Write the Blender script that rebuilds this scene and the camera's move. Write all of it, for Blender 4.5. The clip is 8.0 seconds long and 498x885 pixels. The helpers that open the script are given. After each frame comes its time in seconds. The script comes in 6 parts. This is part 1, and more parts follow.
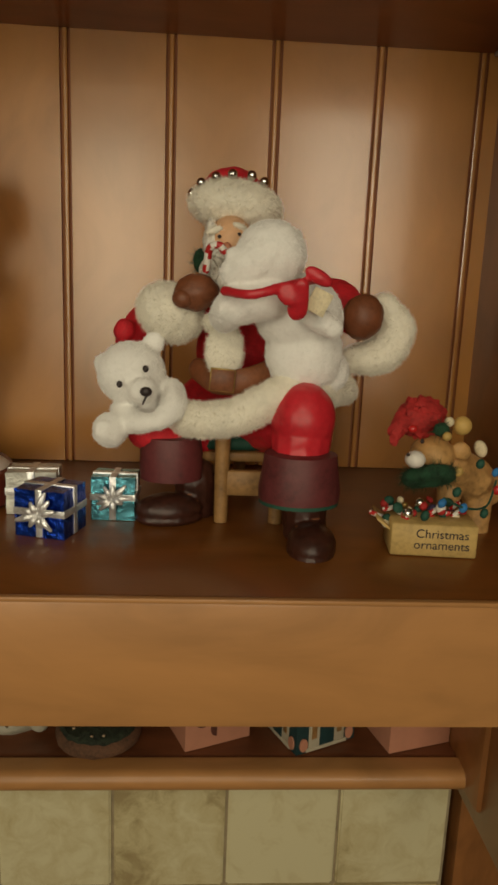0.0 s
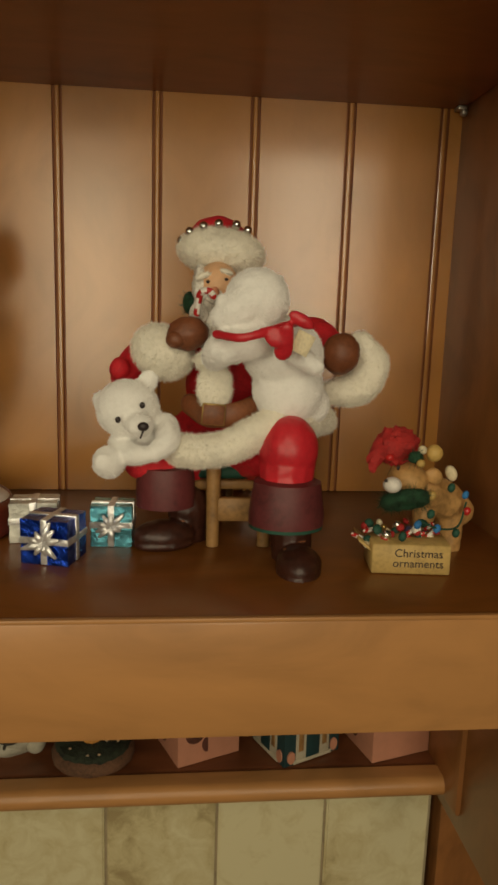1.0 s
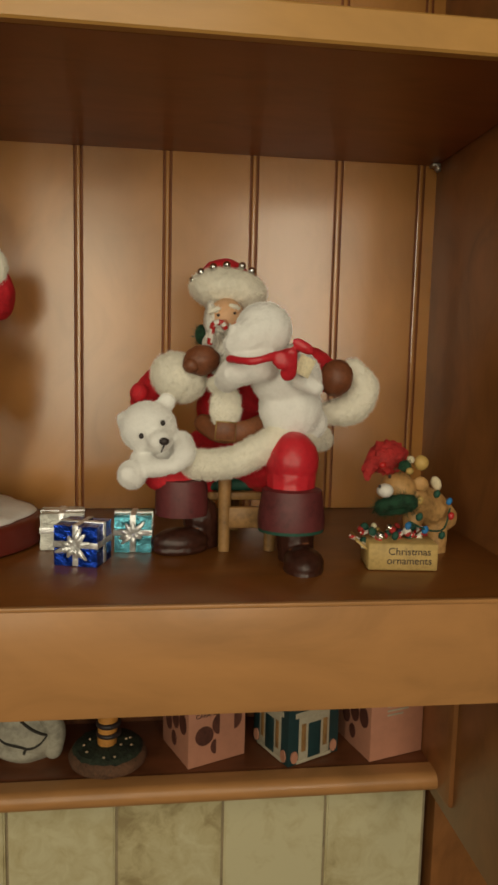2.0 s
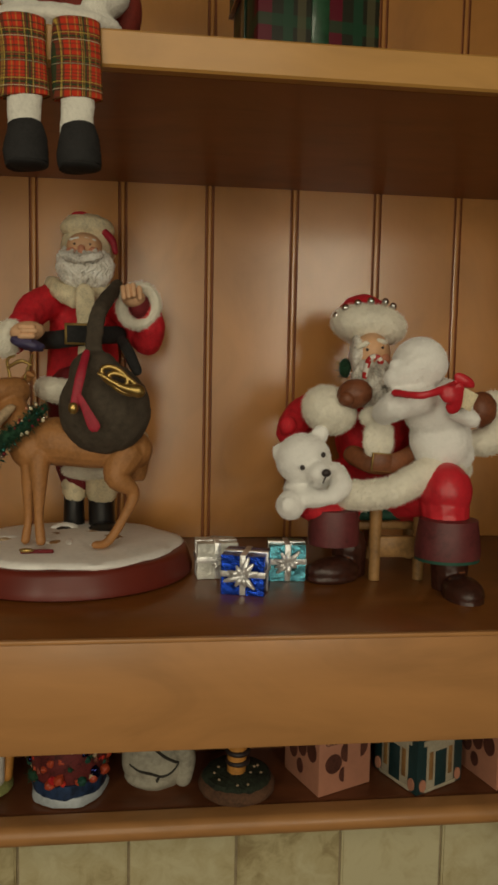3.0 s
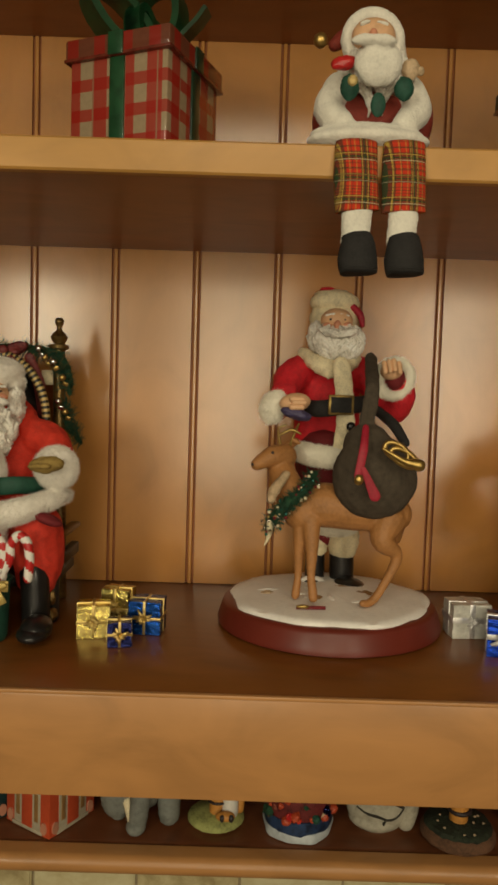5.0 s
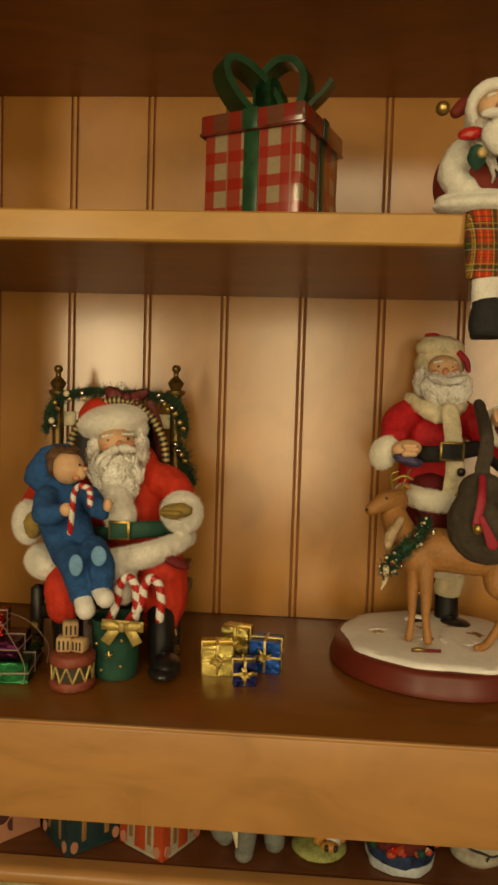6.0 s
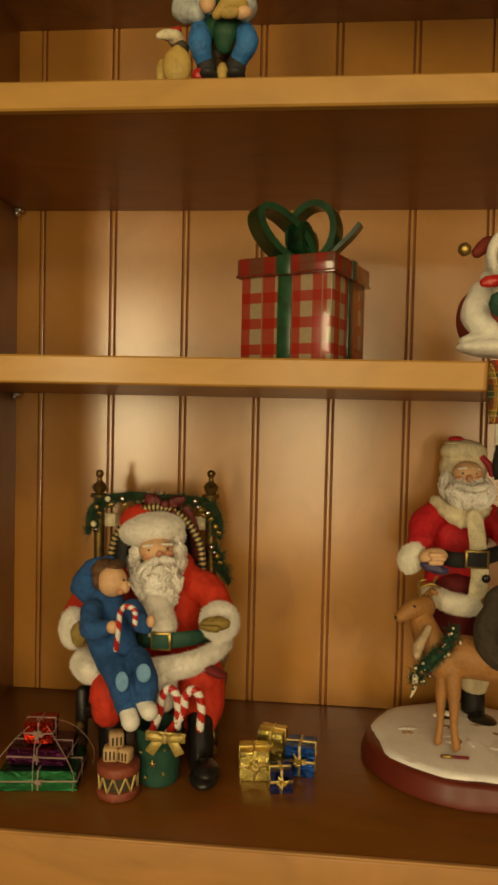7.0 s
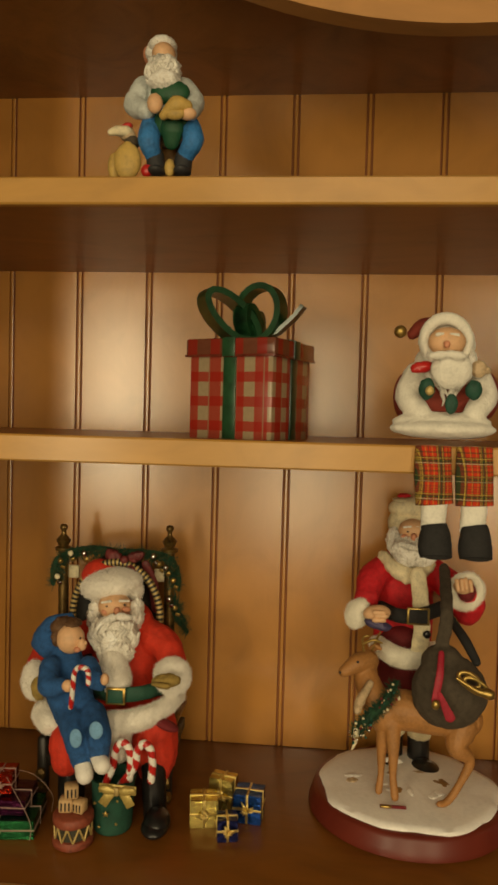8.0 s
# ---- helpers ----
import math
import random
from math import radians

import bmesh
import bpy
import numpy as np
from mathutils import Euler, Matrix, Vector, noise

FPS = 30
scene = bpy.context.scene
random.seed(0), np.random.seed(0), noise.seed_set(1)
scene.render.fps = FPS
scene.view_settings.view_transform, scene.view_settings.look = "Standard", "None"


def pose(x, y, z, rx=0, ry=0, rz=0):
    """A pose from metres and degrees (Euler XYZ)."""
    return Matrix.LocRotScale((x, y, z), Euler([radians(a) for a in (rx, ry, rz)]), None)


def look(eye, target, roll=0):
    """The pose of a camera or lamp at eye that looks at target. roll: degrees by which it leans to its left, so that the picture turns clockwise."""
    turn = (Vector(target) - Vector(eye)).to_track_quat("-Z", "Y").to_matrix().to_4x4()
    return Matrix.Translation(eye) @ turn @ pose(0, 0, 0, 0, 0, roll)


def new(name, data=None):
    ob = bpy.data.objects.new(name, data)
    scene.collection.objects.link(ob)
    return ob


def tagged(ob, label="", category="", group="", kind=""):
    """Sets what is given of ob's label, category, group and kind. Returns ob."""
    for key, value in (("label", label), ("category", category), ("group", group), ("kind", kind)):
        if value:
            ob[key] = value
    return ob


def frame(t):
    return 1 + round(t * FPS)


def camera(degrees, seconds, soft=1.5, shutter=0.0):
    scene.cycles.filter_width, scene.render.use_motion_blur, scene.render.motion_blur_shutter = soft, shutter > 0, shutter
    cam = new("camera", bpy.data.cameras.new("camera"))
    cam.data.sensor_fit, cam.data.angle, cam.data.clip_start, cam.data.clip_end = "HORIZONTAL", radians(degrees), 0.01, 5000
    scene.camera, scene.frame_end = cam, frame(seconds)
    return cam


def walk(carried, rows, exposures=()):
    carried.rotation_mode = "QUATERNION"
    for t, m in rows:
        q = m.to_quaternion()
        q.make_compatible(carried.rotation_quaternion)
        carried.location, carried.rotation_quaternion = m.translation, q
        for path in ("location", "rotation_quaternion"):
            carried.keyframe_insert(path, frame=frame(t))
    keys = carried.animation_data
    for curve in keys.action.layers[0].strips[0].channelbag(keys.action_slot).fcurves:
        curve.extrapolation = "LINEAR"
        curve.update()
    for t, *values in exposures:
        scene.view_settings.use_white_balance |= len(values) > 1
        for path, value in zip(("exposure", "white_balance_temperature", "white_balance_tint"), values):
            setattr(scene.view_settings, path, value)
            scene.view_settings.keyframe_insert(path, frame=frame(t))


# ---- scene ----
cam = camera(38.2, 8.0, soft=3.0)
PATH = [
    (0, (-0.024, -0.057, 1.654), (0.099, 1.893, 1.226), 2.3),
    (0.5, (-0.052, -0.073, 1.664), (0.17, 1.877, 1.28), 2.6),
    (1, (-0.039, -0.09, 1.667), (0.163, 1.865, 1.298), 1.8),
    (2.3, (-0.082, -0.166, 1.652), (0.176, 1.806, 1.444), 1.3),
    (2.5, (-0.098, -0.17, 1.654), (0.142, 1.806, 1.462), 1.1),
    (3, (-0.18, -0.153, 1.659), (0.042, 1.826, 1.48), 1.1),
    (3.5, (-0.236, -0.154, 1.664), (-0.05, 1.831, 1.496), 1.2),
    (4, (-0.263, -0.157, 1.671), (-0.142, 1.833, 1.512), 1.2),
    (4.5, (-0.303, -0.171, 1.683), (-0.24, 1.823, 1.536), 1.5),
    (5, (-0.334, -0.186, 1.699), (-0.336, 1.81, 1.565), 1.8),
    (5.2, (-0.346, -0.192, 1.705), (-0.387, 1.803, 1.578), 1.9),
    (6.3, (-0.406, -0.219, 1.753), (-0.553, 1.772, 1.645), 1.6),
    (6.5, (-0.408, -0.223, 1.771), (-0.565, 1.769, 1.674), 1.5),
    (7, (-0.41, -0.245, 1.824), (-0.594, 1.746, 1.749), 1.3),
    (7.5, (-0.399, -0.268, 1.879), (-0.601, 1.72, 1.798), 1.4),
    (8, (-0.364, -0.274, 1.891), (-0.542, 1.717, 1.81), 1.5),
]
walk(cam, [(t, look(eye, target, roll)) for t, eye, target, roll in PATH],
     exposures=[(0, -0.18, 6700, 10), (1, -0.15, 7000, 10), (2.5, -0.02, 6350, 10), (3.0, -0.38, 6500, 10), (3.5, -0.28, 7000, 10), (4.0, 0.07, 7100, 10), (4.5, 0.10, 6800, 10), (5.2, 0.03, 7200, 10), (6.5, 0.03, 9700, 10), (7.2, 0.04, 9500, 10), (8, 0.06, 8400, 10)])

# ---- light: two warm household lamps behind the viewer, dim evening room ----
world = bpy.data.worlds.new("world")
scene.world = world
world.use_nodes = True
world.node_tree.nodes["Background"].inputs[0].default_value = (0.9, 0.75, 0.55, 1)
world.node_tree.nodes["Background"].inputs[1].default_value = 0.002


def lamp(name, place, watts, colour, width, height):
    """A tall shaded lamp of the room behind the viewer, turned to the cabinet."""
    data = bpy.data.lights.new(name, "AREA")
    data.shape, data.size, data.size_y = "RECTANGLE", width, height
    data.energy, data.color = watts, colour
    ob = new(name, data)
    ob.location, ob.rotation_euler = place, (radians(90), 0, 0)
    return ob


lamp("lamp_right", (0.42, -1.45, 1.84), 7.4, (1.0, 0.89, 0.67), 0.34, 0.85)
lamp("lamp_left", (-1.15, -1.45, 1.90), 8.2, (1.0, 0.93, 0.70), 0.20, 0.75)
lamp("lamp_middle", (-0.42, -2.1, 1.76), 9.6, (1.0, 0.89, 0.64), 0.40, 1.0)
glow = bpy.data.lights.new("ceiling_light", "AREA")
glow.energy, glow.color, glow.size = 12, (1.0, 0.89, 0.66), 0.8
ceiling_light = new("ceiling_light", glow)
ceiling_light.location = (-0.25, -1.35, 2.55)


# ---- materials ----
def shader(name):
    m = bpy.data.materials.new(name)
    m.use_nodes = True
    nt = m.node_tree
    return m, nt, nt.nodes["Principled BSDF"]


def node(nt, kind, **values):
    n = nt.nodes.new(kind)
    for key, value in values.items():
        n.inputs[key].default_value = value
    return n


def ramp(nt, fac, stops):
    r = nt.nodes.new("ShaderNodeValToRGB")
    while len(r.color_ramp.elements) < len(stops):
        r.color_ramp.elements.new(0.5)
    for e, (p, c) in zip(r.color_ramp.elements, stops):
        e.position, e.color = p, (*c, 1)
    nt.links.new(fac, r.inputs[0])
    return r.outputs[0]


def coords(nt, scale=(1, 1, 1), jitter=True):
    tc = nt.nodes.new("ShaderNodeTexCoord")
    mp = nt.nodes.new("ShaderNodeMapping")
    mp.inputs["Scale"].default_value = scale
    nt.links.new(tc.outputs["Object"], mp.inputs[0])
    if jitter:
        info = nt.nodes.new("ShaderNodeObjectInfo")
        add = nt.nodes.new("ShaderNodeVectorMath")
        add.operation = "MULTIPLY_ADD"
        add.inputs[1].default_value = (7.3, 5.1, 3.7)
        nt.links.new(info.outputs["Random"], add.inputs[0])
        nt.links.new(mp.outputs[0], add.inputs[2])
        return add.outputs[0]
    return mp.outputs[0]


def bump(nt, bsdf, height, strength, distance=0.001):
    b = nt.nodes.new("ShaderNodeBump")
    b.inputs["Strength"].default_value, b.inputs["Distance"].default_value = strength, distance
    nt.links.new(height, b.inputs["Height"])
    nt.links.new(b.outputs[0], bsdf.inputs["Normal"])


def shade(c, k):
    return tuple(min(1.0, v * k) for v in c)


def wood(name, colour, along="x", rough=0.34, blotch=1.0, coat=0.15):
    """Satin stained maple: fine grain along one axis, cloudy blotches and a few darker streaks."""
    m, nt, b = shader(name)
    fine = {"x": (22, 210, 210), "y": (210, 22, 210), "z": (210, 210, 22)}[along]
    wide = {"x": (9, 20, 20), "y": (20, 9, 20), "z": (15, 15, 11)}[along]
    grain = node(nt, "ShaderNodeTexNoise", Scale=1.0, Detail=5.0, Roughness=0.6)
    cloud = node(nt, "ShaderNodeTexNoise", Scale=1.0, Detail=4.0, Roughness=0.55, Distortion=1.4)
    nt.links.new(coords(nt, fine), grain.inputs["Vector"])
    nt.links.new(coords(nt, wide), cloud.inputs["Vector"])
    mix = node(nt, "ShaderNodeMath")
    mix.operation = "MULTIPLY_ADD"
    nt.links.new(grain.outputs["Fac"], mix.inputs[0])
    mix.inputs[1].default_value = 0.13
    scaled = node(nt, "ShaderNodeMath")
    scaled.operation = "MULTIPLY"
    nt.links.new(cloud.outputs["Fac"], scaled.inputs[0])
    scaled.inputs[1].default_value = 0.87
    nt.links.new(scaled.outputs[0], mix.inputs[2])
    low, high = 0.5 - 0.17 / max(blotch, 0.1), 0.5 + 0.17 / max(blotch, 0.1)
    col = ramp(nt, mix.outputs[0], [(low, shade(colour, 0.70)), (0.5, colour), (high, shade(colour, 1.22))])
    nt.links.new(col, b.inputs["Base Color"])
    b.inputs["Roughness"].default_value = rough
    b.inputs["Specular IOR Level"].default_value = 0.2 if coat > 0.5 else 0.4
    b.inputs["Coat Weight"].default_value = coat
    b.inputs["Coat Roughness"].default_value = 0.22
    b.inputs["Coat IOR"].default_value = 1.65
    bump(nt, b, cloud.outputs["Fac"], 0.005, 0.0010)
    return m


def plain(name, colour, rough=0.5, metal=0.0, scale=120.0, vary=0.18, relief=0.15, depth=0.0006, sheen=0.0, coat=0.0):
    """Paint, resin, cloth or metal: a colour with small and large variation and fine relief."""
    m, nt, b = shader(name)
    small = node(nt, "ShaderNodeTexNoise", Scale=scale, Detail=4.0, Roughness=0.6)
    large = node(nt, "ShaderNodeTexNoise", Scale=scale * 0.17, Detail=2.0)
    v = coords(nt)
    nt.links.new(v, small.inputs["Vector"])
    nt.links.new(v, large.inputs["Vector"])
    half = node(nt, "ShaderNodeMath")
    half.operation = "ADD"
    nt.links.new(small.outputs["Fac"], half.inputs[0])
    nt.links.new(large.outputs["Fac"], half.inputs[1])
    out = node(nt, "ShaderNodeMath")
    out.operation = "MULTIPLY"
    nt.links.new(half.outputs[0], out.inputs[0])
    out.inputs[1].default_value = 0.5
    col = ramp(nt, out.outputs[0], [(0.33, shade(colour, 1 - vary * 1.6)), (0.5, colour), (0.67, shade(colour, 1 + vary))])
    nt.links.new(col, b.inputs["Base Color"])
    b.inputs["Roughness"].default_value, b.inputs["Metallic"].default_value = rough, metal
    b.inputs["Sheen Weight"].default_value = sheen
    b.inputs["Coat Weight"].default_value = coat
    if relief:
        bump(nt, b, small.outputs["Fac"], relief, depth)
    return m


HONEY = (0.51, 0.262, 0.066)
wood_back = wood("honey maple panel", (0.48, 0.210, 0.048), "z", 0.5, 0.34, 1.0)
wood_groove = wood("dark glaze in the grooves", (0.27, 0.090, 0.028), "z", 0.6, 0.8, 0.0)
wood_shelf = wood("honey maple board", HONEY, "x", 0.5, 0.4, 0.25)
# shelf top: honey maple darkened, so its colour carries the weaker light there
wood_main_dimmed = wood("honey maple shelf top, dimmed", (0.190, 0.064, 0.012), "x", 0.38, 0.6, 0.3)
# upper boards: the shade of their undersides is put into the base colour
wood_under_shaded = wood("maple shelf panel with underside shade", (0.27, 0.084, 0.019), "x", 0.40, 0.6, 0.2)
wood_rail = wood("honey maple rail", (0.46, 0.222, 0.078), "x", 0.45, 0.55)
# side, top and end parts: honey maple with their shade in the colour
wood_side_shaded = wood("honey maple side, darkened for shade", (0.27, 0.108, 0.033), "z", 0.36)
# niche below the main shelf: its shade is mixed into the maple colour
wood_niche_shaded = wood("shade-darkened niche maple", (0.15, 0.050, 0.020), "x", 0.4)
wall_paint = plain("warm beige wall paint", (0.20, 0.155, 0.105), 0.7, scale=30, vary=0.05)
ceiling_paint = plain("white ceiling paint", (0.32, 0.29, 0.24), 0.8, scale=30, vary=0.04)
floor_wood = wood("dark oak floor", (0.10, 0.055, 0.028), "x", 0.4)
grout = plain("grey grout", (0.34, 0.27, 0.17), 0.85, scale=300, relief=0.3)


# ---- builders ----
def mesh_from(bm, name, mats, origin=(0, 0, 0), smooth=35):
    for v in bm.verts:
        v.co -= Vector(origin)
    bmesh.ops.recalc_face_normals(bm, faces=bm.faces)
    me = bpy.data.meshes.new(name)
    bm.to_mesh(me)
    bm.free()
    for m in mats:
        me.materials.append(m)
    if smooth:
        me.shade_smooth()
        me.set_sharp_from_angle(angle=radians(smooth))
    return me


def thing(name, origin, label="", category="", group="", kind=""):
    """An Empty at a thing's base, which parents its parts."""
    ob = new(name)
    ob.empty_display_size = 0.01
    ob.location = origin
    return tagged(ob, label, category, group, kind)


def base_of(ob):
    place = Vector((0, 0, 0))
    while ob:
        place += ob.location
        ob = ob.parent
    return place


def part(name, bm, material, parent, label="", smooth=35):
    mats = material if isinstance(material, (list, tuple)) else [material]
    ob = new(name, mesh_from(bm, name, mats, base_of(parent), smooth))
    ob.parent = parent
    return tagged(ob, label)


def single(name, bm, material, origin, label="", category="", group="", kind="", smooth=35):
    mats = material if isinstance(material, (list, tuple)) else [material]
    ob = new(name, mesh_from(bm, name, mats, origin, smooth))
    ob.location = origin
    return tagged(ob, label, category, group, kind)


def block(x0, x1, y0, y1, z0, z1, edge=0.0, m=None):
    """A box with slightly rounded edges."""
    bm = bmesh.new()
    bmesh.ops.create_cube(bm, size=1)
    for v in bm.verts:
        v.co = Vector(((x0 + x1) / 2 + v.co.x * (x1 - x0), (y0 + y1) / 2 + v.co.y * (y1 - y0), (z0 + z1) / 2 + v.co.z * (z1 - z0)))
    if edge:
        bmesh.ops.bevel(bm, geom=bm.edges[:], offset=edge, segments=2, affect="EDGES", profile=0.5)
    if m is not None:
        bm.transform(m)
    return bm


def profile_bar(points, x0, x1):
    """A bar along x with a closed profile of (y, z) points."""
    bm = bmesh.new()
    a = [bm.verts.new((x0, y, z)) for y, z in points]
    b = [bm.verts.new((x1, y, z)) for y, z in points]
    n = len(points)
    for i in range(n):
        bm.faces.new((a[i], a[(i + 1) % n], b[(i + 1) % n], b[i]))
    bm.faces.new(a)
    bm.faces.new(b)
    return bm


# ---- room shell ----
ROOM = (-2.6, 2.4, -3.0, 0.610, 0.0, 2.60)
X0, X1, Y0, Y1, Z0, Z1 = ROOM
single("floor", block(X0, X1, Y0, Y1 + 0.1, -0.1, 0), floor_wood, (0, 0, 0), "dark oak boarded kitchen floor", "floor", kind="structure")
single("ceiling", block(X0, X1, Y0, Y1 + 0.1, Z1, Z1 + 0.1), ceiling_paint, (0, 0, Z1), "white painted room ceiling", "ceiling", kind="structure")
single("wall_north", block(X0, X1, Y1, Y1 + 0.1, 0, Z1), wall_paint, (0, Y1, 0), "warm beige wall behind the cabinet", "wall", kind="structure")
single("wall_south", block(X0, X1, Y0 - 0.1, Y0, 0, Z1), wall_paint, (0, Y0, 0), "warm beige painted wall", "wall", kind="structure")
single("wall_west", block(X0 - 0.1, X0, Y0, Y1 + 0.1, 0, Z1), wall_paint, (X0, 0, 0), "warm beige painted wall", "wall", kind="structure")
single("wall_east", block(X1, X1 + 0.1, Y0, Y1 + 0.1, 0, Z1), wall_paint, (X1, 0, 0), "warm beige painted wall", "wall", kind="structure")

# ---- display cabinet ----
LEFT, RIGHT, BACK = -0.7595, 0.2100, 0.568
MAIN, NICHE, TOP = 1.496, 1.257, 2.258
cabinet = thing("display_cabinet", (-0.275, 0.44, NICHE - 0.02), "honey-stained maple wall cabinet with open shelves and beadboard back", "cabinet")


def shelf_board(z_front, front, tilt, thick, y0, y1):
    """A loose shelf board, front edge eased, hanging a little low at the back."""
    r, deep = 0.0015, BACK - front
    za, zb = z_front - tilt * (y0 - front) / deep, z_front - tilt * (y1 - front) / deep
    pts = [(y0, za - thick + r), (y0, za - r), (y0 + r, za), (y1, zb), (y1, zb - thick), (y0 + r, za - thick)]
    return profile_bar(pts, LEFT + 0.0015, RIGHT - 0.0015)


for z_front, front, tilt in ((1.8685, 0.310, 0.002), (2.0820, 0.310, 0.006)):
    board = part("shelf", shelf_board(z_front, front, tilt, 0.0220, front + 0.0082, BACK - 0.0005), wood_under_shaded, cabinet, "reddish maple shelf panel")
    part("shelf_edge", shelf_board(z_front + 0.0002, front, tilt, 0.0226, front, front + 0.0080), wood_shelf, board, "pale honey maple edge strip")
part("main_shelf", block(LEFT, RIGHT, 0.289, 0.6000, MAIN - 0.022, MAIN, 0.0012), wood_main_dimmed, cabinet, "reddish satin maple main shelf")
part("front_rail", block(LEFT - 0.03, RIGHT + 0.04, 0.286, 0.308, 1.422, MAIN - 0.0025, 0.0015), wood_rail, cabinet, "broad honey maple front rail")
part("rail_lip", block(LEFT - 0.03, RIGHT + 0.04, 0.2845, 0.2888, MAIN - 0.0024, MAIN + 0.0004, 0.0008), wood_rail, cabinet)
part("side_panel", block(LEFT - 0.02, LEFT, 0.309, 0.6080, 1.22, TOP + 0.03, 0.001), wood_side_shaded, cabinet)
part("side_panel", block(RIGHT, RIGHT + 0.02, 0.309, 0.6080, 1.22, TOP + 0.03, 0.001), wood_side_shaded, cabinet)
# unseen left stile, widened inwards to keep lamp_left off the end plank
part("face_stile", block(LEFT - 0.045, LEFT + 0.024, 0.286, 0.3085, MAIN + 0.001, TOP + 0.16, 0.0015), wood_rail, cabinet)
part("face_stile", block(RIGHT - 0.010, RIGHT + 0.045, 0.286, 0.3085, MAIN + 0.001, TOP + 0.16, 0.0015), wood_rail, cabinet)
part("top_panel", block(LEFT, RIGHT, 0.309, BACK, TOP, TOP + 0.018), wood_side_shaded, cabinet)


def scalloped_valance():
    """A top rail whose lower edge hangs in a wide curve."""
    bm = bmesh.new()
    n, y0, y1, ztop = 48, 0.288, 0.3075, TOP + 0.16
    rows = []
    for i in range(n + 1):
        x = LEFT + (RIGHT - LEFT) * i / n
        d = abs(x + 0.255)
        z = min(2.1870 + 1.05 * d * d, 2.2985)
        rows.append([bm.verts.new(c) for c in ((x, y0, z), (x, y1, z), (x, y1, ztop), (x, y0, ztop))])
    for a, b in zip(rows, rows[1:]):
        for k in range(4):
            bm.faces.new((a[k], a[(k + 1) % 4], b[(k + 1) % 4], b[k]))
    bm.faces.new(rows[0])
    bm.faces.new(rows[-1])
    return bm


part("valance", scalloped_valance(), wood_rail, cabinet, "scalloped honey maple valance")

nose = [(0.4868 + 0.0085 * (1 - math.sin(a)), NICHE - 0.0085 + 0.0085 * math.cos(a)) for a in [math.pi * k / 8 for k in range(9)]]
# shelf and back take the shade-darkened maple, the nosing the plain one
part("niche_shelf", profile_bar([(0.5900, NICHE), *nose, (0.5900, NICHE - 0.017)], LEFT, RIGHT), wood_niche_shaded, cabinet, "dark maple niche shelf")
nose2 = [(0.4638 + 0.009 * (1 - math.sin(a)), NICHE - 0.0086 + 0.0092 * math.cos(a)) for a in [math.pi * k / 10 for k in range(11)]]
part("niche_nosing", profile_bar([(0.4867, NICHE + 0.0008), *nose2, (0.4867, NICHE - 0.0178)], LEFT, RIGHT - 0.004), wood_rail, cabinet, "rounded maple nosing")
part("niche_back", block(LEFT, RIGHT, 0.5905, 0.6000, 1.2400, MAIN - 0.0225), wood_niche_shaded, cabinet, "dark maple niche back panel")
part("end_bracket", block(RIGHT - 0.006, RIGHT + 0.040, 0.441, BACK + 0.010, 1.2345, 1.4195, 0.008), wood_side_shaded, cabinet, "rounded maple end bracket")
part("end_panel", block(0.2425, 0.80, 0.556, 0.6095, 0.90, 1.226, 0.001), wood_side_shaded, cabinet)


# ---- figure builder ----
def smooth_path(points, steps=6):
    """A smooth line through the points (Catmull-Rom)."""
    if len(points) < 3:
        a, b = Vector(points[0]), Vector(points[-1])
        return [a.lerp(b, i / steps) for i in range(steps + 1)]
    p = [Vector(points[0]) * 2 - Vector(points[1]), *map(Vector, points), Vector(points[-1]) * 2 - Vector(points[-2])]
    out = []
    for i in range(1, len(p) - 2):
        for k in range(steps):
            t = k / steps
            out.append(0.5 * (2 * p[i] + (p[i + 1] - p[i - 1]) * t + (2 * p[i - 1] - 5 * p[i] + 4 * p[i + 1] - p[i + 2]) * t * t
                              + (3 * p[i] - p[i - 1] - 3 * p[i + 1] + p[i + 2]) * t ** 3))
    return out + [p[-2]]


# paints that carry short hairs: length in metres, hairs on a square millimetre
HAIRY = {"ivory fur": (0.0024, 1.5), "greyish fur trim": (0.0026, 1.5), "white plush": (0.0012, 0.9), "dark green pine": (0.0060, 0.22)}


# forms of one paint that flow into one another: grid step, smoothing rounds, folds: depth and scale
FLOWING = {"white plush": (0.0015, 5, 0.0005, 190), "fawn resin coat": (0.0010, 6, 0.0002, 300), "red felt cloth": (0.0014, 6, 0.0010, 75),
           "vermilion felt": (0.0014, 6, 0.0010, 75), "royal blue fleece": (0.0012, 5, 0.0008, 120), "white knit wool": (0.0014, 6, 0.0005, 170),
           "blue trouser resin": (0.0010, 4, 0.0005, 150), "grey blue shirt resin": (0.0010, 4, 0.0006, 150), "olive grey canvas": (0.0013, 6, 0.0010, 80),
           "tan calf resin": (0.0010, 4, 0.0003, 250), "ivory fur": (0.0015, 4, 0.0007, 160), "greyish fur trim": (0.0015, 4, 0.0007, 160),
           "bright red satin": (0.0012, 4, 0.0004, 90), "dark brown leather": (0.0011, 4, 0.0004, 150)}


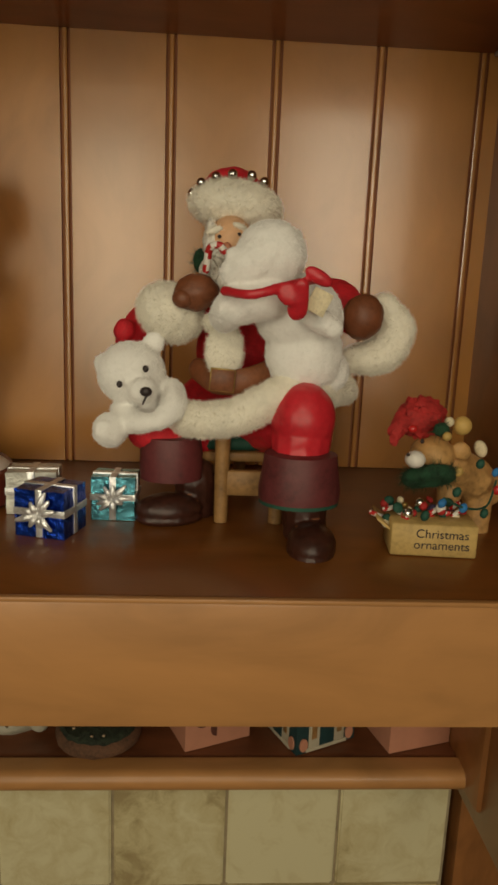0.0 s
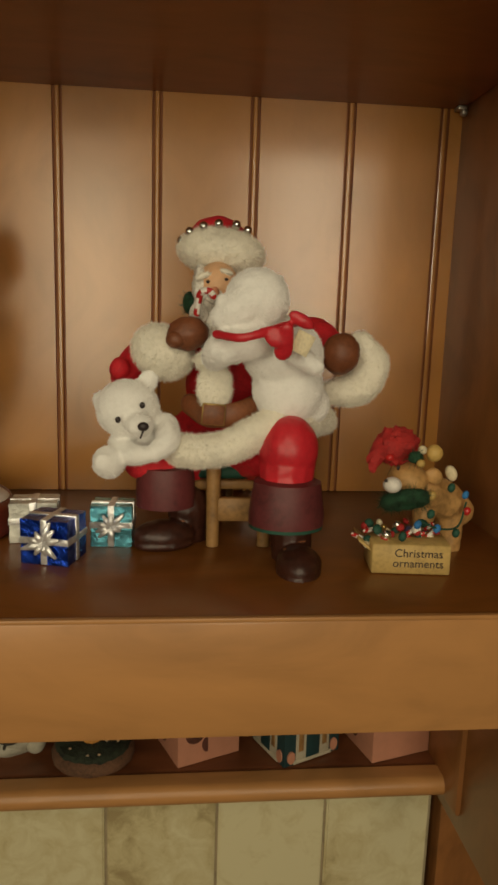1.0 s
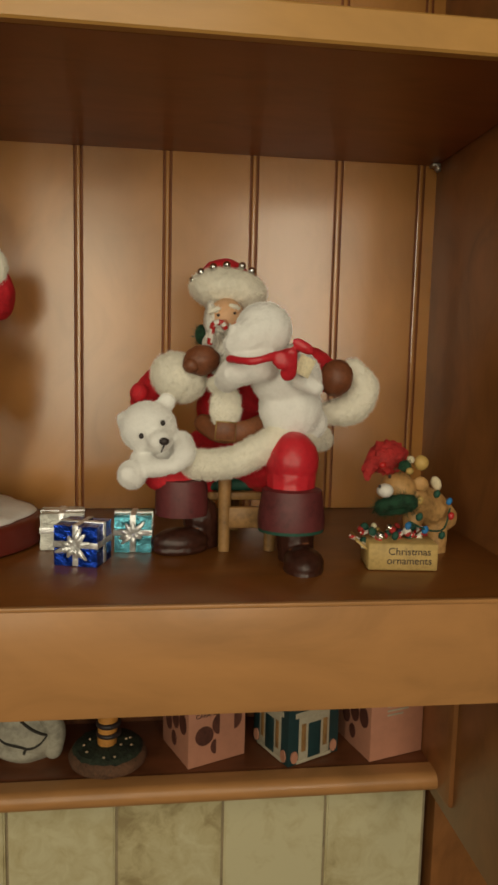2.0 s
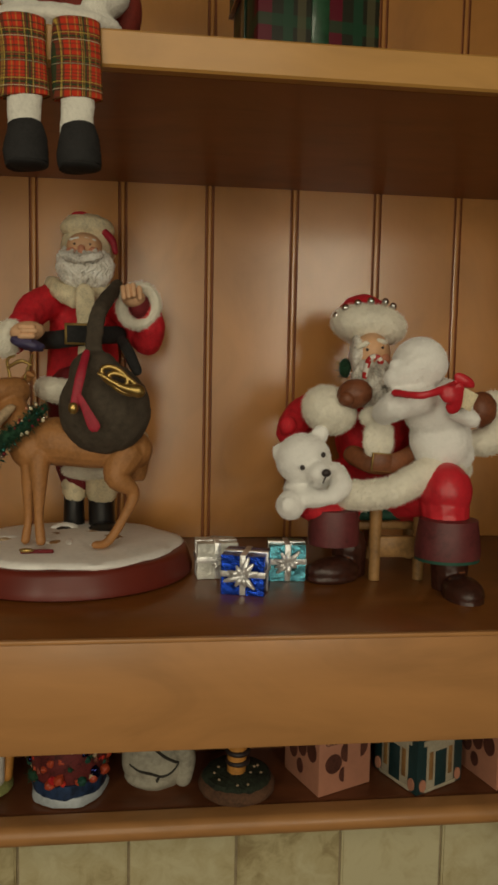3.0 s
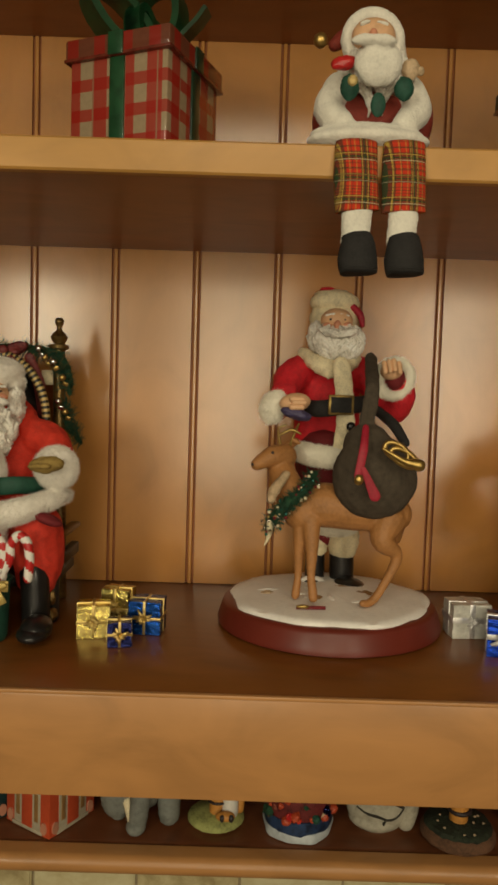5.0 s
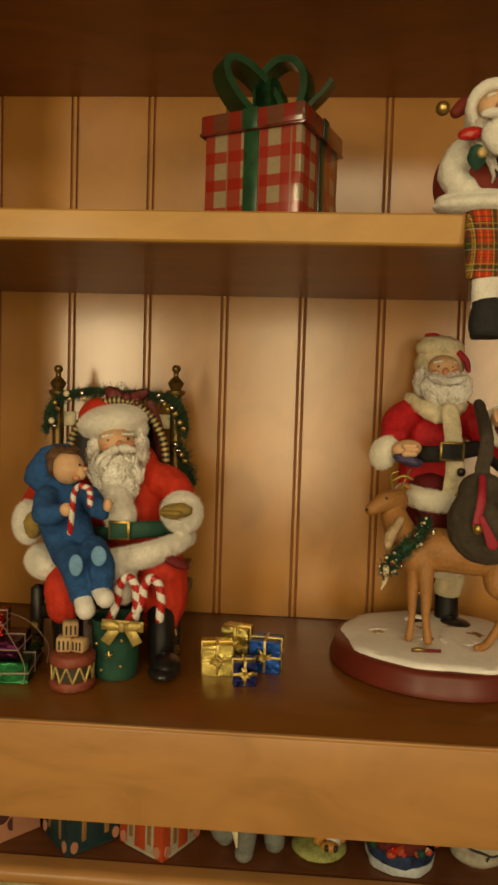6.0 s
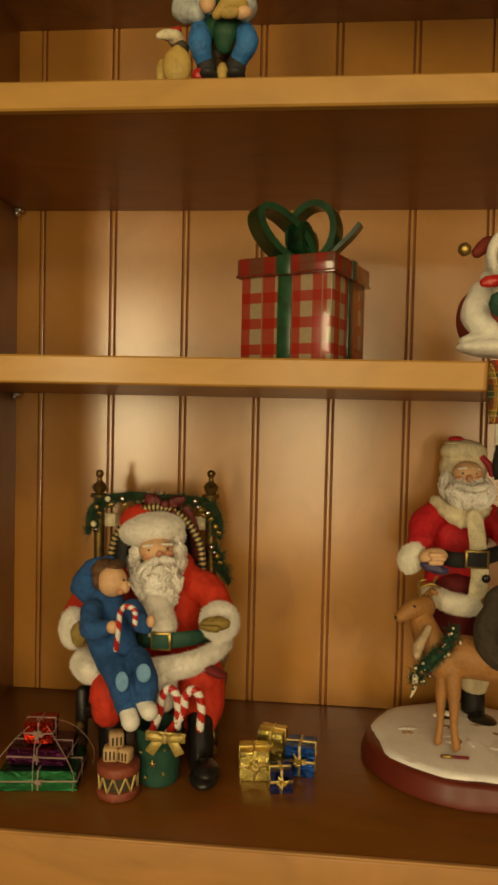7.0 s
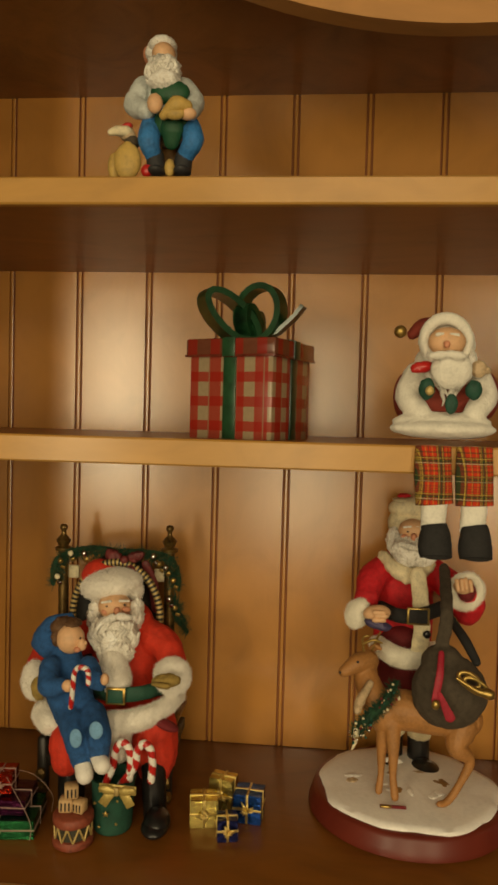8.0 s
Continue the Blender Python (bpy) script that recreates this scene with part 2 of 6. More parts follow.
def flow(verts, faces, step, rounds):
    """Melts overlapping closed forms into one smooth skin."""
    me = bpy.data.meshes.new("skin")
    me.from_pydata(verts, [], faces)
    me.update()
    ob = bpy.data.objects.new("skin", me)
    bpy.context.scene.collection.objects.link(ob)
    grid = ob.modifiers.new("grid", "REMESH")
    grid.mode, grid.voxel_size = "VOXEL", step
    soft = ob.modifiers.new("soft", "SMOOTH")
    soft.factor, soft.iterations = 0.5, rounds
    bpy.context.view_layer.update()
    done = ob.evaluated_get(bpy.context.evaluated_depsgraph_get()).to_mesh()
    n = len(done.vertices)
    co, nrm = np.empty(n * 3), np.empty(n * 3)
    done.vertices.foreach_get("co", co)
    done.vertices.foreach_get("normal", nrm)
    skin_faces = [tuple(p.vertices) for p in done.polygons]
    bpy.data.objects.remove(ob)
    bpy.data.meshes.remove(me)
    return [Vector(v) for v in co.reshape(-1, 3)], [Vector(v) for v in nrm.reshape(-1, 3)], skin_faces


class Sculpt:
    """Gathers rounded forms, each with its own paint, into one mesh. unit: metres for one unit of the radii."""

    def __init__(self, unit):
        self.unit, self.verts, self.faces, self.slots, self.paints, self.pools = unit, [], [], [], [], {}

    def slot(self, paint):
        if paint not in self.paints:
            self.paints.append(paint)
        return self.paints.index(paint)

    def add(self, verts, faces, paint, fuzz=0.0, freq=260.0):
        if paint.name in FLOWING:
            pool = self.pools.setdefault(paint, ([], []))
            k = len(pool[0])
            pool[0].extend(Vector(v) for v in verts)
            pool[1].extend(tuple(i + k for i in face) for face in faces)
            return
        k = len(self.verts)
        if fuzz:
            mid = sum(verts, Vector()) / len(verts)
            f = fuzz * self.unit * (0.45 if paint.name in HAIRY else 1.0)
            moved = []
            for v in verts:
                n1 = noise.noise(v * freq) + 0.6 * noise.noise(v * freq * 2.3)
                moved.append(v + (v - mid).normalized() * (f * n1) + noise.noise_vector(v * freq * 1.7) * (f * 0.5))
            verts = moved
        self.verts += verts
        self.faces += [tuple(i + k for i in face) for face in faces]
        self.slots += [self.slot(paint)] * len(faces)
        if paint.name in HAIRY:
            self.fluff(verts, faces, paint, *HAIRY[paint.name])

    def pour(self):
        """Turns the pooled forms of each flowing paint into one skin with folds and hairs."""
        for paint, (verts, faces) in self.pools.items():
            step, rounds, depth, freq = FLOWING[paint.name]
            co, nrm, skin_faces = flow(verts, faces, step, rounds)
            co = [v + n * (depth * (noise.noise(v * freq) + 0.5 * noise.noise(v * freq * 2.7))) for v, n in zip(co, nrm)]
            k = len(self.verts)
            self.verts += co
            self.faces += [tuple(i + k for i in face) for face in skin_faces]
            self.slots += [self.slot(paint)] * len(skin_faces)
            if paint.name in HAIRY:
                self.fluff(co, skin_faces, paint, *HAIRY[paint.name], outward=True)
        self.pools = {}

    def locks(self, c, r, paint, count, length, thick=5.0, seed=1):
        """Curled strands of hair that hang down over the front of a beard."""
        rng = random.Random(seed)
        u = self.unit
        for _ in range(count):
            a, h = rng.uniform(-1.25, 1.25), rng.uniform(-0.75, 0.8)
            pts, sway = [], rng.uniform(0, 6.28)
            for i in range(5):
                z = h - i * length / 4
                ring = math.sqrt(max(0.12, 1 - min(1.0, abs(z)) ** 2)) * 0.98
                b = a * (1 - 0.08 * i) + 0.16 * math.sin(sway + i * 1.9)
                pts.append(Vector(c) + Vector((r[0] * ring * math.sin(b), -r[1] * ring * math.cos(b) - 1.5, r[2] * z)) * u)
            self.t(pts, [thick * 0.8, thick, thick * 0.8, thick * 0.3], paint, steps=3, sides=6)
        return self

    def fluff(self, verts, faces, paint, length, per_mm2, seed=1, outward=False):
        """Short soft hairs standing on a form that has just been added, leaning at random."""
        v = np.array(verts)
        tri = np.array([(f[0], f[i], f[i + 1]) for f in faces for i in range(1, len(f) - 1)])
        a, b, c = v[tri[:, 0]], v[tri[:, 1]], v[tri[:, 2]]
        nrm = np.cross(b - a, c - a)
        area = np.linalg.norm(nrm, axis=1) / 2
        rng = np.random.default_rng(seed + len(self.faces))
        n = min(30000, int(area.sum() * 1e6 * per_mm2))
        if n < 3:
            return
        pick = rng.choice(len(tri), n, p=area / area.sum())
        u, w = rng.random(n), rng.random(n)
        flip = u + w > 1
        u[flip], w[flip] = 1 - u[flip], 1 - w[flip]
        p = a[pick] + (b - a)[pick] * u[:, None] + (c - a)[pick] * w[:, None]
        d = p - v.mean(0)
        d /= np.linalg.norm(d, axis=1)[:, None] + 1e-9
        face = nrm[pick] / (2 * area[pick] + 1e-12)[:, None]
        if not outward:
            face *= np.sign((face * d).sum(1))[:, None]
        d = face + rng.normal(0, 0.42, (n, 3)) + np.array([0, 0, -0.25])
        d /= np.linalg.norm(d, axis=1)[:, None]
        side = np.cross(d, rng.normal(0, 1, (n, 3)))
        side /= np.linalg.norm(side, axis=1)[:, None] + 1e-9
        thick = 0.00018
        tip = p + d * (length * rng.uniform(0.6, 1.2, n))[:, None]
        third = np.cross(d, side)
        k = len(self.verts)
        pts = np.stack([p + side * thick, p - side * thick * 0.5 + third * thick * 0.87, p - side * thick * 0.5 - third * thick * 0.87, tip], 1).reshape(-1, 3)
        self.verts += [Vector(q) for q in pts]
        for i in range(k, k + 4 * n, 4):
            self.faces += [(i, i + 1, i + 3), (i + 1, i + 2, i + 3), (i + 2, i, i + 3)]
        self.slots += [self.slot(paint)] * (3 * n)

    def e(self, c, r, paint, rot=(0, 0, 0), fuzz=0.0, n=18, freq=260.0):
        """An ellipsoid; radii in units, across, in depth and up."""
        m = pose(*c, *rot)
        if fuzz:
            n = 30
        h = n * 2 // 3
        verts = [m @ Vector((0, 0, r[2] * self.unit))]
        for j in range(1, h):
            a = math.pi * j / h
            for i in range(n):
                b = 2 * math.pi * i / n
                verts.append(m @ (Vector((r[0] * math.sin(a) * math.cos(b), r[1] * math.sin(a) * math.sin(b), r[2] * math.cos(a))) * self.unit))
        verts.append(m @ Vector((0, 0, -r[2] * self.unit)))
        faces = [(0, 1 + i, 1 + (i + 1) % n) for i in range(n)]
        for j in range(h - 2):
            o = 1 + j * n
            faces += [(o + i, o + n + i, o + n + (i + 1) % n, o + (i + 1) % n) for i in range(n)]
        last, o = len(verts) - 1, 1 + (h - 2) * n
        faces += [(last, o + (i + 1) % n, o + i) for i in range(n)]
        self.add(verts, faces, paint, fuzz, freq)
        return self

    def t(self, points, radii, paint, fuzz=0.0, sides=12, steps=6, flat=1.0, round_ends=True, stripes=None, freq=260.0):
        """A tapered round limb along a smooth line; radii in units; flat squeezes it in depth."""
        line = smooth_path(points, steps)
        n = len(line)
        rad = []
        for i in range(n):
            u = i / (n - 1) * (len(radii) - 1)
            k = min(int(u), len(radii) - 2) if len(radii) > 1 else 0
            rad.append((radii[k] + (radii[min(k + 1, len(radii) - 1)] - radii[k]) * (u - k)) * self.unit)
        rings = []
        if round_ends:
            d = (line[1] - line[0]).normalized()
            rings += [(line[0] - d * rad[0] * math.cos(a), rad[0] * math.sin(a)) for a in (0.12, 0.55, 1.0)]
        rings += list(zip(line, rad))
        if round_ends:
            d = (line[-1] - line[-2]).normalized()
            rings += [(line[-1] + d * rad[-1] * math.cos(a), rad[-1] * math.sin(a)) for a in (1.0, 0.55, 0.12)]
        verts, faces, side = [], [], None
        for i, (p, r) in enumerate(rings):
            a, b = rings[max(0, i - 1)][0], rings[min(len(rings) - 1, i + 1)][0]
            d = (b - a).normalized()
            if side is None:
                side = d.cross(Vector((0, 1, 0)) if abs(d.y) < 0.9 else Vector((1, 0, 0))).normalized()
            side = (side - d * side.dot(d)).normalized()
            up = d.cross(side)
            for k in range(sides):
                ang = 2 * math.pi * k / sides
                off = side * math.cos(ang) * r + up * math.sin(ang) * r
                off.y *= flat
                verts.append(p + off)
        for i in range(len(rings) - 1):
            o = i * sides
            faces += [(o + k, o + (k + 1) % sides, o + sides + (k + 1) % sides, o + sides + k) for k in range(sides)]
        faces += [tuple(range(sides))[::-1], tuple(len(verts) - sides + k for k in range(sides))]
        if stripes:
            k0 = len(self.verts)
            self.verts += verts
            ids = [self.slot(paint), self.slot(stripes)]
            for q, face in enumerate(faces):
                i, k = divmod(q, sides)
                self.faces.append(tuple(v + k0 for v in face))
                self.slots.append(ids[int((i + k * steps / sides) * 2 / steps) % 2])
            return self
        self.add(verts, faces, paint, fuzz, freq)
        return self

    def ring(self, c, big, small, paint, rot=(0, 0, 0), fuzz=0.0, squash=1.0, start=0, end=360, stripes=None):
        """A hoop, or a part of one, lying in its own xz plane."""
        m = pose(*c, *rot)
        n = max(6, int(abs(end - start) / (5 if stripes else 15)))
        pts = [m @ Vector((big * math.cos(radians(start + (end - start) * i / n)) * self.unit, 0, big * squash * math.sin(radians(start + (end - start) * i / n)) * self.unit)) for i in range(n + 1)]
        return self.t(pts, [small], paint, fuzz, steps=2, stripes=stripes, round_ends=False)

    def b(self, c, size, paint, rot=(0, 0, 0), edge=0.12):
        """A box with cut corners; size in units."""
        m = pose(*c, *rot)
        bm = bmesh.new()
        bmesh.ops.create_cube(bm, size=1)
        for v in bm.verts:
            v.co = Vector((v.co.x * size[0], v.co.y * size[1], v.co.z * size[2])) * self.unit
        if edge:
            bmesh.ops.bevel(bm, geom=bm.edges[:], offset=edge * min(size) * self.unit, segments=1, affect="EDGES")
        bm.verts.index_update()
        verts = [m @ v.co for v in bm.verts]
        faces = [tuple(v.index for v in f.verts) for f in bm.faces]
        bm.free()
        self.add(verts, faces, paint)
        return self

    def lathe(self, c, rings, paint, fuzz=0.0, n=28, squash=1.0, rot=(0, 0, 0), wave=0.0):
        """A turned form: (radius, height) rings in units from c upwards."""
        m = pose(*c, *rot)
        verts, faces = [], []
        for r, z in rings:
            for i in range(n):
                a = 2 * math.pi * i / n
                w = 1 + wave * math.sin(5 * a + 1) + wave * 0.7 * math.sin(9 * a)
                verts.append(m @ (Vector((r * w * math.cos(a), r * w * squash * math.sin(a), z)) * self.unit))
        for j in range(len(rings) - 1):
            o = j * n
            faces += [(o + i, o + (i + 1) % n, o + n + (i + 1) % n, o + n + i) for i in range(n)]
        faces += [tuple(range(n))[::-1], tuple(len(verts) - n + i for i in range(n))]
        self.add(verts, faces, paint, fuzz)
        return self

    def mesh(self, name, origin, smooth=50):
        self.pour()
        o = Vector(origin)
        me = bpy.data.meshes.new(name)
        me.from_pydata([v - o for v in self.verts], [], self.faces)
        for p in self.paints:
            me.materials.append(p)
        me.polygons.foreach_set("material_index", self.slots)
        me.update()
        me.shade_smooth()
        me.set_sharp_from_angle(angle=radians(smooth))
        return me

    def single(self, name, origin, label, category, group="", smooth=50):
        ob = new(name, self.mesh(name, origin, smooth))
        ob.location = origin
        return tagged(ob, label, category, group)

    def part(self, name, parent, label="", smooth=50):
        ob = new(name, self.mesh(name, base_of(parent), smooth))
        ob.parent = parent
        return tagged(ob, label)


# paints for figures
red_cloth = plain("red felt cloth", (0.60, 0.014, 0.026), 0.75, scale=700, vary=0.2, relief=0.35)
red_satin = plain("bright red satin", (0.58, 0.022, 0.035), 0.38, scale=300, vary=0.12, relief=0.1)
dark_red = plain("dark red cloth", (0.16, 0.01, 0.014), 0.8, scale=600, vary=0.2, relief=0.3)
fur = plain("ivory fur", (0.85, 0.81, 0.70), 0.9, scale=300, vary=0.07, relief=0.25, depth=0.0010, sheen=0.3)
grey_fur = plain("greyish fur trim", (0.80, 0.76, 0.69), 0.9, scale=300, vary=0.08, relief=0.25, depth=0.0010, sheen=0.3)
plush = plain("white plush", (0.92, 0.91, 0.88), 0.92, scale=500, vary=0.04, relief=0.25, depth=0.0007, sheen=0.4)
beard_white = plain("white curled beard", (0.86, 0.82, 0.74), 0.75, scale=450, vary=0.3, relief=1.0, depth=0.0016)
skin = plain("painted flesh resin", (0.74, 0.44, 0.25), 0.55, scale=200, vary=0.12, relief=0.08)
skin_red = plain("rosy painted resin", (0.64, 0.27, 0.16), 0.55, scale=200, vary=0.12, relief=0.08)
mitten = plain("brown leather mitten", (0.20, 0.066, 0.028), 0.5, scale=350, vary=0.22, relief=0.3)
belt_brown = plain("tan leather belt", (0.22, 0.075, 0.03), 0.5, scale=350, vary=0.2, relief=0.3)
burgundy = plain("burgundy leather", (0.115, 0.022, 0.024), 0.5, scale=300, vary=0.25, relief=0.3)
boot_brown = plain("dark brown leather", (0.050, 0.016, 0.010), 0.38, scale=250, vary=0.3, relief=0.25)
black_gloss = plain("black boot leather", (0.012, 0.011, 0.011), 0.3, scale=200, vary=0.3, relief=0.15)
black_matt = plain("black felt", (0.016, 0.015, 0.015), 0.85, scale=700, vary=0.3, relief=0.4)
gold = plain("brass gold paint", (0.46, 0.31, 0.10), 0.34, 0.85, scale=300, vary=0.2, relief=0.2)
silver = plain("silver bell", (0.75, 0.74, 0.72), 0.22, 1.0, scale=300, vary=0.1, relief=0.05)
green_dark = plain("dark green pine", (0.016, 0.075, 0.034), 0.75, scale=900, vary=0.5, relief=1.0, depth=0.002)
green_cloth = plain("bottle green cloth", (0.010, 0.070, 0.045), 0.7, scale=600, vary=0.2, relief=0.3)
ochre = plain("ochre stained wood", (0.30, 0.16, 0.055), 0.55, scale=260, vary=0.25, relief=0.2)
deer_brown = plain("fawn resin coat", (0.38, 0.170, 0.055), 0.6, scale=420, vary=0.16, relief=0.4)
deer_pale = plain("pale fawn resin", (0.55, 0.40, 0.25), 0.65, scale=420, vary=0.25, relief=0.5)
sack_grey = plain("olive grey canvas", (0.066, 0.050, 0.034), 0.9, scale=1200, vary=0.22, relief=0.6)
snow_white = plain("painted snow", (0.95, 0.93, 0.89), 0.6, scale=260, vary=0.05, relief=0.25, depth=0.0012)
mahogany = wood("satin mahogany", (0.150, 0.022, 0.013), "x", 0.42, 0.4, 0.06)
ribbon_red = plain("crimson ribbon", (0.36, 0.010, 0.030), 0.6, scale=500, vary=0.2, relief=0.3)
cream_paint = plain("cream trim", (0.78, 0.68, 0.46), 0.7, scale=700, vary=0.2, relief=0.7, depth=0.001)
white_paint = plain("white painted resin", (0.78, 0.75, 0.69), 0.5, scale=300, vary=0.1, relief=0.2)
red_paint = plain("red gloss paint", (0.50, 0.02, 0.02), 0.3, scale=300, vary=0.15, relief=0.1)
blue_fleece = plain("royal blue fleece", (0.014, 0.085, 0.25), 0.95, scale=900, vary=0.25, relief=0.6)
light_blue = plain("light blue patch", (0.16, 0.36, 0.58), 0.9, scale=900, vary=0.15, relief=0.4)
hair_brown = plain("brown hair", (0.13, 0.062, 0.028), 0.7, scale=500, vary=0.35, relief=0.9)
nose_dark = plain("dark stitched nose", (0.03, 0.02, 0.02), 0.5, vary=0.1, relief=0)
throne_brass = plain("dull brass buckle", (0.40, 0.27, 0.09), 0.4, 0.8, vary=0.2)
teal_tinsel = plain("teal tinsel", (0.05, 0.24, 0.20), 0.25, 0.7, vary=0.3)
violet = plain("violet grey rein", (0.06, 0.05, 0.12), 0.5, vary=0.2)

# ---- seated figure with two white bears, on a stool ----
ON = MAIN + 0.0005
s = Sculpt(0.000345)
s.e((-0.0090, 0.4800, 1.7160), (66, 62, 54), red_cloth, fuzz=4)
s.e((-0.0070, 0.4680, 1.7070), (96, 84, 52), fur, (0, 6, 0), fuzz=8)
for c in ((-0.0370, 0.4640, 1.7140), (-0.0310, 0.4560, 1.7200), (-0.0210, 0.4530, 1.7240), (-0.0100, 0.4520, 1.7260), (0.0030, 0.4540, 1.7260), (0.0120, 0.4600, 1.7230)):
    s.e(c, (10, 10, 10), silver, n=10)
s.e((-0.0100, 0.4450, 1.6810), (46, 48, 52), skin)
s.e((-0.0130, 0.4280, 1.6760), (10, 12, 14), skin_red, n=10)
s.e((-0.0020, 0.4320, 1.6760), (15, 13, 15), skin_red, n=10)
s.e((-0.0210, 0.4320, 1.6880), (20, 8, 7), fur, (0, -18, 0), n=10)
s.e((-0.0050, 0.4330, 1.6910), (19, 8, 7), fur, (0, 18, 0), n=10)
s.e((-0.0230, 0.4450, 1.6810), (16, 34, 44), beard_white, fuzz=5)
s.e((-0.0130, 0.4320, 1.6570), (50, 42, 60), beard_white, fuzz=6)
s.locks((-0.0130, 0.4320, 1.6570), (53, 45, 64), beard_white, 34, 0.8, 5, 3)
s.e((-0.0110, 0.4210, 1.6700), (26, 10, 9), beard_white, (0, 14, 0), fuzz=3)
for c in ((-0.0180, 0.4300, 1.6840), (-0.0050, 0.4300, 1.6860)):
    s.e(c, (4, 3, 3.5), nose_dark, n=8)
s.t([(-0.0260, 0.4060, 1.6620), (-0.0240, 0.4020, 1.6750), (-0.0180, 0.4000, 1.6770), (-0.0150, 0.4000, 1.6730)], [7], white_paint, stripes=red_paint, steps=4)
s.e((-0.0300, 0.4550, 1.6690), (15, 15, 24), green_dark, fuzz=4)
s.e((-0.0320, 0.4120, 1.6480), (42, 34, 34), mitten, (0, -12, 0), fuzz=2)
s.e((-0.0400, 0.4060, 1.6440), (20, 20, 18), mitten)
s.e((-0.0490, 0.4280, 1.6340), (66, 56, 56), fur, (0, 25, 0), fuzz=9)
s.t([(-0.0390, 0.4800, 1.6360), (-0.0650, 0.4700, 1.6250), (-0.0770, 0.4550, 1.6130)], [52, 46, 34], red_cloth, fuzz=3)
s.e((-0.0810, 0.4450, 1.6200), (22, 26, 26), red_cloth, fuzz=3)
s.e((0.0030, 0.4720, 1.6070), (102, 84, 112), red_cloth, fuzz=4)
s.e((-0.0040, 0.4720, 1.5700), (120, 84, 66), red_cloth, fuzz=4)
s.e((-0.0160, 0.4120, 1.6300), (34, 20, 24), fur, fuzz=6)
s.e((-0.0130, 0.4060, 1.6120), (36, 18, 56), fur, fuzz=7)
s.t([(-0.0280, 0.4250, 1.5970), (-0.0150, 0.4040, 1.5920), (0.0060, 0.4040, 1.5950), (0.0290, 0.4300, 1.6020)], [24], belt_brown, flat=0.4)
s.b((-0.0140, 0.3920, 1.5950), (46, 7, 42), throne_brass, (0, 4, 0))
s.b((-0.0140, 0.3900, 1.5950), (42, 7, 38), belt_brown, (0, 4, 0))
# hem fur and knees
s.t([(-0.0550, 0.4300, 1.5690), (-0.0330, 0.4050, 1.5670), (-0.0050, 0.3920, 1.5720), (0.0250, 0.3950, 1.5870), (0.0520, 0.4150, 1.5910), (0.0740, 0.4500, 1.5830)], [34, 34, 34, 34, 36, 30], fur, fuzz=9, sides=18, steps=8)
s.e((0.0380, 0.3900, 1.5720), (60, 62, 68), red_satin, fuzz=3)
s.t([(0.0380, 0.3910, 1.5620), (0.0360, 0.3810, 1.5470)], [58, 52], red_satin)
s.t([(0.0120, 0.4450, 1.5580), (0.0380, 0.4000, 1.5690)], [62, 60], red_satin)
s.e((-0.0540, 0.4190, 1.5540), (62, 58, 36), red_cloth, fuzz=3)
s.t([(-0.0140, 0.4520, 1.5530), (-0.0520, 0.4180, 1.5520)], [56, 50], red_cloth)
s.lathe((0.0360, 0.3760, 1.5240), [(50, -2), (74, 0), (75, 20), (70, 55), (66, 84), (52, 86)], burgundy, squash=0.85)
s.lathe((0.0360, 0.3760, 1.5230), [(73, -4), (73, 3)], green_cloth, squash=0.85)
s.lathe((-0.0460, 0.4120, 1.5260), [(48, -2), (60, 0), (61, 20), (60, 55), (56, 82), (44, 84)], burgundy, squash=0.85)
s.t([(0.0410, 0.3840, 1.5200), (0.0420, 0.3840, 1.4970)], [44, 40], boot_brown, fuzz=2)
s.e((0.0430, 0.3590, 1.5010), (44, 64, 32), boot_brown, (0, 0, -8), fuzz=2)
s.e((0.0430, 0.3590, 1.4960), (45, 66, 17), boot_brown, (0, 0, -8))
s.t([(-0.0300, 0.4240, 1.5230), (-0.0280, 0.4290, 1.4980)], [44, 40], boot_brown, fuzz=2)
s.e((-0.0470, 0.4090, 1.5050), (66, 42, 31), boot_brown, (0, 0, 14), fuzz=2)
s.e((-0.0470, 0.4090, 1.4990), (67, 43, 16), boot_brown, (0, 0, 14))
for c in ((0.0410, 0.3710, 1.5190), (0.0420, 0.3700, 1.5120), (0.0410, 0.3620, 1.5090), (-0.0340, 0.4110, 1.5140), (-0.0350, 0.4080, 1.5100)):
    s.t([Vector(c) - Vector((0.007, -0.002, 0)), Vector(c), Vector(c) + Vector((0.007, 0.002, 0))], [2.2], belt_brown, steps=2, sides=6)
# large bear held in the arm
s.e((0.0130, 0.3900, 1.6720), (62, 56, 60), plush, (0, -12, 0), fuzz=4)
s.t([(0.0090, 0.3860, 1.6700), (-0.0030, 0.3800, 1.6640), (-0.0100, 0.3800, 1.6610)], [50, 38, 24], plush, fuzz=4)
s.e((0.0280, 0.4120, 1.6850), (18, 12, 16), plush, fuzz=3)
s.e((-0.0090, 0.3780, 1.6700), (18, 12, 16), plush, fuzz=3)
s.e((0.0330, 0.4020, 1.6370), (84, 62, 74), plush, (0, 20, 0), fuzz=5)
s.e((0.0380, 0.4050, 1.6130), (72, 60, 78), plush, (0, -6, 0), fuzz=5)
s.t([(0.0120, 0.3800, 1.6460), (-0.0080, 0.3750, 1.6410), (-0.0140, 0.3900, 1.6340)], [36, 34, 28], plush, fuzz=4)
s.t([(0.0390, 0.3750, 1.6370), (0.0510, 0.3750, 1.6300)], [24, 18], plush, fuzz=3)
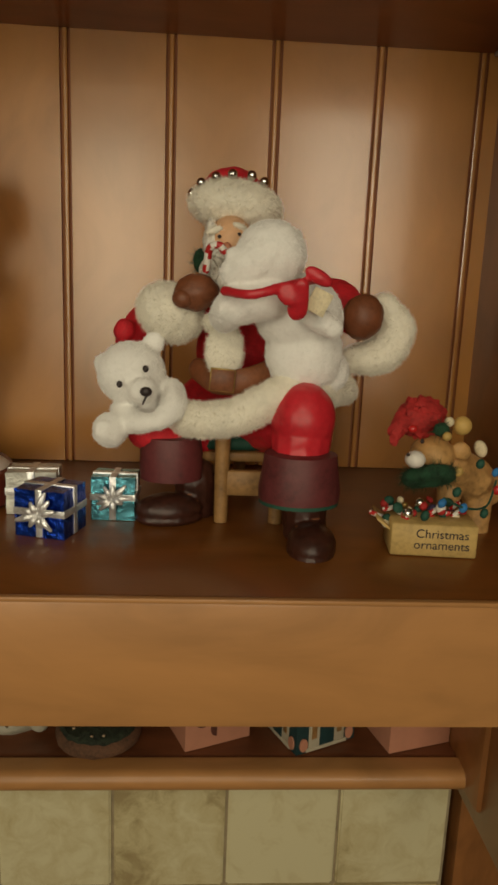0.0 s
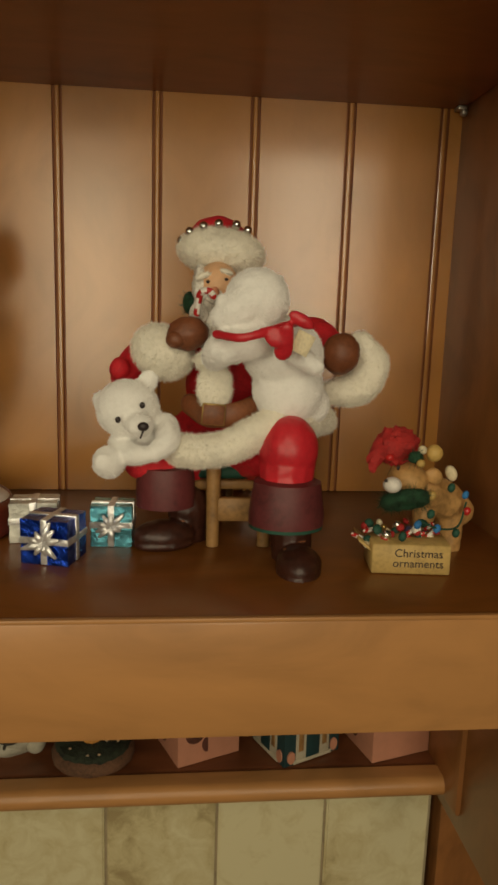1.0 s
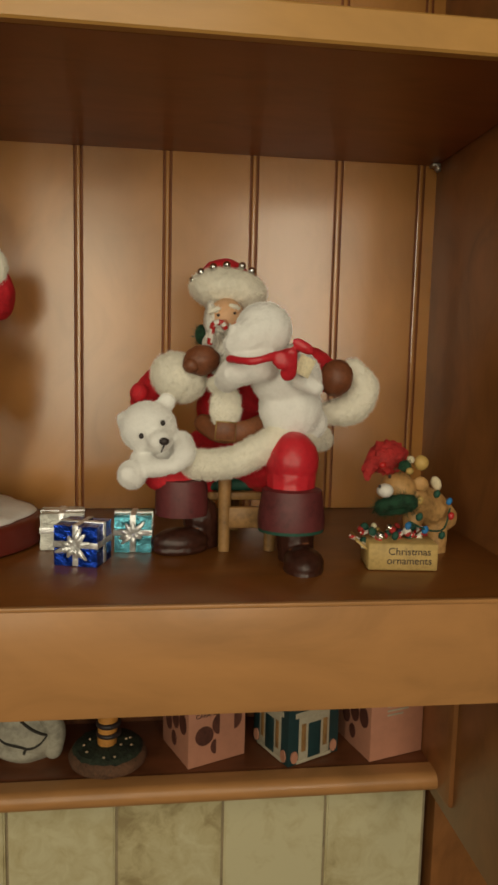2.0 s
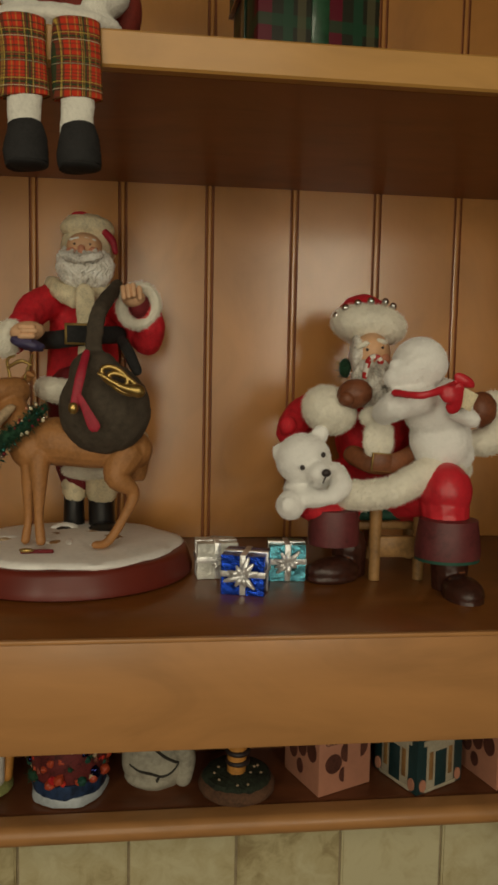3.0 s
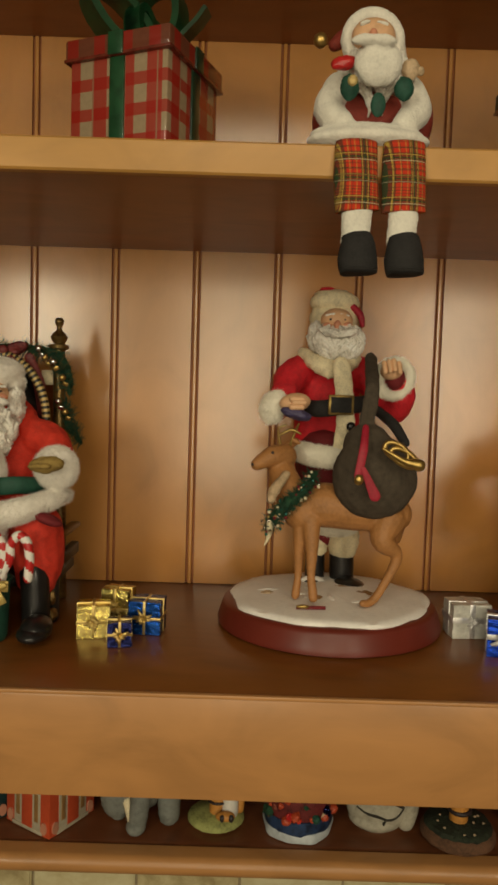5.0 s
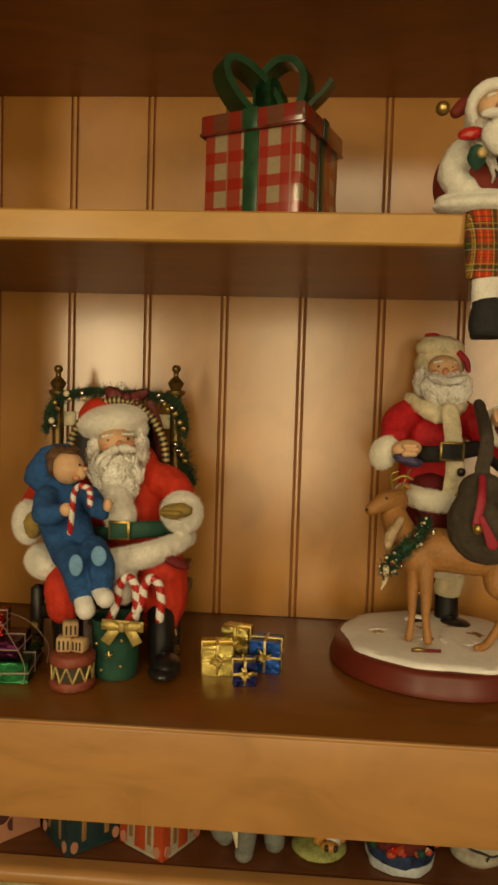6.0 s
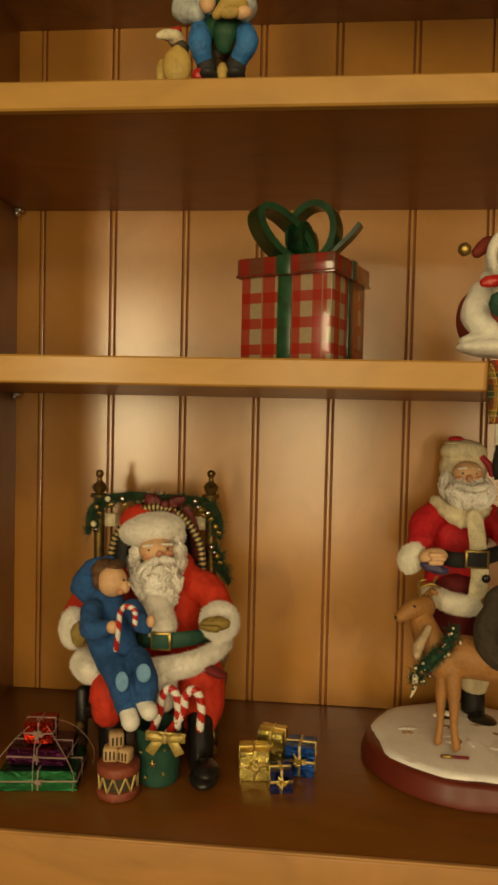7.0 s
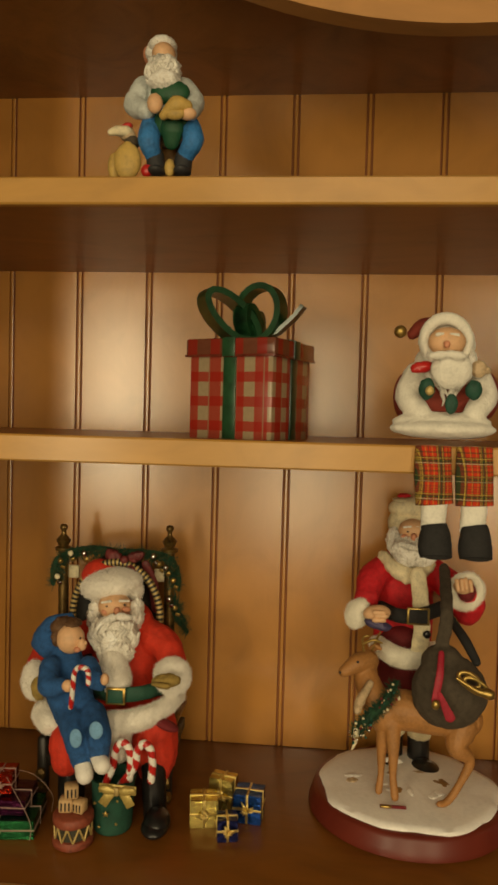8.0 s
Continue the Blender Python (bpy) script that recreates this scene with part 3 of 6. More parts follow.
s.e((0.0550, 0.4150, 1.6000), (44, 46, 44), plush, fuzz=5)
s.e((0.0540, 0.4250, 1.5870), (52, 48, 40), fur, fuzz=8)
s.t([(-0.0150, 0.3620, 1.6500), (0.0000, 0.3450, 1.6490), (0.0190, 0.3520, 1.6540), (0.0410, 0.3800, 1.6590)], [8, 9, 9, 7], red_satin, flat=0.6)
s.e((0.0210, 0.3480, 1.6500), (22, 6, 20), red_satin, (0, 35, 0), fuzz=3)
s.e((0.0390, 0.3650, 1.6600), (28, 8, 13), red_satin, (0, 28, 0), fuzz=3)
s.t([(0.0270, 0.3460, 1.6540), (0.0260, 0.3520, 1.6410)], [14, 18], red_satin, flat=0.35)
s.b((0.0390, 0.3580, 1.6460), (34, 4, 40), cream_paint, (0, 25, 0))
# arm round the bear
s.t([(0.0400, 0.4900, 1.6330), (0.0660, 0.4700, 1.6450), (0.0780, 0.4550, 1.6350)], [56, 48, 40], red_cloth)
s.e((0.0790, 0.4250, 1.6360), (40, 34, 44), mitten, (0, 15, 0), fuzz=2)
s.t([(0.0970, 0.4400, 1.6440), (0.1070, 0.4400, 1.6280), (0.0980, 0.4400, 1.6110), (0.0790, 0.4400, 1.6060)], [24, 36, 40, 30], fur, fuzz=8, sides=16)
s.e((0.0790, 0.4450, 1.6000), (26, 30, 14), red_cloth)
# small bear on the knee
s.e((-0.0725, 0.4120, 1.5950), (64, 58, 60), plush, fuzz=3)
s.e((-0.0635, 0.3920, 1.5870), (29, 26, 24), plush, fuzz=2)
s.e((-0.0605, 0.3800, 1.5880), (11, 7, 9), nose_dark, n=10)
s.t([(-0.0605, 0.3820, 1.5850), (-0.0625, 0.3820, 1.5800)], [2.0, 1.6], nose_dark, steps=2, sides=6)
s.e((-0.0775, 0.3880, 1.5910), (5.5, 4, 6.5), nose_dark, n=10)
s.e((-0.0615, 0.3880, 1.6010), (5.5, 4, 6.5), nose_dark, n=10)
s.e((-0.0905, 0.4160, 1.6000), (20, 13, 22), plush, fuzz=3)
s.e((-0.0585, 0.4160, 1.6150), (21, 13, 21), plush, fuzz=3)
s.e((-0.0645, 0.4240, 1.5670), (62, 48, 58), plush, fuzz=4)
s.t([(-0.0465, 0.4120, 1.5840), (-0.0445, 0.3960, 1.5760), (-0.0525, 0.3880, 1.5690)], [26, 25, 19], plush, fuzz=3)
s.t([(-0.0785, 0.4120, 1.5700), (-0.0685, 0.3960, 1.5660), (-0.0595, 0.3890, 1.5670)], [24, 22, 18], plush, fuzz=3)
s.e((-0.0845, 0.3980, 1.5600), (33, 32, 33), plush, fuzz=4)
s.e((-0.0875, 0.3880, 1.5620), (19, 8, 19), plush, fuzz=2)
s.single("seated_figurine", (0.0440, 0.3620, 1.4900), "seated red-coated holiday figurine hugging two white plush bears", "figurine")

stool = thing("stool", (0.0110, 0.4260, 1.4940), "small ochre wooden stool with green cushion under figurine", "stool")
u = Sculpt(0.000355)
u.b((0.0020, 0.4440, 1.5470), (170, 120, 26), green_cloth, edge=0.3)
u.part("cushion", stool, "dark green cushion")
u = Sculpt(0.000355)
u.b((0.0020, 0.4440, 1.5380), (160, 116, 18), ochre)
u.part("seat", stool)
for c, top in (((-0.0120, 0.4090, 1.5240), 0), ((0.0250, 0.4090, 1.5240), 0), ((0.0030, 0.4790, 1.5130), 0), ((0.0400, 0.4790, 1.5130), 0)):
    u = Sculpt(1.0)
    u.t([(c[0], c[1], 1.556), (c[0], c[1], ON)], [0.0052, 0.0046], ochre, round_ends=False)
    u.part("leg", stool)
for z in (1.524,):
    u = Sculpt(1.0)
    p, q = (-0.0120, 0.4090, 1.5240), (0.0250, 0.4090, 1.5240)
    u.b(((p[0] + q[0]) / 2, p[1], z), (q[0] - p[0], 0.006, 0.017), ochre)
    u.part("rung", stool)

# ---- standing figure with a deer on an oval base ----
BX, BY = -0.2585, 0.4530
base = thing("deer_statuette_base", (BX, BY, MAIN), "oval polished mahogany plinth topped with painted snow", "plinth")
u = Sculpt(0.001)
u.lathe((BX, BY, ON), [(97, 0), (99.5, 1.5), (99.5, 5), (98, 9), (95.5, 17), (94, 20), (90, 21), (60, 21)], mahogany, n=64, squash=0.955)
u.part("wood_base", base, "polished mahogany oval")
u = Sculpt(0.001)
u.lathe((BX, BY - 0.001, ON + 0.0195), [(87, 0), (89, 2), (87, 4.5), (80, 5.5), (60, 6.5), (30, 8), (5, 9)], snow_white, n=64, squash=0.95, wave=0.026, fuzz=1.2)
u.part("snow_top", base, "white painted snow")
u = Sculpt(0.00029)
u.b((-0.2790, 0.4000, 1.5240), (84, 14, 10), dark_red, (-25, 0, 0))
u.e((-0.2860, 0.3960, 1.5260), (20, 7, 6), gold, n=10)
u.part("plaque", base, "small red and gold plaque")
rng = random.Random(21)
for k in range(14):
    u = Sculpt(0.001)
    a, r = rng.uniform(0, 6.28), rng.uniform(8, 58)
    u.e((BX + r * math.cos(a) / 1000, BY - 0.012 + r * 0.75 * math.sin(a) / 1000, ON + 0.0275 - r * 0.00003), (rng.uniform(5, 12), rng.uniform(3, 7), 1.6), rng.choice([deer_pale, snow_white, ochre, snow_white, deer_pale]), (0, 0, rng.uniform(0, 180)), fuzz=0.8, n=12)
    u.part("ground_lump", base)

s = Sculpt(0.00035)
# man
s.e((-0.2540, 0.5300, 1.7750), (71, 60, 66), cream_paint, fuzz=3)
s.e((-0.2550, 0.5280, 1.7910), (69, 57, 36), cream_paint, fuzz=3)
s.e((-0.2600, 0.5300, 1.8000), (42, 42, 8), cream_paint, fuzz=3)
s.e((-0.2620, 0.5330, 1.8040), (24, 22, 9), red_cloth, n=14)
s.t([(-0.2420, 0.5180, 1.7900), (-0.2320, 0.5130, 1.7790), (-0.2290, 0.5130, 1.7690)], [9, 10, 7], ribbon_red)
s.e((-0.2550, 0.5030, 1.7710), (44, 40, 34), skin)
s.e((-0.2560, 0.4880, 1.7660), (10, 9, 12), skin_red, n=10)
s.e((-0.2650, 0.4920, 1.7650), (13, 8, 9), skin_red, n=10)
s.e((-0.2460, 0.4920, 1.7660), (13, 8, 9), skin_red, n=10)
s.t([(-0.2660, 0.4940, 1.7750), (-0.2590, 0.4920, 1.7760)], [3, 4], beard_white)
s.t([(-0.2530, 0.4920, 1.7760), (-0.2450, 0.4940, 1.7750)], [4, 3], beard_white)
for c in ((-0.2620, 0.4910, 1.7710), (-0.2490, 0.4910, 1.7710)):
    s.e(c, (4, 3, 3), nose_dark, n=8)
s.e((-0.2530, 0.5000, 1.7510), (70, 46, 50), beard_white, fuzz=8, freq=330)
s.locks((-0.2530, 0.5000, 1.7510), (73, 50, 56), beard_white, 60, 0.9, 6, 5)
s.e((-0.2640, 0.4800, 1.7580), (30, 14, 12), beard_white, (0, 18, 0), fuzz=4)
s.e((-0.2470, 0.4800, 1.7580), (30, 14, 12), beard_white, (0, -18, 0), fuzz=4)
s.locks((-0.2730, 0.5180, 1.7570), (24, 30, 44), beard_white, 14, 0.8, 5, 6)
s.e((-0.2730, 0.5180, 1.7570), (24, 30, 44), beard_white, fuzz=6)
s.e((-0.2600, 0.5080, 1.7330), (62, 42, 26), cream_paint, fuzz=5)
s.t([(-0.2840, 0.5120, 1.7390), (-0.2720, 0.4930, 1.7290), (-0.2560, 0.4890, 1.7250), (-0.2380, 0.4980, 1.7340)], [20, 24, 25, 20], cream_paint, fuzz=5, flat=0.6)
s.t([(-0.2570, 0.5300, 1.7340), (-0.2580, 0.5280, 1.7090), (-0.2590, 0.5260, 1.6760), (-0.2600, 0.5230, 1.6390)], [60, 88, 92, 90], red_cloth, fuzz=2, sides=22, flat=0.72)
s.t([(-0.2770, 0.5230, 1.7290), (-0.2970, 0.5030, 1.7160), (-0.3030, 0.4830, 1.7000)], [44, 44, 36], red_cloth, fuzz=3)
s.t([(-0.3030, 0.4830, 1.7010), (-0.3100, 0.4730, 1.6870)], [38, 34], red_cloth)
s.e((-0.3130, 0.4680, 1.6880), (34, 32, 46), fur, (0, 24, 0), fuzz=7)
s.e((-0.2950, 0.4530, 1.6930), (40, 26, 24), skin, (0, -8, 0))
for c in ((-0.2890, 0.4440, 1.6960), (-0.2870, 0.4430, 1.6930), (-0.2890, 0.4430, 1.6890)):
    s.t([Vector(c) - Vector((0.009, 0, 0)), c], [8, 7], skin, steps=2)
s.e((-0.2940, 0.4480, 1.6830), (40, 22, 14), violet, (0, 15, 0), fuzz=4)
s.t([(-0.2340, 0.5230, 1.7260), (-0.2120, 0.5080, 1.7100), (-0.2000, 0.4880, 1.6910)], [44, 46, 38], red_cloth, fuzz=3)
s.t([(-0.1990, 0.4830, 1.6900), (-0.1960, 0.4730, 1.7020), (-0.2020, 0.4680, 1.7150)], [38, 36, 30], red_cloth)
s.ring((-0.2060, 0.4630, 1.7170), 40, 13, fur, (0, 18, 0), fuzz=6, squash=1.1)
s.e((-0.2100, 0.4580, 1.7230), (28, 24, 22), skin)
for c in ((-0.2180, 0.4500, 1.7300), (-0.2140, 0.4480, 1.7310), (-0.2100, 0.4480, 1.7320), (-0.2050, 0.4500, 1.7300)):
    s.t([c, Vector(c) + Vector((0.001, -0.003, -0.008))], [7, 6], skin, steps=2)
s.e((-0.2050, 0.4630, 1.7170), (26, 24, 30), dark_red)
# trims
s.t([(-0.2520, 0.4780, 1.7280), (-0.2490, 0.4700, 1.7010), (-0.2480, 0.4660, 1.6740), (-0.2500, 0.4660, 1.6480)], [24, 24, 24, 26], cream_paint, flat=0.4, fuzz=4)
s.t([(-0.2890, 0.4980, 1.6470), (-0.2730, 0.4680, 1.6450), (-0.2530, 0.4660, 1.6440), (-0.2350, 0.4780, 1.6500)], [26, 28, 28, 26], fur, fuzz=7, flat=0.7)
s.t([(-0.2870, 0.4930, 1.6880), (-0.2710, 0.4660, 1.6880), (-0.2500, 0.4620, 1.6910), (-0.2250, 0.4830, 1.6940)], [22], black_matt, flat=0.35)
s.b((-0.2540, 0.4520, 1.6920), (64, 5, 50), throne_brass, edge=0.3)
s.b((-0.2540, 0.4520, 1.6920), (53, 6, 40), black_matt)
s.e((-0.2440, 0.4560, 1.6730), (12, 7, 12), black_gloss, n=10)
s.e((-0.2460, 0.4540, 1.6520), (9, 7, 9), gold, n=10)
# straps, sack, horn
s.unit = 0.00034
s.t([(-0.2250, 0.4810, 1.7360), (-0.2340, 0.4110, 1.7060), (-0.2380, 0.4090, 1.6750)], [17, 19, 20], sack_grey, flat=0.3)
s.t([(-0.2200, 0.4650, 1.6880), (-0.2120, 0.4270, 1.6770), (-0.2050, 0.4110, 1.6630)], [13, 14, 12], black_matt, flat=0.5)
s.e((-0.2290, 0.4110, 1.6330), (104, 66, 104), sack_grey, (0, -18, 0), fuzz=3, freq=90)
s.e((-0.2360, 0.4110, 1.6590), (60, 50, 56), sack_grey, fuzz=2, freq=90)
s.t([(-0.2410, 0.3920, 1.6750), (-0.2440, 0.3800, 1.6580), (-0.2480, 0.3770, 1.6370)], [8, 10, 9], ribbon_red, flat=0.2)
s.t([(-0.2440, 0.3760, 1.6430), (-0.2340, 0.3770, 1.6220)], [6, 13], ribbon_red, flat=0.12)
s.e((-0.2480, 0.3720, 1.6350), (11, 9, 13), gold, n=10)
s.ring((-0.2190, 0.3750, 1.6580), 30, 6, gold, (0, 30, 0), squash=0.55)
s.ring((-0.2130, 0.3750, 1.6530), 34, 6, gold, (0, 30, 0), squash=0.45)
s.t([(-0.2300, 0.3720, 1.6600), (-0.2140, 0.3700, 1.6510), (-0.2020, 0.3700, 1.6480)], [4, 7, 15], gold)
# legs
s.unit = 0.00035
s.t([(-0.2620, 0.5070, 1.6400), (-0.2600, 0.5120, 1.5740)], [80, 62], dark_red, flat=0.7)
s.e((-0.2510, 0.4920, 1.5750), (66, 36, 22), fur, fuzz=6)
s.t([(-0.2660, 0.5120, 1.5640), (-0.2650, 0.5120, 1.5530)], [32, 32], cream_paint, fuzz=3)
s.t([(-0.2400, 0.5070, 1.5660), (-0.2400, 0.5070, 1.5550)], [46, 42], cream_paint, fuzz=3)
s.t([(-0.2660, 0.5140, 1.5530), (-0.2660, 0.5140, 1.5170)], [26, 28], black_gloss)
s.t([(-0.2410, 0.5090, 1.5540), (-0.2400, 0.5090, 1.5190)], [34, 34], black_gloss)
s.e((-0.2360, 0.4870, 1.5200), (44, 52, 24), black_gloss, (0, 0, 16))
s.e((-0.2710, 0.4940, 1.5190), (30, 44, 22), black_gloss)
s.e((-0.2710, 0.4920, 1.5220), (36, 20, 16), snow_white, fuzz=3)
s.e((-0.2300, 0.4720, 1.5160), (26, 16, 8), snow_white, fuzz=3)
# deer
s.unit = 0.000338
s.t([(-0.2890, 0.4340, 1.6020), (-0.2680, 0.4280, 1.6060), (-0.2390, 0.4260, 1.6030), (-0.2080, 0.4280, 1.6000)], [50, 58, 54, 46], deer_brown, sides=18, fuzz=3)
s.t([(-0.2870, 0.4280, 1.6000), (-0.2990, 0.4350, 1.6180), (-0.3060, 0.4460, 1.6360), (-0.3050, 0.4490, 1.6450)], [52, 42, 33, 31], deer_brown, sides=16, fuzz=3)
s.t([(-0.3030, 0.4490, 1.6450), (-0.3140, 0.4400, 1.6450), (-0.3270, 0.4320, 1.6390)], [34, 29, 17], deer_brown, sides=14)
s.e((-0.3300, 0.4300, 1.6390), (7, 8, 6), nose_dark, n=10)
s.t([(-0.2940, 0.4540, 1.6590), (-0.2900, 0.4520, 1.6570)], [9, 5], deer_brown)
s.e((-0.3140, 0.4320, 1.6490), (5, 4, 5), nose_dark, n=8)
s.t([(-0.3020, 0.4230, 1.6320), (-0.3120, 0.4090, 1.6200), (-0.3150, 0.4020, 1.6130)], [10, 15, 11], deer_pale, fuzz=4)
s.e((-0.2960, 0.4590, 1.6560), (22, 10, 12), deer_brown, (0, -35, 0), n=12)
s.t([(-0.3070, 0.4460, 1.6540), (-0.3090, 0.4440, 1.6690), (-0.3030, 0.4420, 1.6730)], [4, 3.5, 2.5], gold)
s.t([(-0.2980, 0.4560, 1.6540), (-0.2930, 0.4540, 1.6690), (-0.2910, 0.4520, 1.6740)], [4, 3.5, 2.5], gold)
s.t([(-0.3080, 0.4440, 1.6640), (-0.2980, 0.4420, 1.6690), (-0.2900, 0.4420, 1.6660)], [3.5, 5, 3], gold)
s.t([(-0.2870, 0.4230, 1.5940), (-0.2890, 0.4210, 1.5650), (-0.2890, 0.4210, 1.5460), (-0.2910, 0.4180, 1.5290)], [26, 14, 9.5, 11], deer_brown)
s.t([(-0.2800, 0.4180, 1.5950), (-0.2790, 0.4110, 1.5670), (-0.2790, 0.4090, 1.5490), (-0.2770, 0.4050, 1.5310)], [26, 15, 10.5, 12], deer_brown)
s.t([(-0.2140, 0.4210, 1.5970), (-0.2200, 0.4110, 1.5800), (-0.2070, 0.4130, 1.5670), (-0.2160, 0.4110, 1.5450), (-0.2270, 0.4080, 1.5290), (-0.2360, 0.4030, 1.5280)], [46, 30, 15, 11, 11, 9], deer_brown)
s.t([(-0.2080, 0.4360, 1.6000), (-0.2050, 0.4380, 1.5770), (-0.1980, 0.4380, 1.5900)], [44, 20, 8], deer_brown)
s.e((-0.2030, 0.4310, 1.6070), (18, 16, 26), deer_pale, (0, 25, 0), fuzz=3)
# garland on the neck
NECK = [(-0.2780, 0.4260, 1.6320), (-0.2920, 0.4060, 1.6170), (-0.3060, 0.4020, 1.6060), (-0.3160, 0.4090, 1.5890)]
s.t(NECK, [9, 12, 13, 9], green_dark, fuzz=13, sides=16, steps=9, freq=420)
rng = random.Random(4)
ends = [Vector(q) for q in NECK]
for i in range(420):
    k = rng.randrange(3)
    p = ends[k].lerp(ends[k + 1], rng.random())
    way = Vector((rng.uniform(-1, 1), rng.uniform(-1, 0.3), rng.uniform(-1, 1))).normalized()
    s.t([p, p + way * rng.uniform(0.006, 0.0115)], [1.3, 0.5], rng.choice([green_dark, green_dark, green_cloth]), steps=1, sides=4, round_ends=False)
for i in range(80):
    a, b = Vector((-0.2780, 0.4140, 1.6330)), Vector((-0.3180, 0.3980, 1.5910))
    p = a.lerp(b, rng.random()) + Vector((rng.uniform(-.007, .007), rng.uniform(-.007, .002), rng.uniform(-.007, .007)))
    w = rng.uniform(2.2, 4.6)
    s.e(p, (w, w, w), rng.choice([dark_red, silver, gold, teal_tinsel, teal_tinsel, skin_red, cream_paint]), n=8)
s.t([(-0.3150, 0.4040, 1.5930), (-0.3160, 0.4040, 1.5820), (-0.3190, 0.4020, 1.5750)], [9, 6, 2], cream_paint)
s.single("standing_figurine", (BX, BY, ON + 0.02), "standing red-coated holiday figurine with sack behind brown deer", "figurine")


# ---- throne with a seated figure ----
gold_rope = plain("gold cord", (0.50, 0.36, 0.14), 0.5, 0.3, scale=500, vary=0.3, relief=0.5)
gold_ribbon = plain("gold mesh ribbon", (0.50, 0.37, 0.12), 0.4, 0.4, scale=500, vary=0.2, relief=0.5)
pine_brown = plain("bronzed pine needle", (0.09, 0.085, 0.03), 0.7, scale=500, vary=0.4, relief=0.3)
throne_black = plain("antiqued black paint", (0.018, 0.015, 0.012), 0.45, scale=200, vary=0.5, relief=0.3)
throne_gold = plain("antiqued gold paint", (0.17, 0.105, 0.035), 0.36, 0.7, scale=350, vary=0.5, relief=0.4)
glove_ochre = plain("ochre knit glove", (0.30, 0.20, 0.055), 0.85, scale=700, vary=0.25, relief=0.6)
plaid_bow = plain("dark plaid ribbon", (0.14, 0.02, 0.02), 0.6, scale=600, vary=0.5, relief=0.2)
coral_red = plain("vermilion felt", (0.62, 0.036, 0.018), 0.8, scale=600, vary=0.15, relief=0.35)

throne = thing("throne_chair", (-0.5530, 0.4040, 1.4960), "antiqued black and gold toy throne hung with pine garland", "chair")
for x0 in (0, 1):
    foot = ((-0.6350, 0.5020, 1.5310), (-0.5140, 0.5020, 1.5370))[x0]
    u = Sculpt(0.00041)
    top = ((-0.6380, 0.5020, 1.7350), (-0.5180, 0.5020, 1.7380))[x0]
    u.t([(foot[0], 0.502, ON), (top[0], 0.502, top[2])], [15, 14], throne_gold, round_ends=False, steps=3)
    post = u.part("post", throne)
    u = Sculpt(0.00041)
    u.lathe((top[0], 0.502, top[2]), [(9, -8), (22, -4), (23, 4), (12, 8), (17, 16), (20, 24), (14, 32), (7, 38), (6, 48), (10, 54), (11, 60), (8, 66), (2, 68)], throne_gold, n=16)
    u.part("finial", post, "turned brass finial")
u = Sculpt(0.00041)
u.b((-0.5770, 0.5140, 1.5980), (250, 12, 330), throne_black, edge=0.2)
u.e((-0.5770, 0.5090, 1.6650), (118, 10, 165), throne_black)
u.part("backrest", throne)
for c in ((-0.6270, 0.5060, 1.7090), (-0.5290, 0.5060, 1.7090)):
    u = Sculpt(0.00041)
    u.b(c, (30, 10, 34), cream_paint)
    u.part("corner_block", throne, "cream painted block")
u = Sculpt(0.00041)
u.ring((-0.5680, 0.4700, 1.6710), 116, 9.5, gold_rope, squash=1.22, start=-14, end=194, stripes=throne_black)
u.part("rope_arch", throne, "twisted gold and black cord")
u = Sculpt(0.00041)
u.t([(-0.6490, 0.5020, 1.6950), (-0.6480, 0.5020, 1.7140), (-0.6340, 0.4980, 1.7300), (-0.6010, 0.4940, 1.7380), (-0.5720, 0.4920, 1.7360), (-0.5440, 0.4940, 1.7360), (-0.5180, 0.4980, 1.7300), (-0.5090, 0.5020, 1.7120), (-0.5080, 0.5040, 1.6950)], [6, 9, 9, 8, 7, 8, 9, 9, 6], green_dark, fuzz=7, sides=16, steps=10, freq=420)
u.t([(-0.5140, 0.5040, 1.6890), (-0.5090, 0.5040, 1.6640), (-0.4970, 0.5060, 1.6480)], [8, 9, 4], green_dark, fuzz=8, sides=14, steps=8, freq=420)
rng = random.Random(11)
for c in ((-0.6390, 0.4860, 1.7070), (-0.6350, 0.4840, 1.7250), (-0.6230, 0.4820, 1.7340), (-0.6070, 0.4790, 1.7350), (-0.5310, 0.4790, 1.7350), (-0.5250, 0.4790, 1.7270), (-0.5180, 0.4820, 1.7230), (-0.5100, 0.4840, 1.7090), (-0.5150, 0.4890, 1.6870), (-0.5090, 0.4920, 1.6770)):
    u.e(c, (8, 6, 8), rng.choice([silver, gold, silver, cream_paint]), n=8)
    u.b((c[0] + 0.004, c[1] - 0.004, c[2] - 0.006), (12, 3, 9), rng.choice([gold, silver]), (20, rng.uniform(-40, 40), 0))
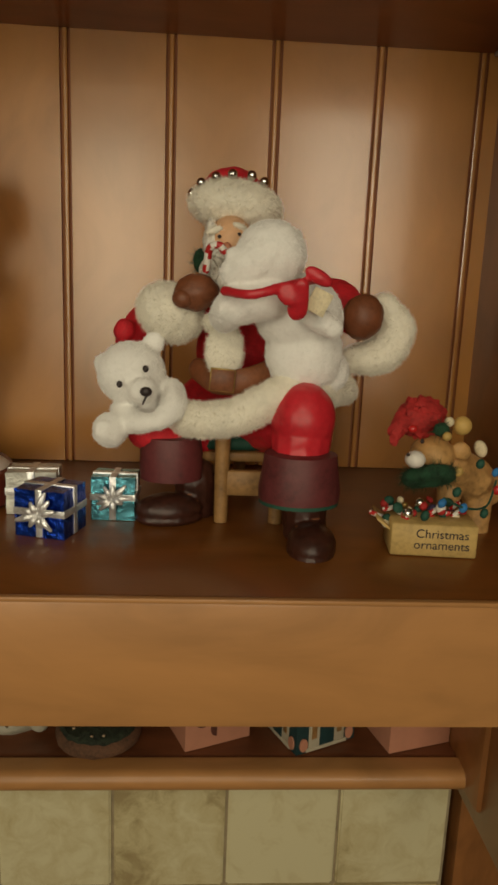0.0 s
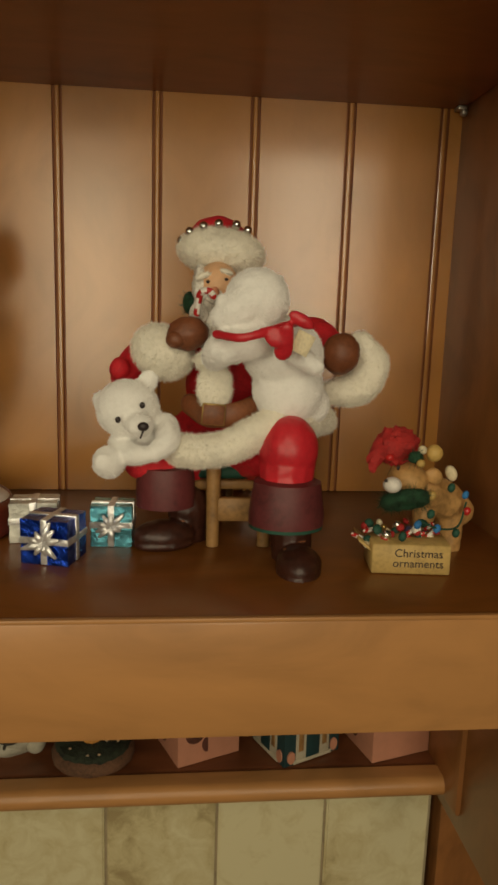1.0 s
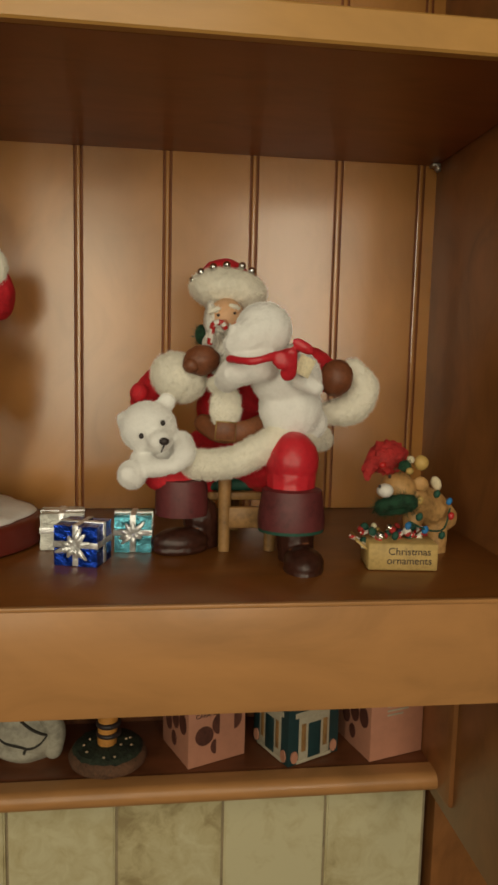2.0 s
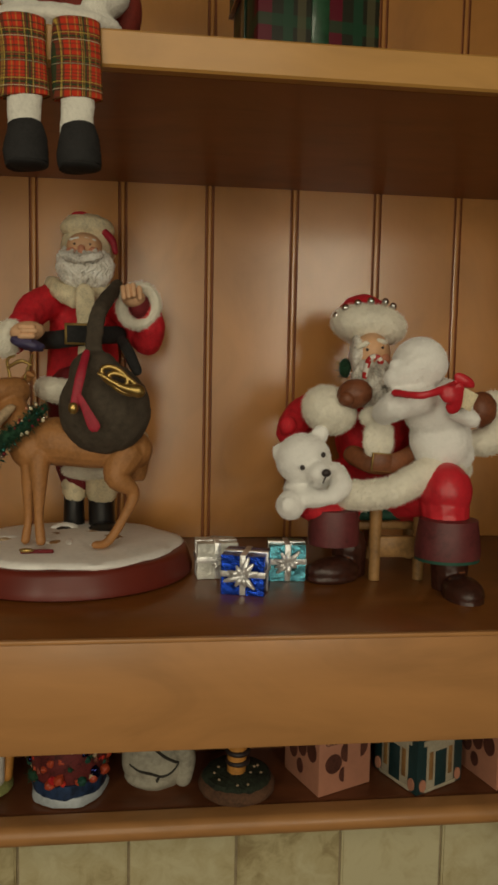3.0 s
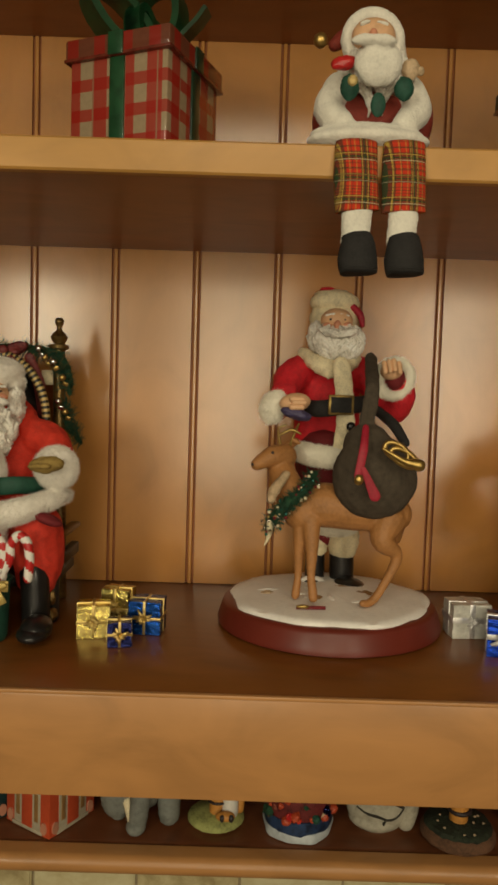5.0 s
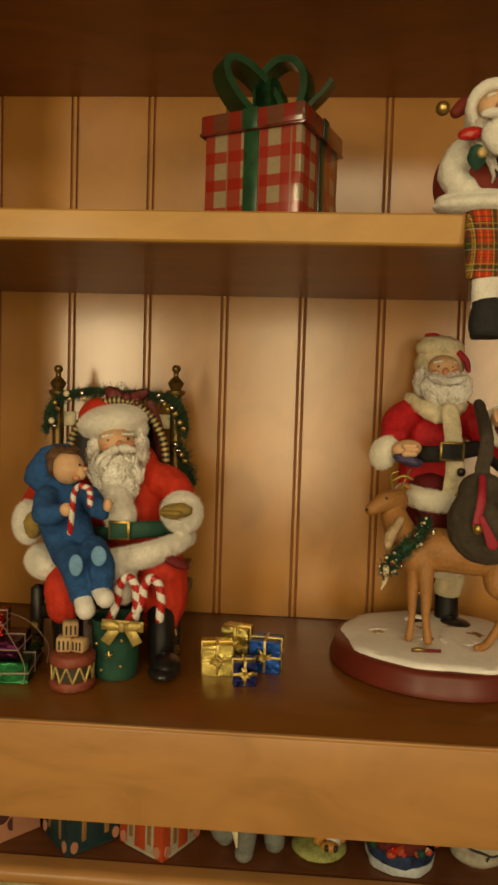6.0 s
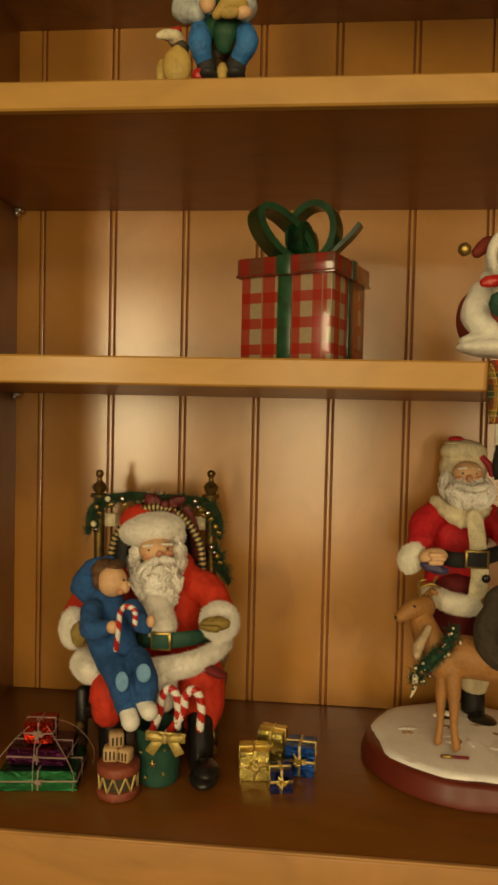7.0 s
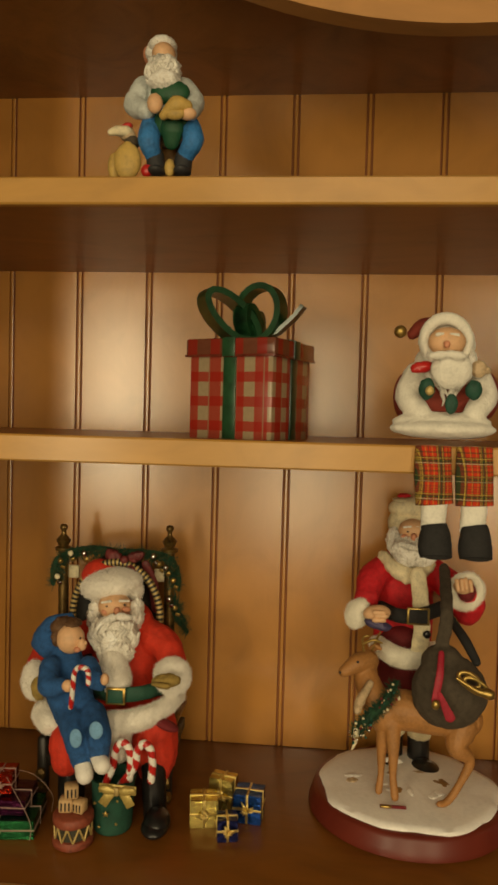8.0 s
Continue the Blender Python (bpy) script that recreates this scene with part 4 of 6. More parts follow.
for k in range(900):
    line = (((-0.6460, 0.4940, 1.6980), (-0.6310, 0.4900, 1.7300)), ((-0.6310, 0.4900, 1.7300), (-0.5740, 0.4840, 1.7380)), ((-0.5740, 0.4840, 1.7380), (-0.5170, 0.4900, 1.7300)), ((-0.5170, 0.4900, 1.7300), (-0.5070, 0.4940, 1.6980)), ((-0.5120, 0.4990, 1.6870), (-0.4960, 0.5020, 1.6490)))[k % 5]
    p = Vector(line[0]).lerp(Vector(line[1]), rng.random())
    d = Vector((rng.uniform(-1, 1), rng.uniform(-1, 0.2), rng.uniform(-1, 1))).normalized()
    u.t([p, p + d * rng.uniform(0.006, 0.0125)], [1.1, 0.4], rng.choice([green_dark, green_dark, green_cloth, pine_brown]), steps=1, sides=4, round_ends=False)
u.part("garland", throne, "dark green pine garland with gold trinkets")
u = Sculpt(0.00038)
u.e((-0.5730, 0.4760, 1.7330), (30, 14, 20), plaid_bow, (0, 40, 0), fuzz=4)
u.e((-0.5510, 0.4760, 1.7340), (30, 14, 15), plaid_bow, (0, -20, 0), fuzz=4)
u.e((-0.5600, 0.4690, 1.7320), (12, 10, 12), plaid_bow)
u.t([(-0.5570, 0.4710, 1.7280), (-0.5500, 0.4640, 1.7190), (-0.5480, 0.4640, 1.7090)], [10, 15, 13], plaid_bow, flat=0.4)
u.t([(-0.5390, 0.4790, 1.7260), (-0.5320, 0.4860, 1.7020), (-0.5290, 0.4900, 1.6760)], [12, 15, 14], plaid_bow, flat=0.4)
u.part("bow", throne, "dark red plaid bow")
for c, w in (((-0.6300, 0.4640, 1.5270), 34), ((-0.5010, 0.4640, 1.5330), 30)):
    u = Sculpt(0.00037)
    u.b((c[0], 0.474, 1.546), (w * 0.7, 170, 30), throne_black)
    u.b((c[0], 0.429, ON + 0.0300), (w * 0.9, 30, 166), throne_black, edge=0.3)
    u.b((c[0], 0.474, 1.568), (w * 0.9, 180, 14), throne_gold, edge=0.3)
    u.e((c[0], 0.422, 1.519), (w * 0.4, 9, 18), throne_gold, fuzz=3)
    u.e((c[0], 0.422, ON + 0.0080), (w * 0.55, 18, 16), throne_gold, fuzz=3)
    u.part("arm", throne)
u = Sculpt(0.00037)
u.b(((-0.5630, 0.4540, 1.5300)[0], 0.462, 1.533), (340, 210, 34), throne_black, edge=0.2)
u.part("seat", throne)

s = Sculpt(0.000368)
s.e((-0.5870, 0.4740, 1.7130), (54, 50, 48), coral_red, fuzz=3)
s.e((-0.5700, 0.4580, 1.7080), (88, 70, 44), grey_fur, (0, -10, 0), fuzz=10)
s.e((-0.5440, 0.4590, 1.7020), (18, 26, 30), grey_fur, fuzz=6)
s.e((-0.5620, 0.4420, 1.6900), (46, 42, 40), skin)
s.e((-0.5550, 0.4250, 1.6890), (10, 10, 13), skin_red, n=10)
s.e((-0.5680, 0.4300, 1.6870), (13, 8, 9), skin_red, n=10)
s.e((-0.5470, 0.4300, 1.6900), (13, 8, 9), skin_red, n=10)
s.t([(-0.5720, 0.4300, 1.6960), (-0.5630, 0.4290, 1.6980)], [3, 4], beard_white)
s.t([(-0.5530, 0.4290, 1.6990), (-0.5440, 0.4300, 1.6990)], [4, 3], beard_white)
for c in ((-0.5660, 0.4280, 1.6930), (-0.5480, 0.4290, 1.6950)):
    s.e(c, (4, 3, 3), nose_dark, n=8)
s.e((-0.5580, 0.4290, 1.6630), (70, 42, 54), beard_white, (0, 4, 0), fuzz=8, freq=340)
s.locks((-0.5580, 0.4290, 1.6650), (74, 47, 60), beard_white, 46, 1.0, 6, 8)
s.locks((-0.5540, 0.4210, 1.6520), (52, 40, 44), beard_white, 34, 0.9, 5.5, 9)
s.e((-0.5530, 0.4190, 1.6520), (50, 38, 38), beard_white, fuzz=9, freq=340)
s.t([(-0.5670, 0.4170, 1.6800), (-0.5560, 0.4150, 1.6860)], [8, 11], beard_white, fuzz=3)
s.t([(-0.5490, 0.4150, 1.6870), (-0.5400, 0.4170, 1.6860)], [11, 8], beard_white, fuzz=3)
s.e((-0.5830, 0.4440, 1.6780), (22, 28, 44), beard_white, fuzz=7)
s.e((-0.5390, 0.4440, 1.6820), (20, 28, 44), beard_white, fuzz=7)
s.t([(-0.5540, 0.4640, 1.6610), (-0.5530, 0.4590, 1.6270), (-0.5530, 0.4540, 1.5890)], [84, 100, 104], coral_red, sides=22, fuzz=3, flat=0.8)
s.t([(-0.5320, 0.4590, 1.6560), (-0.5090, 0.4440, 1.6520), (-0.4960, 0.4240, 1.6400)], [50, 44, 36], coral_red, fuzz=3)
s.t([(-0.5880, 0.4640, 1.6520), (-0.6280, 0.4540, 1.6400), (-0.6370, 0.4340, 1.6250)], [50, 46, 40], coral_red, fuzz=3)
s.e((-0.4940, 0.4090, 1.6330), (50, 36, 50), grey_fur, fuzz=9)
s.e((-0.4950, 0.3820, 1.6380), (38, 20, 18), glove_ochre, (0, -6, 0), fuzz=3)
for c in ((-0.5030, 0.3760, 1.6370), (-0.4980, 0.3720, 1.6380), (-0.4930, 0.3710, 1.6380)):
    s.e(c, (14, 9, 6), glove_ochre, n=10)
s.e((-0.6360, 0.4190, 1.6170), (36, 34, 54), grey_fur, fuzz=9)
s.e((-0.6220, 0.3940, 1.6190), (22, 18, 32), glove_ochre, fuzz=3)
s.t([(-0.5770, 0.4240, 1.6070), (-0.5460, 0.3960, 1.6160), (-0.5230, 0.3960, 1.6190), (-0.5090, 0.4190, 1.6160)], [20], green_cloth, flat=0.4)
s.b((-0.5440, 0.3860, 1.6190), (50, 4, 44), gold)
s.b((-0.5440, 0.3850, 1.6190), (40, 5, 34), green_cloth)
s.t([(-0.5530, 0.4090, 1.6440), (-0.5470, 0.4020, 1.6280)], [36, 38], grey_fur, fuzz=7)
s.t([(-0.5560, 0.3940, 1.5900), (-0.5350, 0.3860, 1.5950), (-0.5140, 0.3860, 1.6010), (-0.4960, 0.4040, 1.6070), (-0.4890, 0.4240, 1.6080)], [26, 28, 27, 21, 15], grey_fur, fuzz=9, sides=16, steps=8)
s.t([(-0.6250, 0.4240, 1.5820), (-0.6150, 0.4090, 1.5800)], [40, 34], grey_fur, fuzz=8)
s.t([(-0.5420, 0.3900, 1.5850), (-0.5420, 0.3900, 1.5650)], [36, 30], grey_fur, fuzz=7)
s.t([(-0.5430, 0.4440, 1.5770), (-0.5130, 0.4160, 1.5780)], [72, 64], coral_red, fuzz=3)
s.t([(-0.5120, 0.4140, 1.5790), (-0.5100, 0.4160, 1.5530), (-0.5110, 0.4160, 1.5400)], [64, 60, 50], coral_red, fuzz=3)
s.t([(-0.5890, 0.4440, 1.5670), (-0.5960, 0.4040, 1.5670), (-0.5960, 0.4020, 1.5460)], [58, 46, 42], coral_red, fuzz=3)
s.e((-0.4950, 0.3890, 1.5930), (34, 20, 12), dark_red, (0, 20, 0))
s.t([(-0.5100, 0.4040, 1.5460), (-0.5070, 0.4020, 1.5000)], [33, 32], black_gloss)
s.e((-0.4990, 0.3740, 1.5080), (35, 50, 28), black_gloss, (0, 0, 6))
s.e((-0.5000, 0.3690, 1.5060), (35, 53, 18), black_gloss, (0, 0, 6))
s.t([(-0.5940, 0.4090, 1.5400), (-0.5930, 0.4090, 1.4960)], [36, 36], black_gloss)
s.e((-0.5880, 0.3890, 1.5010), (38, 50, 28), black_gloss)
s.single("enthroned_figurine", (-0.5280, 0.3780, 1.4950), "white-bearded red-robed holiday figurine seated on toy throne", "figurine")

s = Sculpt(0.00031)
s.e((-0.6190, 0.4090, 1.6610), (50, 44, 56), blue_fleece, (0, -15, 0), fuzz=4)
s.t([(-0.6290, 0.4090, 1.6590), (-0.6150, 0.4040, 1.6790), (-0.5980, 0.4090, 1.6850)], [24, 26, 18], blue_fleece, fuzz=4)
s.e((-0.5910, 0.3920, 1.6700), (44, 40, 46), skin)
s.e((-0.5780, 0.3860, 1.6670), (16, 14, 20), skin)
s.e((-0.5720, 0.3790, 1.6710), (6, 7, 7), skin, n=8)
s.e((-0.5810, 0.3820, 1.6630), (11, 7, 9), skin_red, n=10)
s.e((-0.5780, 0.3820, 1.6740), (3, 3, 4), nose_dark, n=8)
s.e((-0.6010, 0.4000, 1.6790), (40, 40, 32), hair_brown, (0, -10, 0), fuzz=5)
s.e((-0.6040, 0.3920, 1.6710), (16, 28, 28), hair_brown, fuzz=4)
s.e((-0.5900, 0.3960, 1.6840), (26, 32, 15), hair_brown, fuzz=4)
s.t([(-0.5990, 0.4020, 1.6470), (-0.5940, 0.3940, 1.6240), (-0.5830, 0.3890, 1.5970)], [56, 76, 66], blue_fleece, sides=18, fuzz=4, flat=0.75)
s.t([(-0.6070, 0.3840, 1.6450), (-0.6010, 0.3640, 1.6340), (-0.5860, 0.3590, 1.6370)], [34, 34, 24], blue_fleece, fuzz=3)
s.t([(-0.5700, 0.3840, 1.6480), (-0.5590, 0.3690, 1.6400), (-0.5540, 0.3690, 1.6360)], [30, 28, 20], blue_fleece, fuzz=3)
s.e((-0.5780, 0.3490, 1.6410), (18, 14, 18), skin)
s.e((-0.5480, 0.3620, 1.6440), (13, 12, 18), skin)
s.t([(-0.5870, 0.3840, 1.6000), (-0.5720, 0.3590, 1.5890), (-0.5670, 0.3590, 1.5690)], [46, 40, 34], blue_fleece, fuzz=3)
s.t([(-0.5660, 0.3840, 1.6010), (-0.5520, 0.3590, 1.5930), (-0.5510, 0.3590, 1.5770)], [44, 38, 32], blue_fleece, fuzz=3)
s.e((-0.5660, 0.3370, 1.5990), (18, 6, 28), light_blue)
s.e((-0.5480, 0.3380, 1.6070), (20, 6, 26), light_blue)
s.t([(-0.5660, 0.3560, 1.5680), (-0.5610, 0.3490, 1.5600)], [24, 26], white_paint)
s.t([(-0.5520, 0.3560, 1.5750), (-0.5450, 0.3490, 1.5700)], [22, 25], white_paint)
s.t([(-0.5740, 0.3460, 1.6230), (-0.5710, 0.3420, 1.6430), (-0.5700, 0.3420, 1.6550), (-0.5660, 0.3420, 1.6610), (-0.5590, 0.3420, 1.6600), (-0.5570, 0.3420, 1.6550), (-0.5570, 0.3420, 1.6470)], [7.5], white_paint, stripes=red_paint, steps=9, sides=16)
s.single("child_figurine", (-0.5770, 0.4080, 1.5300), "small doll in blue fleece suit holding candy cane", "figurine")

pail = thing("pail", (-0.5410, 0.3790, 1.4950), "dark green toy pail with gold bow and candy canes", "pail")
PX, PY = (-0.5430, 0.3920, 1.5090)[0], 0.380
u = Sculpt(0.00033)
u.lathe((PX, PY, ON), [(52, 0), (54, 4), (56, 12), (62, 140), (66, 146), (66, 152), (60, 152), (56, 120), (10, 118)], green_cloth, n=28)
u.part("bucket", pail)
u = Sculpt(0.00033)
c0 = (-0.5310, 0.3490, 1.5440)
u.b((c0[0], c0[1] + 0.002, c0[2] + 0.004), (104, 4, 26), gold_ribbon, (0, 2, 0), edge=0.3)
for side_x, lean in ((-1, 34), (1, -30)):
    u.b((c0[0] + side_x * 0.0095, c0[1], c0[2] - 0.004), (26, 4, 44), gold_ribbon, (0, lean, 0), edge=0.3)
    u.e((c0[0] + side_x * 0.0085, c0[1] - 0.0010, c0[2] + 0.0045), (26, 8, 12), gold_ribbon, (0, side_x * -8, 0), fuzz=2)
u.b((c0[0], c0[1] - 0.0022, c0[2] + 0.004), (14, 8, 24), gold_rope, edge=0.3)
u.part("bow", pail, "gold star ribbon bow")
for x, z, r in ((0, 770, 10), (-34, 745, 5), (30, 735, 5), (-20, 810, 5), (28, 800, 5)):
    u = Sculpt(0.00033)
    q = (PX + x * u.unit, PY - 0.0245 + abs(x) * u.unit * 0.25, ON + (845 - z) * u.unit)
    for k in range(5):
        a = radians(90 + 72 * k)
        u.t([q, (q[0] + math.cos(a) * r * u.unit, q[1], q[2] + math.sin(a) * r * u.unit)], [r * 0.35, 0.5], gold, steps=1, sides=6, round_ends=False)
    u.part("star", pail)
for foot_x, dx in ((-14, 22), (28, 84)):
    u = Sculpt(0.00033)
    z0 = ON + 0.045
    pts = [(PX + (x + (foot_x if z < 0.002 else dx)) * u.unit, PY - 0.012, z0 + z) for x, z in ((0, 0.0), (-14, 0.020), (-8, 0.034), (10, 0.042), (30, 0.037), (37, 0.024), (34, 0.008))]
    u.t(pts, [11], white_paint, stripes=red_paint, steps=10, sides=18)
    u.part("candy_cane", pail, "red and white striped candy cane")

# ---- toy drum with letter blocks ----
drum_red = plain("brick red drum rim", (0.23, 0.050, 0.026), 0.6, scale=350, vary=0.3, relief=0.3)
drum_dark = plain("dark olive drum side", (0.035, 0.032, 0.020), 0.6, scale=350, vary=0.3, relief=0.3)
block_wood = plain("pale block wood", (0.50, 0.32, 0.16), 0.7, scale=260, vary=0.2, relief=0.2)
DX, DY = -0.5715, 0.3510
drum = thing("toy_drum", (DX, DY, MAIN), "tiny brick red toy drum carrying wooden letter blocks", "drum")
u = Sculpt(0.00031)
u.lathe((DX, DY, ON), [(54, 0), (59, 3), (60, 16), (57, 24), (50, 26)], drum_red, fuzz=1.5)
u.part("lower_rim", drum)
u = Sculpt(0.00031)
u.lathe((DX, DY, ON), [(50, 22), (52, 40), (51, 66)], drum_dark)
u.part("shell", drum, "dark olive shell")
u = Sculpt(0.00031)
u.lathe((DX, DY, ON), [(52, 62), (58, 66), (60, 74), (58, 88), (52, 92), (8, 92)], drum_red, fuzz=1.5)
u.part("upper_rim", drum)
for k in range(10):
    u = Sculpt(0.00031)
    a, b = 2 * math.pi * k / 10, 2 * math.pi * (k + 0.5) / 10
    r = 54 * u.unit
    lo, hi = ON + 24 * u.unit, ON + 66 * u.unit
    u.t([(DX + r * math.cos(a), DY + r * math.sin(a), lo), (DX + r * math.cos(b), DY + r * math.sin(b), hi)], [3], gold_rope, steps=2, sides=6)
    u.t([(DX + r * math.cos(b), DY + r * math.sin(b), hi), (DX + r * math.cos(2 * b - a), DY + r * math.sin(2 * b - a), lo)], [3], gold_rope, steps=2, sides=6)
    u.part("cord", drum)
u0 = 0.00031
for bx, by, bz, w, yaw in ((-22, 0, 112, 40, 8), (20, -4, 112, 36, -14), (-8, 2, 152, 40, 20)):
    blk = thing("letter_block", (DX + bx * u0, DY + by * u0, ON + (bz - w / 2) * u0), "tiny pale wooden letter block on a toy drum", "toy block", "letter blocks")
    u = Sculpt(u0)
    u.b((DX + bx * u0, DY + by * u0, ON + bz * u0), (w, w, w), block_wood, (0, 0, yaw))
    u.part("cube", blk)
    u = Sculpt(u0)
    for k in (-0.28, 0.0, 0.28):
        m = pose(DX + bx * u0, DY + by * u0, ON + bz * u0, 0, 0, yaw)
        u.b(m @ Vector((k * w * u0, -w * 0.505 * u0, 0)), (w * 0.12, 1.4, w * 0.6), throne_black, (0, 0, yaw), edge=0)
    u.part("marking", blk, "dark printed bars")

# ---- sitting figure with dangling plaid legs ----


def plaid(name, ground, bands, rough=0.8, gloss=0.0, relief=True):
    """Crossing bands: (axis 'u' or 'v', period, start, width, colour, cover). u runs round the upright faces, v up."""
    m, nt, b = shader(name)
    tc = nt.nodes.new("ShaderNodeTexCoord")
    sep = nt.nodes.new("ShaderNodeSeparateXYZ")
    nt.links.new(tc.outputs["Object"], sep.inputs[0])
    add = nt.nodes.new("ShaderNodeMath")
    nt.links.new(sep.outputs[0], add.inputs[0])
    nt.links.new(sep.outputs[1], add.inputs[1])
    axis = {"u": add.outputs[0], "v": sep.outputs[2]}
    wob = node(nt, "ShaderNodeTexNoise", Scale=260.0, Detail=2.0)
    nt.links.new(tc.outputs["Object"], wob.inputs["Vector"])
    col = None
    first = nt.nodes.new("ShaderNodeMix")
    first.data_type = "RGBA"
    first.inputs[6].default_value, first.inputs[7].default_value = (*shade(ground, 0.82), 1), (*shade(ground, 1.12), 1)
    nt.links.new(wob.outputs["Fac"], first.inputs[0])
    col = first.outputs[2]
    for ax, period, start, width, colour, cover in bands:
        div = nt.nodes.new("ShaderNodeMath")
        div.operation = "MULTIPLY_ADD"
        div.inputs[1].default_value, div.inputs[2].default_value = 1 / period, 40 - start / period
        nt.links.new(axis[ax], div.inputs[0])
        fr = nt.nodes.new("ShaderNodeMath")
        fr.operation = "FRACT"
        nt.links.new(div.outputs[0], fr.inputs[0])
        lt = nt.nodes.new("ShaderNodeMath")
        lt.operation = "LESS_THAN"
        lt.inputs[1].default_value = width / period
        nt.links.new(fr.outputs[0], lt.inputs[0])
        k = nt.nodes.new("ShaderNodeMath")
        k.operation = "MULTIPLY"
        k.inputs[1].default_value = cover
        nt.links.new(lt.outputs[0], k.inputs[0])
        mx = nt.nodes.new("ShaderNodeMix")
        mx.data_type = "RGBA"
        nt.links.new(k.outputs[0], mx.inputs[0])
        nt.links.new(col, mx.inputs[6])
        mx.inputs[7].default_value = (*colour, 1)
        col = mx.outputs[2]
    nt.links.new(col, b.inputs["Base Color"])
    b.inputs["Roughness"].default_value, b.inputs["Coat Weight"].default_value = rough, gloss
    b.inputs["Coat Roughness"].default_value = 0.08
    b.inputs["Specular IOR Level"].default_value = 0.5 if gloss > 0.5 else 0.2
    if relief:
        bump(nt, b, wob.outputs["Fac"], 0.3, 0.0006)
    return m


NAVY, PINE, YELLOW, LINEN = (0.045, 0.040, 0.022), (0.025, 0.055, 0.022), (0.52, 0.36, 0.07), (0.55, 0.48, 0.34)
tartan = plaid("red tartan cloth", (0.55, 0.042, 0.018), [
    ("u", 0.01624, 0.00162, 0.00717, NAVY, 0.72), ("v", 0.01407, 0.00216, 0.00574, NAVY, 0.62),
    ("u", 0.01624, 0.00433, 0.00104, PINE, 0.9), ("v", 0.01407, 0.00433, 0.00104, PINE, 0.9),
    ("u", 0.01624, 0.00244, 0.00046, YELLOW, 0.8), ("u", 0.01624, 0.00704, 0.00046, YELLOW, 0.8), ("u", 0.01624, 0.01218, 0.00040, NAVY, 0.8),
    ("v", 0.01407, 0.00271, 0.00046, LINEN, 0.8), ("v", 0.01407, 0.00677, 0.00046, YELLOW, 0.8), ("v", 0.01407, 0.01109, 0.00052, NAVY, 0.85),
    ("u", 0.0042, 0.0010, 0.0008, YELLOW, 0.35), ("v", 0.0038, 0.0010, 0.0009, NAVY, 0.45)], 0.9)
knit_white = plain("white knit wool", (0.80, 0.77, 0.68), 0.92, scale=500, vary=0.1, relief=0.8, depth=0.0012, sheen=0.4)
brick_red = plain("brick red vest", (0.24, 0.030, 0.018), 0.75, scale=400, vary=0.2, relief=0.4)

SH1 = 1.8680
s = Sculpt(0.000327)
s.e((-0.2560, 0.3440, 1.8820), (136, 66, 26), knit_white, fuzz=4, freq=160)
s.e((-0.2560, 0.3500, 1.8880), (128, 56, 26), knit_white, fuzz=4, freq=160)
s.e((-0.2510, 0.3700, 1.9060), (110, 60, 62), brick_red, fuzz=2)
s.e((-0.2820, 0.3830, 1.9100), (36, 46, 66), brick_red)
s.e((-0.2130, 0.3830, 1.9120), (36, 46, 66), brick_red)
s.t([(-0.2760, 0.3660, 1.9280), (-0.2830, 0.3580, 1.9090), (-0.2740, 0.3460, 1.8940)], [36, 37, 28], knit_white, fuzz=4, freq=160)
s.t([(-0.2240, 0.3660, 1.9270), (-0.2200, 0.3580, 1.9100), (-0.2300, 0.3460, 1.8960)], [36, 37, 28], knit_white, fuzz=4, freq=160)
s.e((-0.2720, 0.3320, 1.9150), (20, 15, 28), green_cloth, fuzz=2)
s.e((-0.2340, 0.3320, 1.9150), (21, 15, 25), green_cloth, fuzz=2)
s.e((-0.2720, 0.3160, 1.9130), (11, 6, 12), gold_rope, n=10)
s.e((-0.2760, 0.3360, 1.9330), (30, 12, 15), red_paint, (0, -12, 0), fuzz=3)
s.e((-0.2280, 0.3430, 1.9330), (20, 16, 22), deer_pale, fuzz=2)
s.e((-0.2210, 0.3430, 1.9320), (10, 10, 10), deer_pale, fuzz=2)
s.e((-0.2520, 0.3300, 1.9030), (16, 8, 26), green_cloth, fuzz=1)
s.e((-0.2480, 0.3800, 1.9560), (74, 52, 78), knit_white, fuzz=4, freq=170)
s.e((-0.2610, 0.3730, 1.9400), (50, 40, 44), knit_white, fuzz=4, freq=170)
s.e((-0.2380, 0.3730, 1.9420), (46, 40, 44), knit_white, fuzz=4, freq=170)
s.e((-0.2480, 0.4030, 1.9710), (56, 34, 46), brick_red)
s.ring((-0.2540, 0.3530, 1.9570), 55, 17, knit_white, (-8, 0, 0), squash=1.08)
s.t([(-0.2550, 0.3930, 1.9770), (-0.2700, 0.3830, 1.9730), (-0.2790, 0.3780, 1.9650)], [18, 20, 15], brick_red)
s.e((-0.2900, 0.3760, 1.9670), (17, 16, 17), gold, fuzz=1)
s.e((-0.2550, 0.3430, 1.9550), (48, 30, 38), skin)
s.e((-0.2570, 0.3320, 1.9520), (9, 8, 10), skin_red, n=10)
s.t([(-0.2650, 0.3360, 1.9600), (-0.2600, 0.3340, 1.9610)], [6, 5], knit_white)
s.t([(-0.2540, 0.3340, 1.9610), (-0.2470, 0.3360, 1.9600)], [5, 6], knit_white)
s.e((-0.2650, 0.3200, 1.9420), (28, 12, 11), knit_white, (0, -8, 0), fuzz=1)
